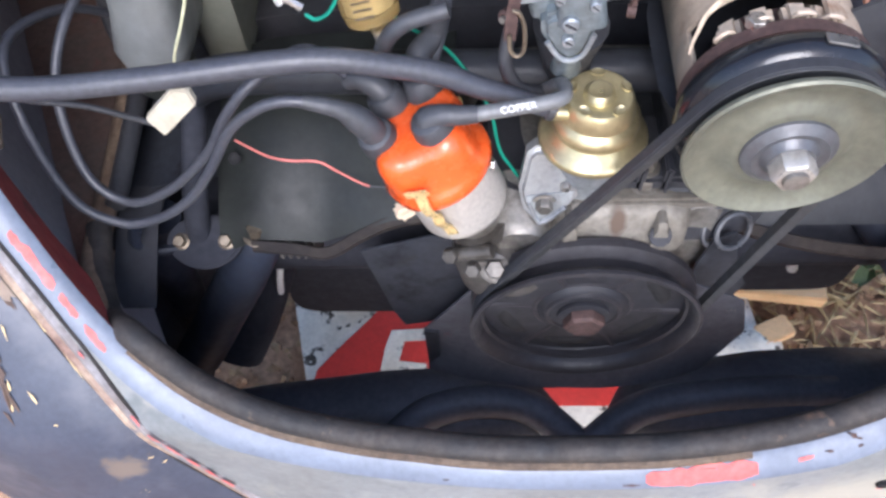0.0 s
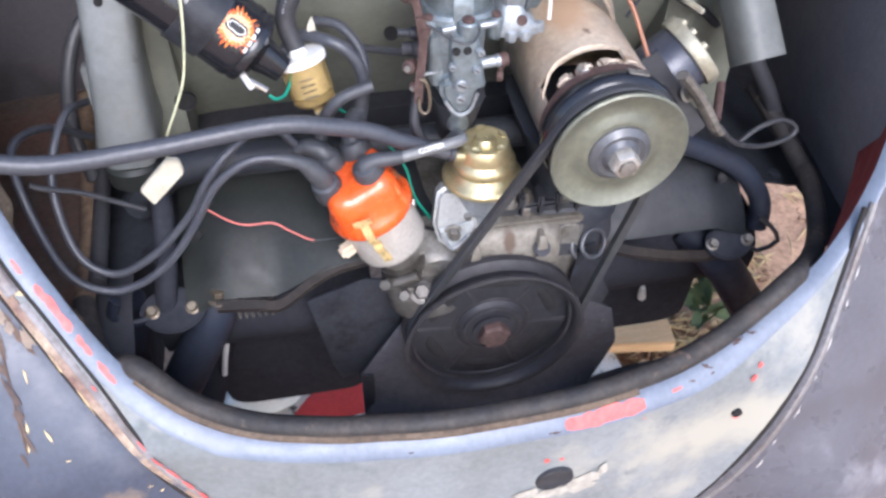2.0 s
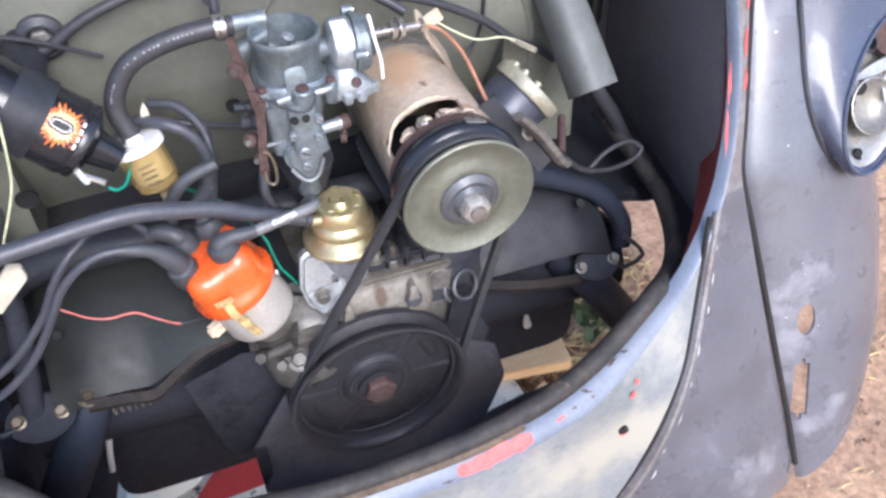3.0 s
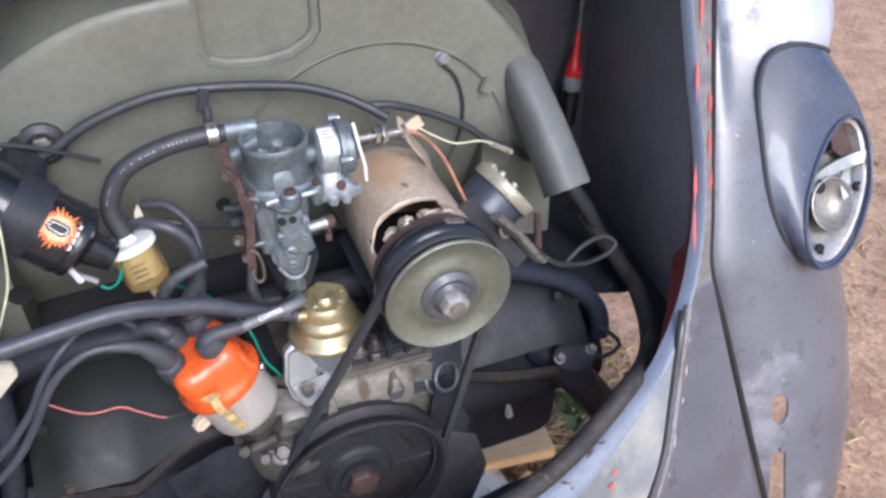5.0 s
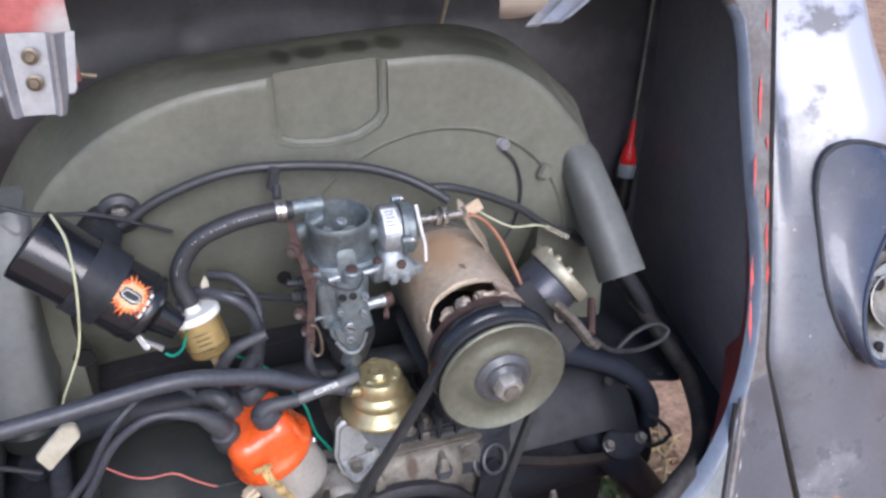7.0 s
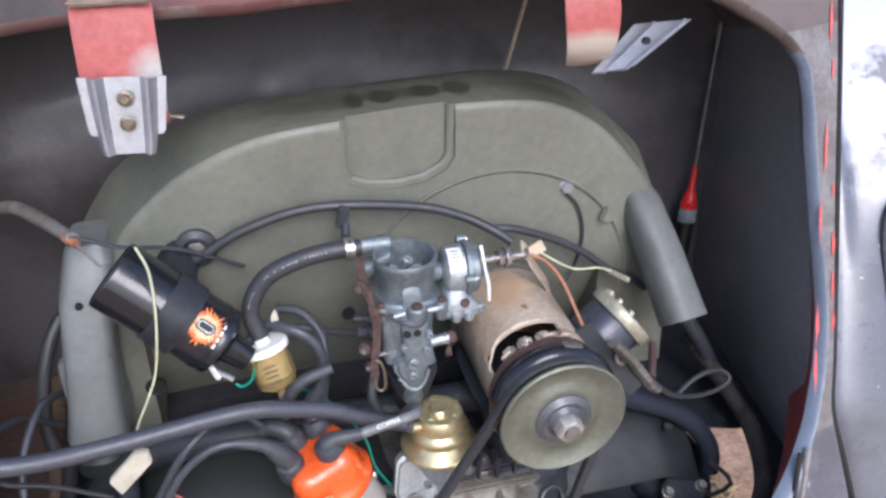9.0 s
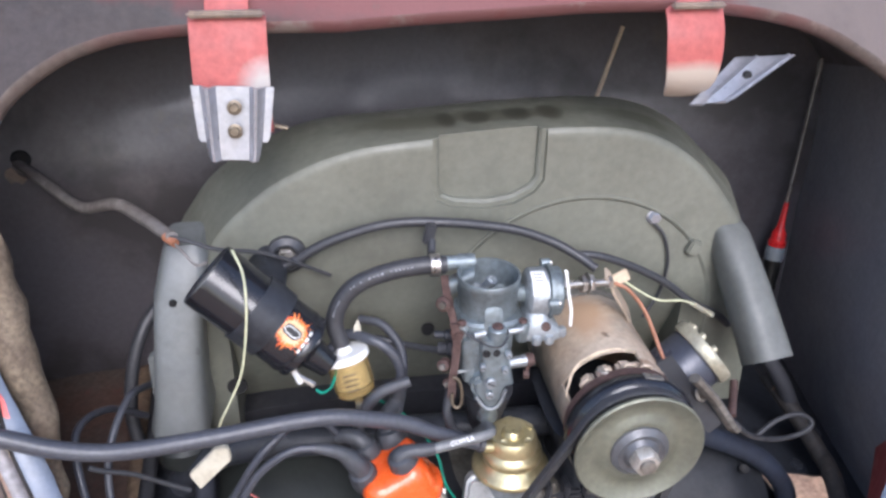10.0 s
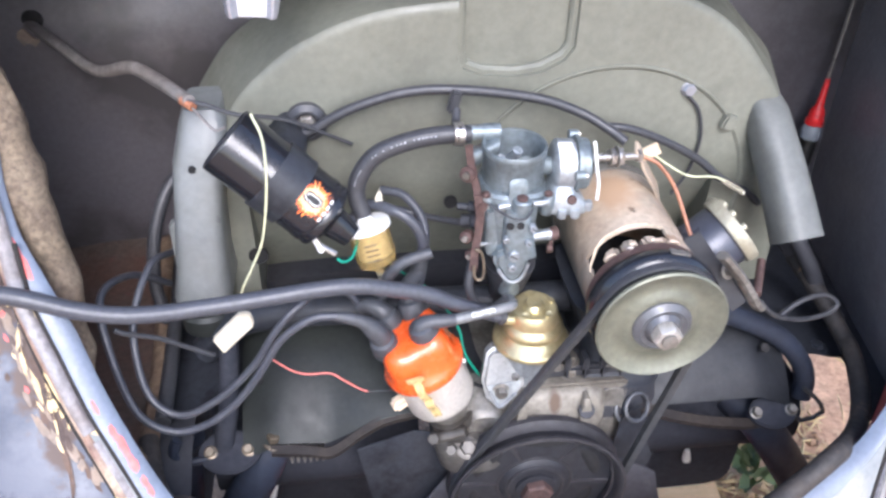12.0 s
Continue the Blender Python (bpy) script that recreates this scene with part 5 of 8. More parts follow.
def round_rect(c, ux, uy, hw, hh, r=0.35, n=24):
    """A rounded rectangle round c in the plane of ux, uy."""
    c, ux, uy = Vector(c), Vector(ux).normalized(), Vector(uy).normalized()
    out = []
    for k in range(n):
        a = 2 * math.pi * k / n
        s, t = math.cos(a), math.sin(a)
        e = r
        out.append(c + ux * hw * math.copysign(abs(s) ** e, s) + uy * hh * math.copysign(abs(t) ** e, t))
    return out


GX, GZ = 0.087, 0.625  # generator and fan axis


def build_shroud():
    sh = thing("fan_shroud", (-0.02, 0.22, 0.50), "olive grey painted steel fan shroud with water stains", "fan shroud")
    front = [(-0.300, 0.50), (-0.302, 0.56), (-0.300, 0.62), (-0.296, 0.67), (-0.287, 0.71), (-0.270, 0.747), (-0.240, 0.779), (-0.200, 0.807), (-0.14, 0.830), (-0.064, 0.839), (0.04, 0.845), (0.115, 0.842), (0.160, 0.828), (0.200, 0.800), (0.232, 0.765), (0.262, 0.722), (0.283, 0.66), (0.294, 0.60), (0.30, 0.50)]
    rear = [(-0.352, 0.50), (-0.354, 0.56), (-0.352, 0.62), (-0.340, 0.668), (-0.322, 0.710), (-0.302, 0.742), (-0.276, 0.774), (-0.235, 0.802), (-0.175, 0.826), (-0.09, 0.834), (0.015, 0.841), (0.11, 0.842), (0.168, 0.832), (0.208, 0.812), (0.244, 0.780), (0.288, 0.735), (0.305, 0.67), (0.312, 0.60), (0.315, 0.50)]
    fo, ro = spline([(x, z, 0) for x, z in front], 5), spline([(x, z, 0) for x, z in rear], 5)
    mid = Vector((-0.02, 0.62, 0))

    def ring(f, y, inset=0.0):
        """The shell's outline between its front (0) and its rear (1)."""
        out = []
        for a, b in zip(fo, ro):
            p = a.lerp(b, f)
            p = p + (mid - p).normalized() * inset
            out.append((p.x, y + 0.0008 * noise.noise((p.x * 14, p.y * 14, f * 6)), p.y))
        return out
    body = part("shell", loft([ring(1.0, 0.290, 0.006), ring(1.0, 0.286, 0.001), ring(0.97, 0.278), ring(0.66, 0.248), ring(0.33, 0.217), ring(0.10, 0.196), ring(0.03, 0.1895, 0.0005), ring(0, 0.1868, 0.003), ring(0, 0.1856, 0.0065), ring(0, 0.1852, 0.011)]), M_SHROUD, sh)
    dent = [(-0.066, 0.90), (-0.066, 0.788), (-0.061, 0.776), (-0.045, 0.769), (-0.012, 0.766), (0.014, 0.770), (0.034, 0.781), (0.042, 0.793), (0.042, 0.90)]
    cut(body, [slab(dent, 0.040, Matrix.Translation((0, 0.157, 0)) @ FACE_Y, 0.007, 3)])
    # the face slopes inwards below the fan housing
    wedge = bmesh.new()
    ends = [[wedge.verts.new((x, y, z)) for y, z in ((0.150, 0.72), (0.184, 0.658), (0.262, 0.50), (0.262, 0.44), (0.150, 0.44))] for x in (-0.268, 0.205)]
    wedge.faces.new(ends[0])
    wedge.faces.new(ends[1])
    for k in range(5):
        wedge.faces.new((ends[0][k], ends[0][(k + 1) % 5], ends[1][(k + 1) % 5], ends[1][k]))
    cut(body, [wedge])
    for p in body.data.polygons:
        p.use_smooth = True
    body.data.set_sharp_from_angle(angle=radians(30))
    # fan housing ring pressed into the face, open at the lower left
    ring = [(GX + 0.148 * math.cos(radians(a)), 0.1855, GZ + 0.148 * math.sin(radians(a))) for a in range(-20, 152, 6)]
    part("pressed_ring", tube(ring, [0.0022] * 2, 8, 2, flat=(1.0, 1.6)), M_SHROUD, body)
    # left air leg
    secs = []
    for z, xl, xr, yf in ((0.745, -0.316, -0.282, 0.186), (0.735, -0.320, -0.276, 0.178), (0.70, -0.330, -0.281, 0.160), (0.65, -0.335, -0.288, 0.144), (0.60, -0.340, -0.290, 0.130), (0.572, -0.346, -0.288, 0.121), (0.556, -0.342, -0.292, 0.122), (0.550, -0.336, -0.298, 0.128)):
        secs.append(round_rect(((xl + xr) / 2, (yf + 0.235) / 2, z), (1, 0, 0), (0, 1, 0), (xr - xl) / 2, (0.235 - yf) / 2, 0.42))
    part("air_leg", loft(secs), M_LEG, sh, "pale worn air leg of the shroud")
    part("air_leg_flange", slab([(-0.343, 0.635), (-0.336, 0.640), (-0.338, 0.545), (-0.345, 0.550)], 0.010, Matrix.Translation((0, 0.165, 0)) @ FACE_Y, 0.001), M_LEG, sh)
    part("air_leg_foot", lathe([(0.026, 0), (0.027, 0.018), (0.022, 0.022), (0, 0.022)], Matrix.Translation((-0.318, 0.140, 0.531)) @ Matrix.Diagonal((0.95, 0.8, 1, 1)), 24), M_TIN_PALE, sh)
    # right air outlet, open at its lower end
    secs = []
    axis = [((0.243, 0.200, 0.728), 0.0175, 0.012), ((0.246, 0.188, 0.716), 0.0195, 0.019), ((0.249, 0.172, 0.699), 0.0200, 0.0215), ((0.254, 0.150, 0.676), 0.0205, 0.0228), ((0.259, 0.126, 0.649), 0.0212, 0.0234), ((0.264, 0.102, 0.621), 0.0222, 0.0240)]
    for (c, hw, hh), (d, _, _) in zip(axis, axis[1:] + [((0.269, 0.078, 0.593), 0, 0)]):
        t = (Vector(d) - Vector(c)).normalized()
        ux = Vector((1, 0.15, 0)) - t * Vector((1, 0.15, 0)).dot(t)
        secs.append(round_rect(c, ux, t.cross(ux), hw, hh, 0.7, 40))
    bm = loft(secs, False)
    part("air_outlet", thick(bm, 0.0022), M_OUTLET, sh, "open sheet metal air outlet")
    part("air_outlet_seam", tube([Vector(s[0]) + Vector((0.001, 0, 0)) for s in secs[2:]], 0.0025, 8, 3), M_OUTLET, sh)
    part("outlet_inside", loft([[Vector(p) * 0.94 + Vector(sum((Vector(q) for q in s), Vector()) / len(s)) * 0.06 for p in s] for s in secs[3:5]]), M_DARKHOLE, sh)
    # fixings
    part("screw", hexhead(at_y(0.158, 0.1848, 0.748), 0.0062, 0.005, 0.0078), M_BRACKET, sh, "bright hexagon screw")
    part("clip", box((0.014, 0.010, 0.016), Matrix.Translation((0.205, 0.181, 0.712)) @ Matrix.Rotation(radians(20), 4, "Y"), 0.002), M_SHROUD, sh)
    gm = part("grommet", lathe([(0.019, 0), (0.019, 0.006), (0.014, 0.010), (0.012, 0.010), (0.011, 0.005), (0, 0.005)], at_y(-0.205, 0.1855, 0.731), 28), M_RUBBER, sh, "round rubber grommet")
    part("grommet_bolt", hexhead(at_y(-0.205, 0.181, 0.731), 0.0095, 0.007), M_CAST, gm)
    for x, z, r in ((-0.266, 0.579, 0.009), (-0.069, 0.632, 0.006), (-0.310, 0.70, 0.003)):
        part("hole", lathe([(0, 0), (r, 0), (r * 1.12, 0.0008), (r * 1.15, -0.002)], at_y(x, 0.1846 if x != -0.310 else 0.158, z), 18, cap=False), M_DARKHOLE, sh, "round hole")
    return sh


build_shroud()


def build_generator():
    g = thing("generator", (GX, 0.10, 0.565), "rusty cylindrical generator with a torn cooling window", "generator")
    R = 0.052
    bm = bmesh.new()
    ys = [0.178, 0.172, 0.166, 0.15, 0.13, 0.11, 0.09, 0.075, 0.066, 0.058, 0.050, 0.042, 0.036, 0.033, 0.030, 0.027]
    rs = [0.044, 0.050, R, R, R, R, R, R, R, R, R, R, R, R, 0.050, 0.046]
    SEG = 72
    vs = [[bm.verts.new((GX + r * math.cos(2 * math.pi * k / SEG), y, GZ + r * math.sin(2 * math.pi * k / SEG))) for k in range(SEG)] for y, r in zip(ys, rs)]
    for i in range(len(ys) - 1):
        for k in range(SEG):
            a = (k + 0.5) / SEG * 360
            y = (ys[i] + ys[i + 1]) / 2
            hole = any(lo < a < hi for lo, hi in ((70, 162), (200, 262), (285, 340)))
            if hole and 0.029 < y < 0.0712:
                edge = 0.010 * noise.noise((a * 0.05, 0, 3))
                if 0.034 < y < 0.058 + edge * 0.6 or (70 < a < 162 and 0.030 < y < 0.0695):
                    continue
            bm.faces.new((vs[i][k], vs[i][(k + 1) % SEG], vs[i + 1][(k + 1) % SEG], vs[i + 1][k]))
    bm.faces.new(vs[0])
    bm.faces.new(vs[-1])
    case = part("case", thick(bm, 0.003), M_GEN, g)
    # torn pale edge of the lacquer behind the window, and what is inside
    rim_pts = [(GX + (R + 0.0006) * math.cos(radians(a)), 0.0668 + 0.0014 * noise.noise((a * 0.13, 1, 0)) - 0.018 * max(0, (a - 130) / 30) ** 1.5, GZ + (R + 0.0006) * math.sin(radians(a))) for a in range(86, 163, 3)]
    part("torn_edge", tube(rim_pts, [0.0008, 0.0014, 0.0022, 0.0014, 0.0020, 0.0012, 0.0008], 8, 2), M_PALEEDGE, case, "pale torn edge of the window")
    part("armature", lathe([(0.030, -0.07), (0.030, -0.024), (0.012, -0.022), (0.012, 0.0)], at_y(GX, 0.0, GZ), 32), M_RUST, g, "dark copper armature")
    for a in (70, 88, 112, 134, 210, 250, 300, 325):
        c, s = math.cos(radians(a)), math.sin(radians(a))
        m = Matrix.Translation((GX + 0.0425 * c, 0.050, GZ + 0.0425 * s)) @ Matrix.Rotation(radians(90 - a), 4, "Y")
        bh = join(box((0.014, 0.016, 0.010), m, 0.003), tube([m @ Vector((-0.005, -0.008, 0.005)), m @ Vector((-0.004, -0.010, 0.012)), m @ Vector((0.004, -0.010, 0.012)), m @ Vector((0.005, -0.008, 0.005))], 0.0014, 8, 3))
        part("brush_holder", bh, M_GEN, g, "brown brush holder with spring")
    part("end_bolt", hexhead(Matrix.Translation((GX - 0.022, 0.040, GZ + 0.046)), 0.006, 0.006), M_STEEL, g)
    part("case_band", lathe([(R + 0.0006, 0), (R + 0.0022, 0.002), (R + 0.0022, 0.010), (R + 0.0006, 0.010)], at_y(GX, 0.0385, GZ), 64, cap=False), M_RUST, g, "rusty end band")
    # pulley: black rear half, olive front half, hub and nut
    pul = part("rear_pulley_half", lathe([(0.020, -0.026), (0.050, -0.0255), (0.0575, -0.022), (0.0590, -0.017), (0.0588, -0.012), (0.0565, -0.008), (0.048, -0.002), (0.040, 0.003), (0.020, 0.003)], at_y(GX, 0.0015, GZ), 64), M_GLOSS, g, "glossy black rear pulley half")
    part("notch_plate", box((0.018, 0.007, 0.0016), Matrix.Translation((GX + 0.014, 0.0165, GZ + 0.0580)) @ Matrix.Rotation(radians(14), 4, "Y"), 0.0005), M_STEEL, pul, "bright worn notch")
    part("front_pulley_half", lathe([(0.038, -0.002), (0.046, 0.001), (0.0555, 0.0055), (0.0575, 0.0075), (0.0577, 0.0100), (0.0562, 0.0112), (0.0535, 0.0095), (0.047, 0.0050), (0.040, 0.0035), (0.035, 0.0050), (0.031, 0.0080), (0.028, 0.0088), (0.0, 0.0088)], at_y(GX, 0.0, GZ), 72), M_OLIVE, g, "olive zinc pulley face with a worn rim")
    part("hub", lathe([(0.0265, 0.006), (0.0258, 0.0105), (0.0205, 0.0145), (0.019, 0.0135), (0.016, 0.0128), (0.0125, 0.017), (0.0, 0.017)], at_y(GX, 0.0, GZ), 44), M_HUB, g, "dished steel hub washer")
    nut = part("nut", hexhead(at_y(GX, -0.015, GZ, 12), 0.0125, 0.013), M_NUT, g, "bright hexagon pulley nut")
    part("shaft_end", lathe([(0.0072, 0), (0.0068, 0.003), (0.0045, 0.0038), (0, 0.0036)], at_y(GX, -0.0275, GZ), 20), M_CAST, nut)
    # pedestal and strap
    part("pedestal", loft([round_rect((0.080, 0.100, z), (1, 0, 0), (0, 1, 0), w, d, 0.5) for z, w, d in ((0.595, 0.050, 0.062), (0.572, 0.042, 0.060), (0.548, 0.034, 0.052), (0.520, 0.034, 0.050), (0.508, 0.052, 0.060), (0.498, 0.054, 0.062))]), M_TIN, g, "black cast generator pedestal")
    part("strap", lathe([(R + 0.0005, -0.006), (R + 0.0022, -0.006), (R + 0.0022, 0.006), (R + 0.0005, 0.006)], at_y(GX, 0.165, GZ), 56, closed=True), M_CAST, g)
    ax = (1, 0.12, -0.09)
    t = part("terminal_bolt", join(tube([(0.046, 0.114, 0.7195), (0.094, 0.120, 0.7155)], 0.0036, 12, 1), *[lathe([(0.0040, 0), (0.0040, 0.0008), (0.0034, 0.0014), (0, 0.0014)], frame_to((0.052 + 0.0022 * k, 0.1148 + 0.00026 * k, 0.719 - 0.0002 * k), ax), 12) for k in range(5)], hexhead(frame_to((0.064, 0.1163, 0.718), ax), 0.0082, 0.0055), hexhead(frame_to((0.0715, 0.1172, 0.7175), ax), 0.0086, 0.005), hexhead(frame_to((0.0905, 0.1195, 0.716), ax), 0.0062, 0.005)), M_STEEL, g, "bright terminal bolt with nuts")
    part("terminal_washer", lathe([(0.0098, 0), (0.0098, 0.0014), (0.0035, 0.0014)], frame_to((0.0700, 0.117, 0.7176), ax), 24, cap=False), M_STEEL, t)
    part("terminal_lug", ribbon([(0.0905, 0.123, 0.724), (0.0965, 0.1235, 0.717), (0.1020, 0.125, 0.704), (0.1110, 0.128, 0.690), (0.1220, 0.131, 0.672), (0.1280, 0.132, 0.655)], (0.25, 0.9, 0.3), 0.0070, 0.0020), M_GEN, g, "brown curved terminal lug")
    for x, z in ((0.128, 0.646), (0.139, 0.628)):
        part("side_screw", hexhead(frame_to((x, 0.034, z), (0.8, -0.5, 0.2)), 0.006, 0.009, 0.008), M_BOLT, g)
    return g


build_generator()


def build_carburetor():
    c = thing("carburetor", (-0.026, 0.100, 0.60), "grey zinc downdraught carburetor with rusty linkage", "carburetor")
    cx, cy = -0.026, 0.106
    m0 = Matrix.Translation((cx, cy, 0))
    part("throat", lathe([(0.0268, 0.700), (0.0270, 0.706), (0.0272, 0.733), (0.0279, 0.7345), (0.0286, 0.7375), (0.0286, 0.7412), (0.0279, 0.7424), (0.0262, 0.7420), (0.0254, 0.738), (0.0236, 0.722), (0.0195, 0.706), (0.017, 0.700), (0.0, 0.700)], m0, 64), M_CARB, c, "open round air throat")
    part("choke_flap", box((0.034, 0.0016, 0.020), Matrix.Translation((cx, cy + 0.004, 0.7155)) @ Matrix.Rotation(radians(-24), 4, "X"), 0.0006), M_CARB, c, "choke flap across the throat")
    post = join(tube([(cx - 0.001, cy + 0.012, 0.712), (cx - 0.003, cy + 0.006, 0.724), (cx + 0.001, cy - 0.001, 0.733)], 0.0036, 12, 5), lathe([(0.0046, 0), (0.0048, 0.006), (0.0034, 0.0062), (0.0030, 0.002), (0, 0.002)], frame_to((cx + 0.001, cy, 0.7315), (0.25, -0.35, 0.9)), 18), tube([(cx - 0.004, cy + 0.006, 0.722), (cx - 0.012, cy + 0.008, 0.727)], 0.0022, 8, 2), lathe([(0.0056, 0), (0.0056, 0.0022), (0, 0.003)], frame_to((cx - 0.006, cy + 0.002, 0.7225), (-0.2, -0.4, 0.9)), 14))
    part("venturi_post", post, M_CHOKE, c, "fuel outlet tube in the throat")
    part("top_cover", loft([round_rect((cx, cy - 0.001, z), (1, 0, 0), (0, 1, 0), w, d, 0.66, 32) for z, w, d in ((0.7085, 0.0278, 0.0290), (0.7060, 0.0296, 0.0318), (0.7000, 0.0300, 0.0322), (0.6985, 0.0276, 0.0295))]), M_CARB, c)
    part("throat_rib", loft([round_rect((cx - 0.001, y, z), (1, 0, 0), (0, 0.1, 1), w, 0.009, 0.6, 16) for y, z, w in ((0.0765, 0.716, 0.0085), (0.0745, 0.712, 0.0085), (0.0735, 0.708, 0.0080))]), M_CARB, c)
    # cover lugs with their screws
    for x, y, z, r in ((cx + 0.002, 0.0705, 0.7035, 0.0082), (cx - 0.027, 0.084, 0.7005, 0.0070), (cx + 0.027, 0.081, 0.7000, 0.0066)):
        ear = part("cover_ear", lathe([(r * 0.85, -0.014), (r, -0.010), (r, 0.0035), (r * 0.86, 0.0048), (0, 0.0048)], Matrix.Translation((x, y, z)), 22), M_CARB, c)
        part("ear_screw", lathe([(r * 0.62, 0), (r * 0.60, 0.0020), (r * 0.40, 0.0030), (0, 0.0030)], Matrix.Translation((x, y, z + 0.0048)), 16), M_RUST, ear, "rusty slotted screw")
    for x0, x1, z in ((cx - 0.018, cx - 0.008, 0.7000), (cx + 0.012, cx + 0.026, 0.7015)):
        part("cover_lug", tube([(x0, 0.0725, z), (x1, 0.0730, z + 0.0012)], 0.0030, 12, 1), M_CHOKE, c, "pale worn lug")
    # body: front column, side vessel and tapering foot
    part("body", loft([round_rect((cx - 0.003, 0.094, z), (1, 0, 0), (0, 1, 0), w, d, 0.5, 28) for z, w, d in ((0.6990, 0.0235, 0.024), (0.688, 0.0225, 0.0235), (0.660, 0.0205, 0.022), (0.640, 0.018, 0.020))]), M_CARB, c)
    part("front_column", loft([round_rect((cx - 0.001 + 0.1 * (0.69 - z), y, z), (1, 0, 0), (0, 1, 0), w, 0.010, 0.5, 24) for z, y, w in ((0.698, 0.0735, 0.0105), (0.688, 0.0725, 0.0125), (0.676, 0.0715, 0.0130), (0.664, 0.0700, 0.0140), (0.652, 0.0690, 0.0150))]), M_CARB, c)
    part("side_vessel", loft([round_rect((cx - 0.019, 0.088, z), (1, 0, 0), (0, 1, 0), w, 0.015, 0.45, 24) for z, w in ((0.694, 0.0085), (0.690, 0.0098), (0.656, 0.0095), (0.648, 0.0072))]), M_CARB, c, "blue-grey float vessel")
    for dx in (-0.0075, 0.0015):
        part("port", lathe([(0, 0), (0.0024, 0), (0.0032, 0.0010), (0.0036, -0.001)], frame_to((cx - 0.001 + dx, 0.0622, 0.6865), (0, -1, 0.12)), 14, cap=False), M_DARKHOLE, c, "small open port")
    part("foot_plate", slab([(cx - 0.021, 0.656), (cx - 0.020, 0.644), (cx - 0.012, 0.630), (cx - 0.005, 0.6235), (cx + 0.003, 0.6245), (cx + 0.009, 0.634), (cx + 0.012, 0.648), (cx + 0.0125, 0.660), (cx - 0.004, 0.664)], 0.022, Matrix.Translation((0, 0.0625, 0)) @ FACE_Y, 0.0045, 3), M_CARB, c, "tapering throttle foot")
    part("foot_edge", tube([(cx - 0.0165, 0.0622, 0.640), (cx - 0.009, 0.0615, 0.6285), (cx - 0.001, 0.0612, 0.6255), (cx + 0.006, 0.0615, 0.631), (cx + 0.0105, 0.0622, 0.645)], 0.0018, 8, 5), M_CHOKE, c, "pale worn edge")
    for dx, z, r, h in ((-0.0045, 0.6570, 0.0052, 0.0045), (-0.0045, 0.6430, 0.0036, 0.0030), (0.0080, 0.6700, 0.0032, 0.0040), (-0.0120, 0.6740, 0.0030, 0.0030), (0.0105, 0.6860, 0.0030, 0.0040)):
        sc = part("screw", lathe([(r, -0.003), (r, h * 0.8), (r * 0.8, h), (0, h)], frame_to((cx + dx, 0.0600, z), (0, -1, 0.1)), 16), M_CHOKE, c)
        part("screw_slot", box((r * 1.5, 0.0006, r * 0.28), Matrix.Translation((cx + dx, 0.0600 - h - 0.0001, z + h * 0.1)) @ Matrix.Rotation(radians(35 + 900 * dx), 4, "Y"), 0.0001), M_SOOT, sc)
    part("outlet_neck", lathe([(0.0100, 0.600), (0.0102, 0.616), (0.0120, 0.622), (0.0140, 0.630), (0, 0.630)], Matrix.Translation((cx - 0.001, 0.080, 0)), 26), M_CARB, c)
    part("jet_holder", lathe([(0.0058, 0), (0.0058, 0.006), (0.0050, 0.0065), (0.0050, 0.018), (0.0056, 0.0185), (0.0056, 0.022), (0, 0.022)], frame_to((cx + 0.010, 0.0765, 0.6635), (1, 0.05, 0.06)), 20), M_CHOKE, c, "pale jet holder")
    part("jet_cap", join(lathe([(0.0062, 0), (0.0066, 0.004), (0.0055, 0.007), (0, 0.0075)], frame_to((cx + 0.032, 0.0777, 0.6648), (1, 0.05, 0.06)), 14), tube([(cx + 0.033, 0.0770, 0.671), (cx + 0.0335, 0.0770, 0.648)], 0.0021, 8, 1), lathe([(0.0042, 0), (0.0042, 0.005), (0, 0.005)], frame_to((cx + 0.030, 0.0762, 0.6500), (1, -0.2, 0)), 10)), M_RUST, c, "rusty idle stop")
    part("choke_wire", tube([(cx - 0.031, 0.080, 0.705), (cx - 0.019, 0.0715, 0.698), (cx - 0.006, 0.0620, 0.6945), (cx + 0.004, 0.0610, 0.6945), (cx + 0.011, 0.0680, 0.699)], 0.0010, 8, 5), M_RUBBER, c)
    part("fuel_inlet", lathe([(0.0078, 0), (0.0078, 0.014), (0.0068, 0.016), (0.0068, 0.030), (0.0058, 0.031), (0.0056, 0.040), (0, 0.040)], frame_to((cx - 0.010, 0.1255, 0.7440), (-1, -0.03, 0.03)), 22), M_CARB, c)
    part("inlet_web", loft([round_rect((cx - 0.012 - 0.012 * k, 0.118, 0.735 - 0.006 * k), (0, 1, 0), (0, 0, 1), 0.008, 0.008, 0.7, 16) for k in range(3)]), M_CARB, c)
    # automatic choke beside the throat
    X = lambda x: frame_to((x, 0.103, 0.7215), (1, -0.03, -0.04))
    part("choke_neck", lathe([(0.0100, 0), (0.0085, 0.004), (0.0085, 0.012), (0, 0.012)], X(-0.002), 22), M_CARB, c)
    ch = part("choke_housing", lathe([(0.0150, 0), (0.0205, 0.0018), (0.0228, 0.0040), (0.0232, 0.0070), (0.0232, 0.0185), (0.0222, 0.0195), (0, 0.0195)], X(0.006), 44), M_CHOKE, c, "round pale zinc choke housing")
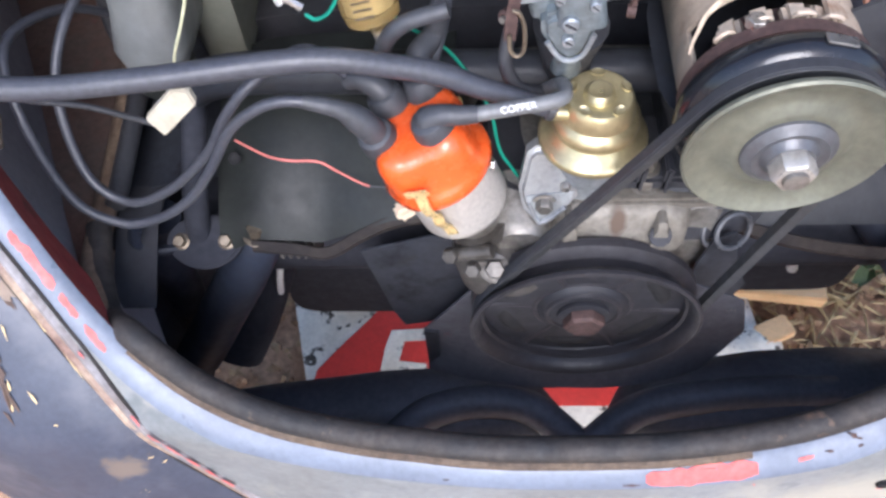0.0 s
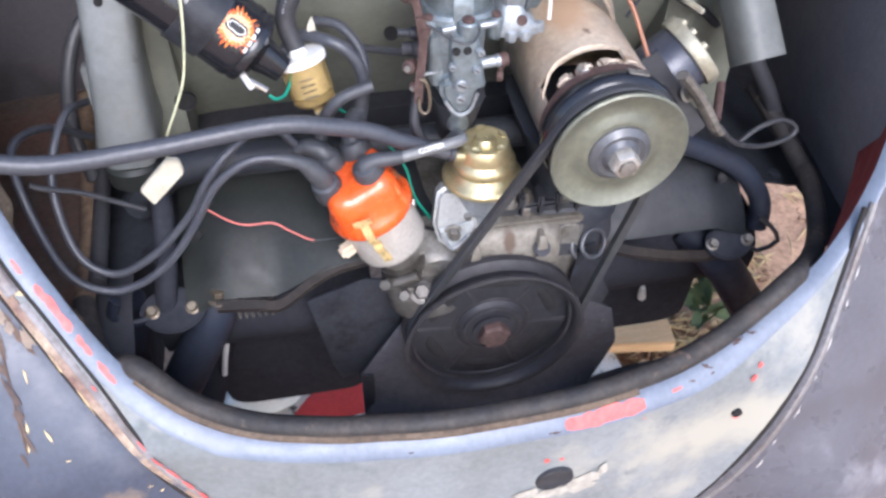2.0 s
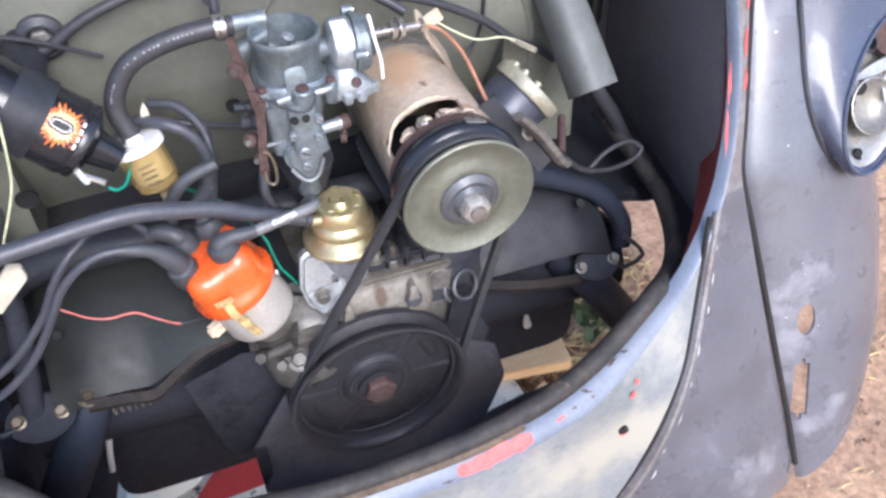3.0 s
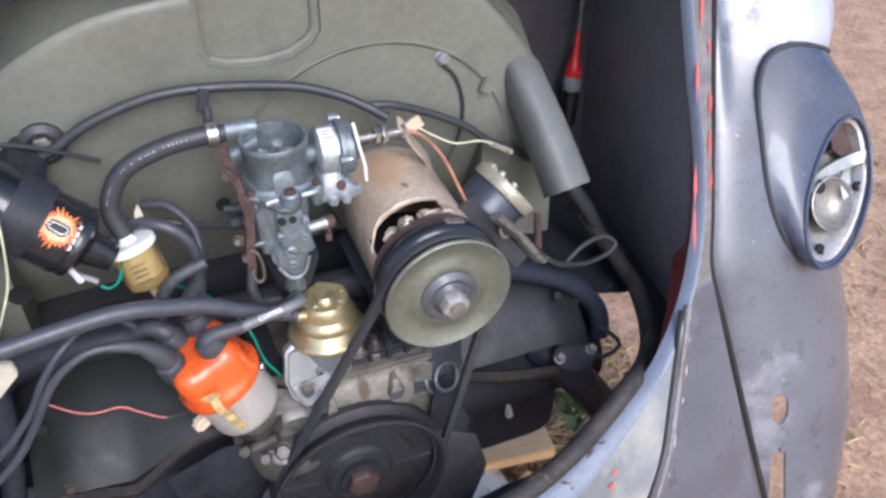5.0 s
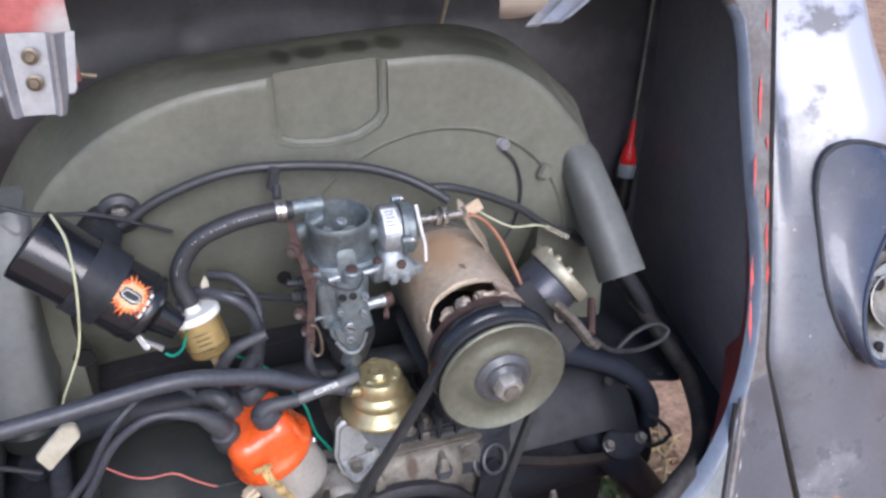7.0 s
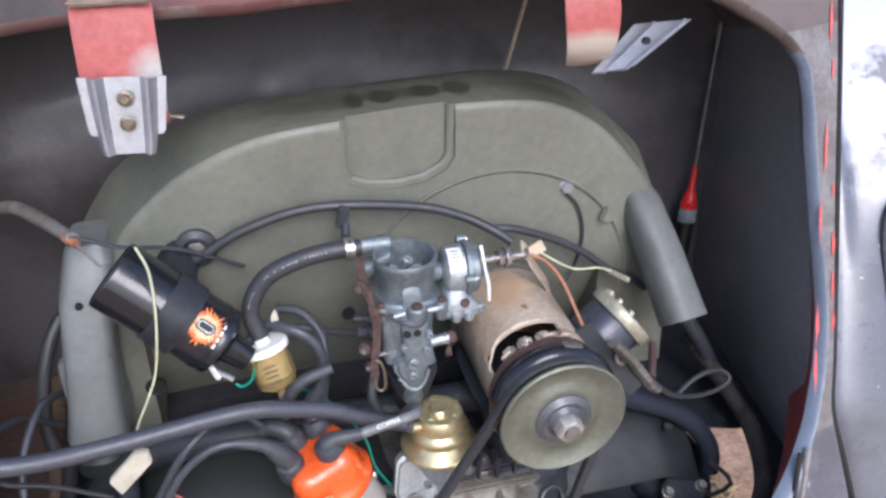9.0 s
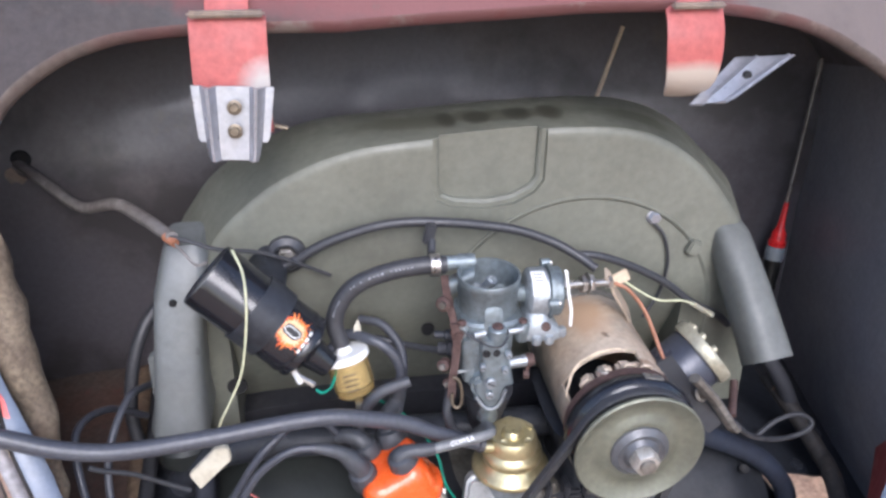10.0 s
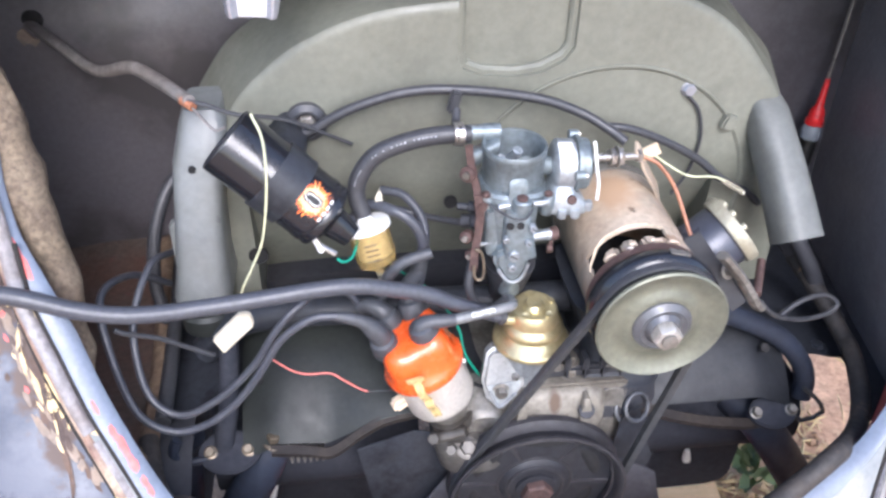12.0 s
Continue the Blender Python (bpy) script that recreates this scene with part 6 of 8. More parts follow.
    part("choke_ring", lathe([(0.0224, 0), (0.0252, 0.0006), (0.0254, 0.0036), (0.0226, 0.0042), (0, 0.0042)], X(0.0258), 44), M_CARB, ch)
    part("choke_cap", lathe([(0.0226, 0), (0.0226, 0.0070), (0.0212, 0.0086), (0.010, 0.0096), (0, 0.0096)], X(0.0302), 40), M_CARB, ch, "ribbed choke cap")
    for d in (20, 140, 262):
        m = X(0.0262) @ Matrix.Rotation(radians(d), 4, "Z")
        lug = part("ring_lug", lathe([(0.0042, -0.003), (0.0042, 0.0052), (0, 0.0052)], m @ Matrix.Translation((0.0258, 0, 0)), 14), M_CARB, ch)
        part("lug_screw", lathe([(0.0028, 0), (0.0028, 0.002), (0, 0.0026)], m @ Matrix.Translation((0.0258, 0, 0.0052)), 12), M_STEEL, lug)
    foot = part("choke_foot", loft([round_rect((x, y, z), (1, 0, 0), (0, 1, 0), w, d, 0.55, 28) for x, y, z, w, d in ((0.015, 0.098, 0.712, 0.0090, 0.016), (0.015, 0.094, 0.704, 0.0120, 0.016), (0.018, 0.090, 0.697, 0.0165, 0.015), (0.020, 0.088, 0.690, 0.0185, 0.013), (0.021, 0.087, 0.6855, 0.0165, 0.011))]), M_CHOKE, ch, "cast foot with lugs")
    for x, y, z in ((0.0055, 0.080, 0.687), (0.0135, 0.0755, 0.684), (0.0250, 0.0745, 0.6845), (0.0375, 0.080, 0.688)):
        part("foot_lug", lathe([(0.0040, 0), (0.0046, 0.004), (0.0036, 0.008), (0, 0.0085)], Matrix.Translation((x, y, z)), 14), M_CHOKE, foot)
    part("foot_hole", lathe([(0, 0), (0.0032, 0), (0.0042, 0.0012), (0.0045, -0.001)], frame_to((0.0215, 0.0762, 0.7010), (0.05, -0.85, 0.5)), 16, cap=False), M_RUST, foot, "rusty screw hole")

    def wrap(x, deg, r):
        return Vector((x, 0.103 - r * math.sin(radians(deg)), 0.7212 + r * math.cos(radians(deg))))
    lab = part("choke_label", grid([[wrap(x, d, 0.02345) for d in range(6, 67, 6)] for x in (0.0095, 0.0225)]), M_LABEL, ch, "small white label")
    for k, d in enumerate((16, 24, 32, 40, 48)):
        part("label_line", grid([[wrap(x, d + q, 0.0237) for q in (0, 2.2)] for x in (0.0118, 0.0200 - 0.0012 * (k % 2))]), M_HOSE, lab)
    part("choke_clip", tube([(0.0370, 0.0850, 0.7530), (0.0378, 0.0835, 0.7500), (0.0405, 0.0800, 0.7320), (0.0440, 0.0790, 0.7150), (0.0450, 0.0795, 0.6980)], 0.0015, 8, 4), M_WHITE, ch, "white retaining wire")
    # linkage on the throttle side
    lk = part("linkage", join(ribbon([(-0.0690, 0.0900, 0.752), (-0.0670, 0.0875, 0.736), (-0.0640, 0.0840, 0.722), (-0.0610, 0.0800, 0.709)], (0.9, -0.3, 0.2), 0.0032, 0.0016),
                              ribbon([(-0.0612, 0.0785, 0.710), (-0.0588, 0.0765, 0.694), (-0.0596, 0.0745, 0.676), (-0.0626, 0.0705, 0.656), (-0.0640, 0.0670, 0.638)], (0.95, -0.2, 0.1), 0.0036, 0.0020),
                              box((0.010, 0.012, 0.011), Matrix.Translation((-0.0580, 0.0800, 0.6985)) @ Matrix.Rotation(radians(14), 4, "Y"), 0.002)), M_RUST, c, "rust-brown throttle linkage")
    for x, y, z, r in ((-0.0690, 0.0860, 0.7265, 0.0068), (-0.0690, 0.0800, 0.6650, 0.0058), (-0.0655, 0.0765, 0.6480, 0.0044)):
        hub = part("link_hub", lathe([(r, -0.004), (r, 0.003), (r * 0.72, 0.0042), (r * 0.55, 0.0042), (r * 0.5, 0.0065), (0, 0.007)], frame_to((x, y, z), (-0.55, -0.8, 0.2)), 18), M_RUST, lk)
        part("hub_nut", hexhead(frame_to((x - 0.002, y - 0.004, z + 0.001), (-0.55, -0.8, 0.2)), r * 0.55, 0.003), M_CAST, hub)
    part("link_eye", tube([(-0.0635, 0.0650, 0.662), (-0.0590, 0.0640, 0.660), (-0.0560, 0.0625, 0.650), (-0.0560, 0.0600, 0.636), (-0.0600, 0.0595, 0.6315), (-0.0640, 0.0605, 0.636), (-0.0645, 0.0620, 0.646)], 0.0014, 8, 4), M_BOLT, lk, "bent wire eye")
    part("throttle_rod", tube([(-0.0610, 0.0750, 0.659), (-0.0420, 0.0745, 0.6625)], 0.0017, 8, 1), M_CHOKE, c)
    part("side_plug", lathe([(0.0052, 0), (0.0052, 0.014), (0.0034, 0.015), (0.0034, 0.024), (0, 0.024)], frame_to((-0.052, 0.094, 0.686), (-1, 0.15, 0.02)), 14), M_TIN, c)
    part("vacuum_stub", lathe([(0.0085, 0), (0.0085, 0.012), (0.0060, 0.014), (0.0060, 0.022), (0, 0.022)], frame_to((-0.050, 0.094, 0.672), (-1, 0.3, -0.15)), 16), M_SOOT, c)
    return c


build_carburetor()


def build_case():
    e = thing("engine_block", (0.0, 0.12, 0.29), "oily cast alloy engine block with black cooling tin", "engine")
    part("crankcase", loft([round_rect((0.005, y, 0.425), (1, 0, 0), (0, 0, 1), w, h, 0.5) for y, w, h in ((0.042, 0.085, 0.062), (0.050, 0.098, 0.072), (0.11, 0.100, 0.074), (0.20, 0.105, 0.074))]), M_CAST, e, "grimy cast alloy crankcase")
    part("crankcase_top", loft([round_rect((0.025, 0.12, z), (1, 0, 0), (0, 1, 0), w, d, 0.45) for z, w, d in ((0.46, 0.115, 0.085), (0.482, 0.112, 0.082), (0.497, 0.100, 0.070))]), M_SOOT, e)
    part("oil_neck", loft([round_rect((0.020, y, 0.486), (1, 0, 0), (0, 0.3, 1), w, h, 0.45, 32) for y, w, h in ((0.024, 0.040, 0.017), (0.027, 0.046, 0.022), (0.034, 0.049, 0.0245), (0.09, 0.052, 0.026))]), M_CASTPALE, e, "stained alloy filler casting")
    for x, w in ((-0.018, 0.005), (0.046, 0.0055)):
        part("casting_rib", loft([round_rect((x, y, 0.480), (1, 0, 0), (0, 0, 1), w, h, 0.6, 16) for y, h in ((0.0185, 0.020), (0.022, 0.026), (0.06, 0.028))]), M_CASTPALE, e)
    part("casting_web", loft([round_rect((0.078, y, 0.478), (1, 0, 0), (0, 0, 1), w, h, 0.6) for y, w, h in ((0.038, 0.012, 0.022), (0.044, 0.017, 0.027), (0.08, 0.020, 0.030))]), M_CAST, e)
    part("filler_flange", slab([(-0.006, 0.506), (0.004, 0.5115), (0.086, 0.5115), (0.093, 0.506), (0.086, 0.501), (0.0, 0.501)], 0.05, Matrix.Translation((0, 0.036, 0)) @ FACE_Y, 0.0025), M_CASTPALE, e, "pale alloy flange")
    part("stain", lathe([(0, 0.0), (0.008, 0.0006), (0.0085, -0.001)], frame_to((0.046, 0.0195, 0.492), (0, -0.7, 0.7)), 10, cap=False), M_SOOT, e)
    part("casting_boss", loft([round_rect((-0.052, y, 0.470), (1, 0, 0), (0, 0, 1), w, w * 1.1, 0.7) for y, w in ((0.025, 0.016), (0.034, 0.022), (0.075, 0.026))]), M_CAST, e)
    part("pump_flange", slab([(-0.060, 0.486), (-0.054, 0.492), (-0.02, 0.508), (0.026, 0.508), (0.036, 0.497), (0.032, 0.480), (-0.022, 0.478), (-0.038, 0.470)], 0.05, Matrix.Translation((0, 0.035, 0)) @ FACE_Y, 0.003), M_CAST, e)
    part("gasket_rail", box((0.090, 0.060, 0.013), Matrix.Translation((0.052, 0.075, 0.5185)), 0.003), M_SOOT, e, "oily black stand gasket")
    for x, y, z in ((0.018, 0.052, 0.525), (0.034, 0.056, 0.525), (0.072, 0.052, 0.525), (0.122, 0.058, 0.509)):
        part("stud_nut", hexhead(Matrix.Translation((x, y, z)), 0.0072, 0.008, 0.010), M_CAST, e)
    for k in range(4):
        part("stand_rib", box((0.006, 0.018, 0.030), Matrix.Translation((0.030 + 0.018 * k, 0.052, 0.522)), 0.002), M_SOOT, e)
    part("timing_rib", box((0.006, 0.02, 0.10), Matrix.Translation((0.0, 0.040, 0.44)), 0.002), M_CAST, e)
    # cooling tin over the cylinders
    for side in (-1, 1):
        rows = []
        n = 17
        for i in range(n):
            u = i / (n - 1)
            x = side * (0.100 + 0.190 * u)
            row = []
            for k in range(15):
                v = k / 14
                y = 0.046 + 0.154 * v
                dome = math.sin(min(1, v * 1.15) * math.pi * 0.52) ** 0.75
                if side > 0:
                    y = 0.056 + 0.144 * v
                low = 0.448 if side > 0 else float(np.interp(-x, (0.10, 0.145, 0.171, 0.205, 0.246, 0.29), (0.484, 0.476, 0.464, 0.444, 0.449, 0.447)))
                z = low + (0.506 - low + 0.012 * math.sin(u * math.pi)) * dome - 0.018 * max(0, u - 0.80) / 0.2 * (1 - v * 0.5)
                if u < 0.12:
                    z += 0.012 * (1 - u / 0.12)
                row.append((x, y, z))
            rows.append(row)
        part("cylinder_tin", thick(grid(rows), 0.0015), M_TIN_PALE if side < 0 else M_TIN_DULL, e, "domed grey-green cylinder cover tin" if side < 0 else "domed black cylinder cover tin")
        ed = ((0.105, 0.058, 0.458), (0.13, 0.054, 0.448), (0.165, 0.051, 0.436), (0.20, 0.050, 0.426), (0.24, 0.050, 0.418), (0.262, 0.052, 0.416)) if side > 0 else ((-0.105, 0.050, 0.482), (-0.145, 0.049, 0.474), (-0.171, 0.046, 0.461), (-0.195, 0.042, 0.444), (-0.208, 0.041, 0.440), (-0.225, 0.042, 0.444), (-0.262, 0.045, 0.446))
        part("tin_skirt", thick(grid([[(p.x, p.y, p.z + 0.004) for p in spline(ed, 4)], [(p.x, p.y - 0.004, p.z - 0.005) for p in spline(ed, 4)], [(p.x, p.y - 0.001, p.z - 0.013) for p in spline(ed, 4)]]), 0.0015), M_GRIME, e, "grimy folded tin edge")
        out = 0.376 if side < 0 else 0.392
        part("end_tin", thick(grid([[(side * x, y, z) for x, z in ((0.284, 0.470), (0.315, 0.462), (0.340, 0.456), (0.358, 0.450), (out, 0.447), (out + 0.001, 0.42))] for y in ((0.095, 0.12, 0.16, 0.22, 0.30, 0.40) if side < 0 else (0.104, 0.108, 0.13, 0.16, 0.22, 0.30, 0.40))]), 0.0015), M_TIN, e, "black end tin")
        # fins peeping under the tin
        for k in range(6):
            if side > 0:
                continue
            part("cylinder_fin", box((0.0022, 0.05, 0.022), Matrix.Translation((side * (0.214 + 0.0062 * k), 0.074, 0.424)) @ Matrix.Rotation(radians(side * 8), 4, "Y"), 0.0006), M_CAST, e)
        part("cylinder_barrel", tube([(side * 0.11, 0.13, 0.36), (side * 0.33, 0.13, 0.36)], 0.052, 20, 1), M_PITCH, e, "sooty cylinder barrels")
        hx, hw, hz, hh = (-0.206, 0.090, 0.226, 0.090) if side < 0 else (0.214, 0.096, 0.258, 0.074)
        part("heat_exchanger", loft([round_rect((hx, y, hz), (1, 0, 0), (0, 0, 1), hw, hh, 0.3) for y in (0.140, 0.147, 0.30)]), M_PITCH, e, "sooty black heat exchanger box")
        # exhaust flange, riser and stub pipe
        stub = [(-0.256, 0.085, 0.432), (-0.268, 0.068, 0.412), (-0.290, 0.056, 0.372), (-0.315, 0.050, 0.328), (-0.340, 0.045, 0.282), (-0.364, 0.040, 0.240)] if side < 0 else [(0.245, 0.100, 0.405), (0.268, 0.072, 0.392), (0.295, 0.062, 0.358), (0.330, 0.060, 0.305), (0.362, 0.060, 0.255)]
        part("exhaust_stub", tube(stub, [0.019, 0.021, 0.0215, 0.022, 0.0225] + [0.023] * (len(stub) - 5), 20, 6), M_STUB, e, "black exhaust stub pipe")
        rz = tube([(0.318, 0.080, 0.416), (0.319, 0.086, 0.438), (0.309, 0.094, 0.462), (0.275, 0.098, 0.497), (0.204, 0.100, 0.535), (0.14, 0.108, 0.548)], 0.0112, 16, 6)
        if side < 0:
            rz.free()
            rz = tube([(-0.310, 0.058, 0.426), (-0.307, 0.062, 0.450), (-0.300, 0.069, 0.484), (-0.298, 0.10, 0.51), (-0.30, 0.13, 0.525)], 0.0098, 16, 6)
        part("riser_pipe", rz, M_PITCH if side < 0 else M_STUB, e, "black heat riser pipe")
        fl = []
        for k in range(28):
            a = 2 * math.pi * k / 28
            fl.append(((0.031 if side < 0 else 0.027) * math.cos(a), (0.018 if side < 0 else 0.015) * math.sin(a) * (1 + 0.25 * abs(math.sin(a)))))
        fm = Matrix.Translation((-0.3035, 0.056, 0.430) if side < 0 else (0.270, 0.056, 0.420)) @ Matrix.Rotation(radians(28), 4, "X")
        part("flange", slab(fl, 0.009, fm, 0.002), M_PITCH, e, "two-bolt exhaust flange")
        for dx, dy in ((-0.0185, 0.0), (0.0185, 0.0)) if side < 0 else ((-0.020, 0.0), (0.020, 0.0)):
            part("flange_bolt", hexhead(fm @ Matrix.Translation((side * dx * -1, dy, 0.009)), 0.0052, 0.006, 0.0068), M_BOLT if side < 0 else M_CAST, e, "greasy flange bolt")
        part("tin_bolt", hexhead(Matrix.Translation((-0.2585, 0.054, 0.444) if side < 0 else (0.345, 0.118, 0.4535)), 0.0075, 0.010 if side < 0 else 0.005, 0.012), M_BOLT if side < 0 else M_TIN, e)
        part("tin_hole", lathe([(0, 0), (0.0042, 0), (0.005, 0.0005), (0.005, -0.002)], frame_to((-0.272, 0.096, 0.4885) if side < 0 else (0.259, 0.0862, 0.4905), (0, -0.55, 0.85)), 14, cap=False), M_DARKHOLE, e)
    part("heater_pipe", tube([(-0.285, 0.19, 0.30), (-0.305, 0.135, 0.262), (-0.325, 0.095, 0.225), (-0.345, 0.065, 0.195)], [0.030, 0.033, 0.034, 0.033], 22, 5), M_PITCH, e, "sooty heater pipe end")
    part("side_pipe", tube([(-0.352, 0.085, 0.425), (-0.362, 0.083, 0.365), (-0.372, 0.088, 0.300), (-0.380, 0.095, 0.22)], 0.019, 18, 5), M_STUB, e, "blue-black pipe beside the wheel arch")
    part("pipe_clip", tube([(-0.350, 0.050, 0.462), (-0.356, 0.047, 0.446), (-0.346, 0.046, 0.434), (-0.325, 0.050, 0.431)], 0.0042, 10, 5, flat=(1, 1.5)), M_STUB, e, "bent clip strap")
    part("riser_stirrup", tube([(0.284, 0.060, 0.421), (0.313, 0.058, 0.401), (0.336, 0.060, 0.411), (0.320, 0.062, 0.434), (0.304, 0.064, 0.448)], 0.0026, 8, 2), M_BLACK, e, "bent wire stirrup")
    # intake manifold
    part("intake_manifold", tube([(-0.325, 0.135, 0.50), (-0.30, 0.130, 0.530), (-0.26, 0.128, 0.548), (-0.15, 0.120, 0.556), (-0.02, 0.118, 0.556), (0.07, 0.12, 0.554)], 0.016, 16, 6), M_TIN, e, "black intake manifold pipe")
    part("manifold_riser", tube([(-0.025, 0.092, 0.626), (-0.025, 0.096, 0.600), (-0.022, 0.112, 0.575), (-0.02, 0.118, 0.556)], [0.024, 0.018, 0.017, 0.017], 16, 5), M_SOOT, e)
    # breastplate pieces
    part("breastplate", slab([(-0.178, 0.430), (-0.160, 0.320), (-0.152, 0.294), (-0.092, 0.312), (-0.078, 0.410), (-0.085, 0.445), (-0.12, 0.452)], 0.002, Matrix.Translation((0, 0.046, 0)) @ FACE_Y, 0.0006), M_TIN, e, "dark grey breastplate tin")
    part("breastplate", slab([(0.085, 0.43), (0.09, 0.36), (0.125, 0.37), (0.132, 0.40), (0.118, 0.43), (0.105, 0.48), (0.09, 0.47)], 0.002, Matrix.Translation((0, 0.030, 0)) @ FACE_Y, 0.0006), M_TIN, e, "dark grey breastplate tin")
    for x, y, z in ((0.097, 0.041, 0.466), (0.105, 0.036, 0.472)):
        q = frame_to((x, y, z), (0.35, -0.8, 0.45))
        part("breather_ring", tube([q @ Vector((0.0145 * math.cos(radians(d)), 0.0145 * math.sin(radians(d)), 0)) for d in range(0, 360, 20)], 0.0021, 8, 1, closed=True), M_HUB, e, "dull steel ring")
    # pulley plate with a folded edge
    rows = []
    for x in [-0.131 + 0.285 * i / 20 for i in range(21)]:
        top = float(np.interp(x, (-0.131, -0.08, 0.08, 0.139, 0.154), (0.322, 0.41, 0.41, 0.374, 0.318)))
        low = float(np.interp(x, (-0.131, -0.08, 0.0, 0.08, 0.13, 0.154), (0.238, 0.254, 0.267, 0.258, 0.250, 0.308)))
        curl = 0.036 * max(0.0, 1 - ((x - 0.005) / 0.145) ** 2)
        rows.append([(x, 0.031 - curl * max(0.0, (v - 0.45) / 0.55) ** 2, top + (low - top) * v) for v in [k / 12 for k in range(13)]])
    part("pulley_plate", thick(grid(rows), 0.002), M_SILENCER, e, "dark grey plate curling forward below the crank pulley")
    part("plate_fold", slab([(-0.1325, 0.322), (-0.119, 0.319), (-0.119, 0.232), (-0.1315, 0.240)], 0.006, Matrix.Translation((0, 0.0262, 0)) @ FACE_Y, 0.001), M_TIN, e, "folded plate edge")
    for x, z in ((0.134, 0.352), (-0.112, 0.306)):
        part("plate_hole", lathe([(0, 0), (0.003, 0), (0.0036, 0.0006), (0.0036, -0.002)], at_y(x, 0.0295, z), 12, cap=False), M_SIGNW if x > 0 else M_SIGNR, e)
    part("engine_sump", loft([round_rect((0.0, y, 0.33), (1, 0, 0), (0, 0, 1), 0.09, 0.055, 0.5) for y in (0.06, 0.2, 0.34)]), M_SOOT, e)
    part("gearbox_side", loft([round_rect((-0.02, y, 0.42), (1, 0, 0), (0, 0, 1), 0.30, 0.10, 0.4) for y in (0.225, 0.23, 0.36)]), M_SOOT, e, "sooty rear of the shrouded engine")
    # silencer cans low behind the pulley
    for a, b, radii in (((-0.345, 0.000, 0.185), (-0.004, -0.014, 0.206), [0.018, 0.026, 0.036, 0.045, 0.050, 0.038, 0.012]), ((0.046, -0.014, 0.206), (0.345, 0.012, 0.212), [0.012, 0.038, 0.050, 0.053, 0.050, 0.043, 0.030])):
        a, b = Vector(a), Vector(b)
        part("silencer", tube([a, a.lerp(b, 0.08), a.lerp(b, 0.3), a.lerp(b, 0.5), a.lerp(b, 0.75), a.lerp(b, 0.92), b], radii, 26, 6), M_SILENCER, e, "dark grey silencer can")
    for pts in ([(-0.165, -0.046, 0.235), (-0.132, -0.024, 0.246), (-0.086, -0.014, 0.250), (-0.036, -0.018, 0.247), (0.007, -0.046, 0.230)], [(0.022, -0.048, 0.230), (0.068, -0.020, 0.247), (0.130, -0.010, 0.252), (0.19, -0.006, 0.254), (0.25, -0.004, 0.25)]):
        part("tail_pipe", tube(pts, 0.016, 18, 8), M_SILENCER, e, "curved dark tail pipe")
    return e


build_case()


def build_crank_pulley():
    p = thing("crank_pulley", (0, 0.01, 0.312), "dark pressed steel crankshaft pulley with oily hub", "pulley")
    part("rim", lathe([(0.060, -0.022), (0.086, -0.020), (0.0895, -0.016), (0.0890, -0.010), (0.079, -0.004), (0.079, 0.001), (0.0875, 0.007), (0.0905, 0.0105), (0.0905, 0.0135), (0.0880, 0.0145), (0.0845, 0.012), (0.0815, 0.004), (0.080, -0.006), (0.076, -0.010), (0.060, -0.0110)], at_y(0, 0.004, 0.40), 80, closed=True), M_RIM, p, "brown-black rolled rim")
    part("web", lathe([(0.0795, -0.006), (0.075, -0.0105), (0.058, -0.0120), (0.051, -0.0105), (0.046, -0.0085), (0.038, -0.0085), (0.034, -0.0030), (0.030, -0.0012), (0.0, -0.001)], at_y(0, 0.004, 0.40), 64), M_PULLEY, p)
    # shade of the pressed slots, put in as near-black bodies on the web
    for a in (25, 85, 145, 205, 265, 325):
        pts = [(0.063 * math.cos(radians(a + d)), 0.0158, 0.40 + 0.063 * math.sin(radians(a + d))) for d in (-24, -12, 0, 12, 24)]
        part("slot_shade", tube(pts, [0.005, 0.0085, 0.0095, 0.0085, 0.005], 10, 4, flat=(1, 1)), M_DARKHOLE, p, "near-black raised pad standing for a shaded recess")
        c, q = math.cos(radians(a + 30)), math.sin(radians(a + 30))
        part("spoke_rib", tube([(0.040 * c, 0.0125, 0.40 + 0.040 * q), (0.058 * c, 0.0120, 0.40 + 0.058 * q), (0.078 * c, 0.0105, 0.40 + 0.078 * q)], 0.0034, 8, 3), M_RIM, p)
    for r, y, w in ((0.0505, 0.0130, 0.0022), (0.0385, 0.0115, 0.0024), (0.0290, 0.0055, 0.0020)):
        part("pressed_ring", tube([(r * math.cos(radians(d)), y, 0.40 + r * math.sin(radians(d))) for d in range(0, 360, 9)], w, 8, 1, closed=True), M_RIM, p)
    b = part("bolt", hexhead(at_y(0, 0.003, 0.40, 10), 0.0165, 0.012), M_RUST, p, "rusty hexagon crank bolt")
    part("washer", lathe([(0.021, 0), (0.021, 0.003), (0.018, 0.004), (0, 0.004)], at_y(0, 0.004, 0.40), 32), M_PULLEY, b)


build_crank_pulley()


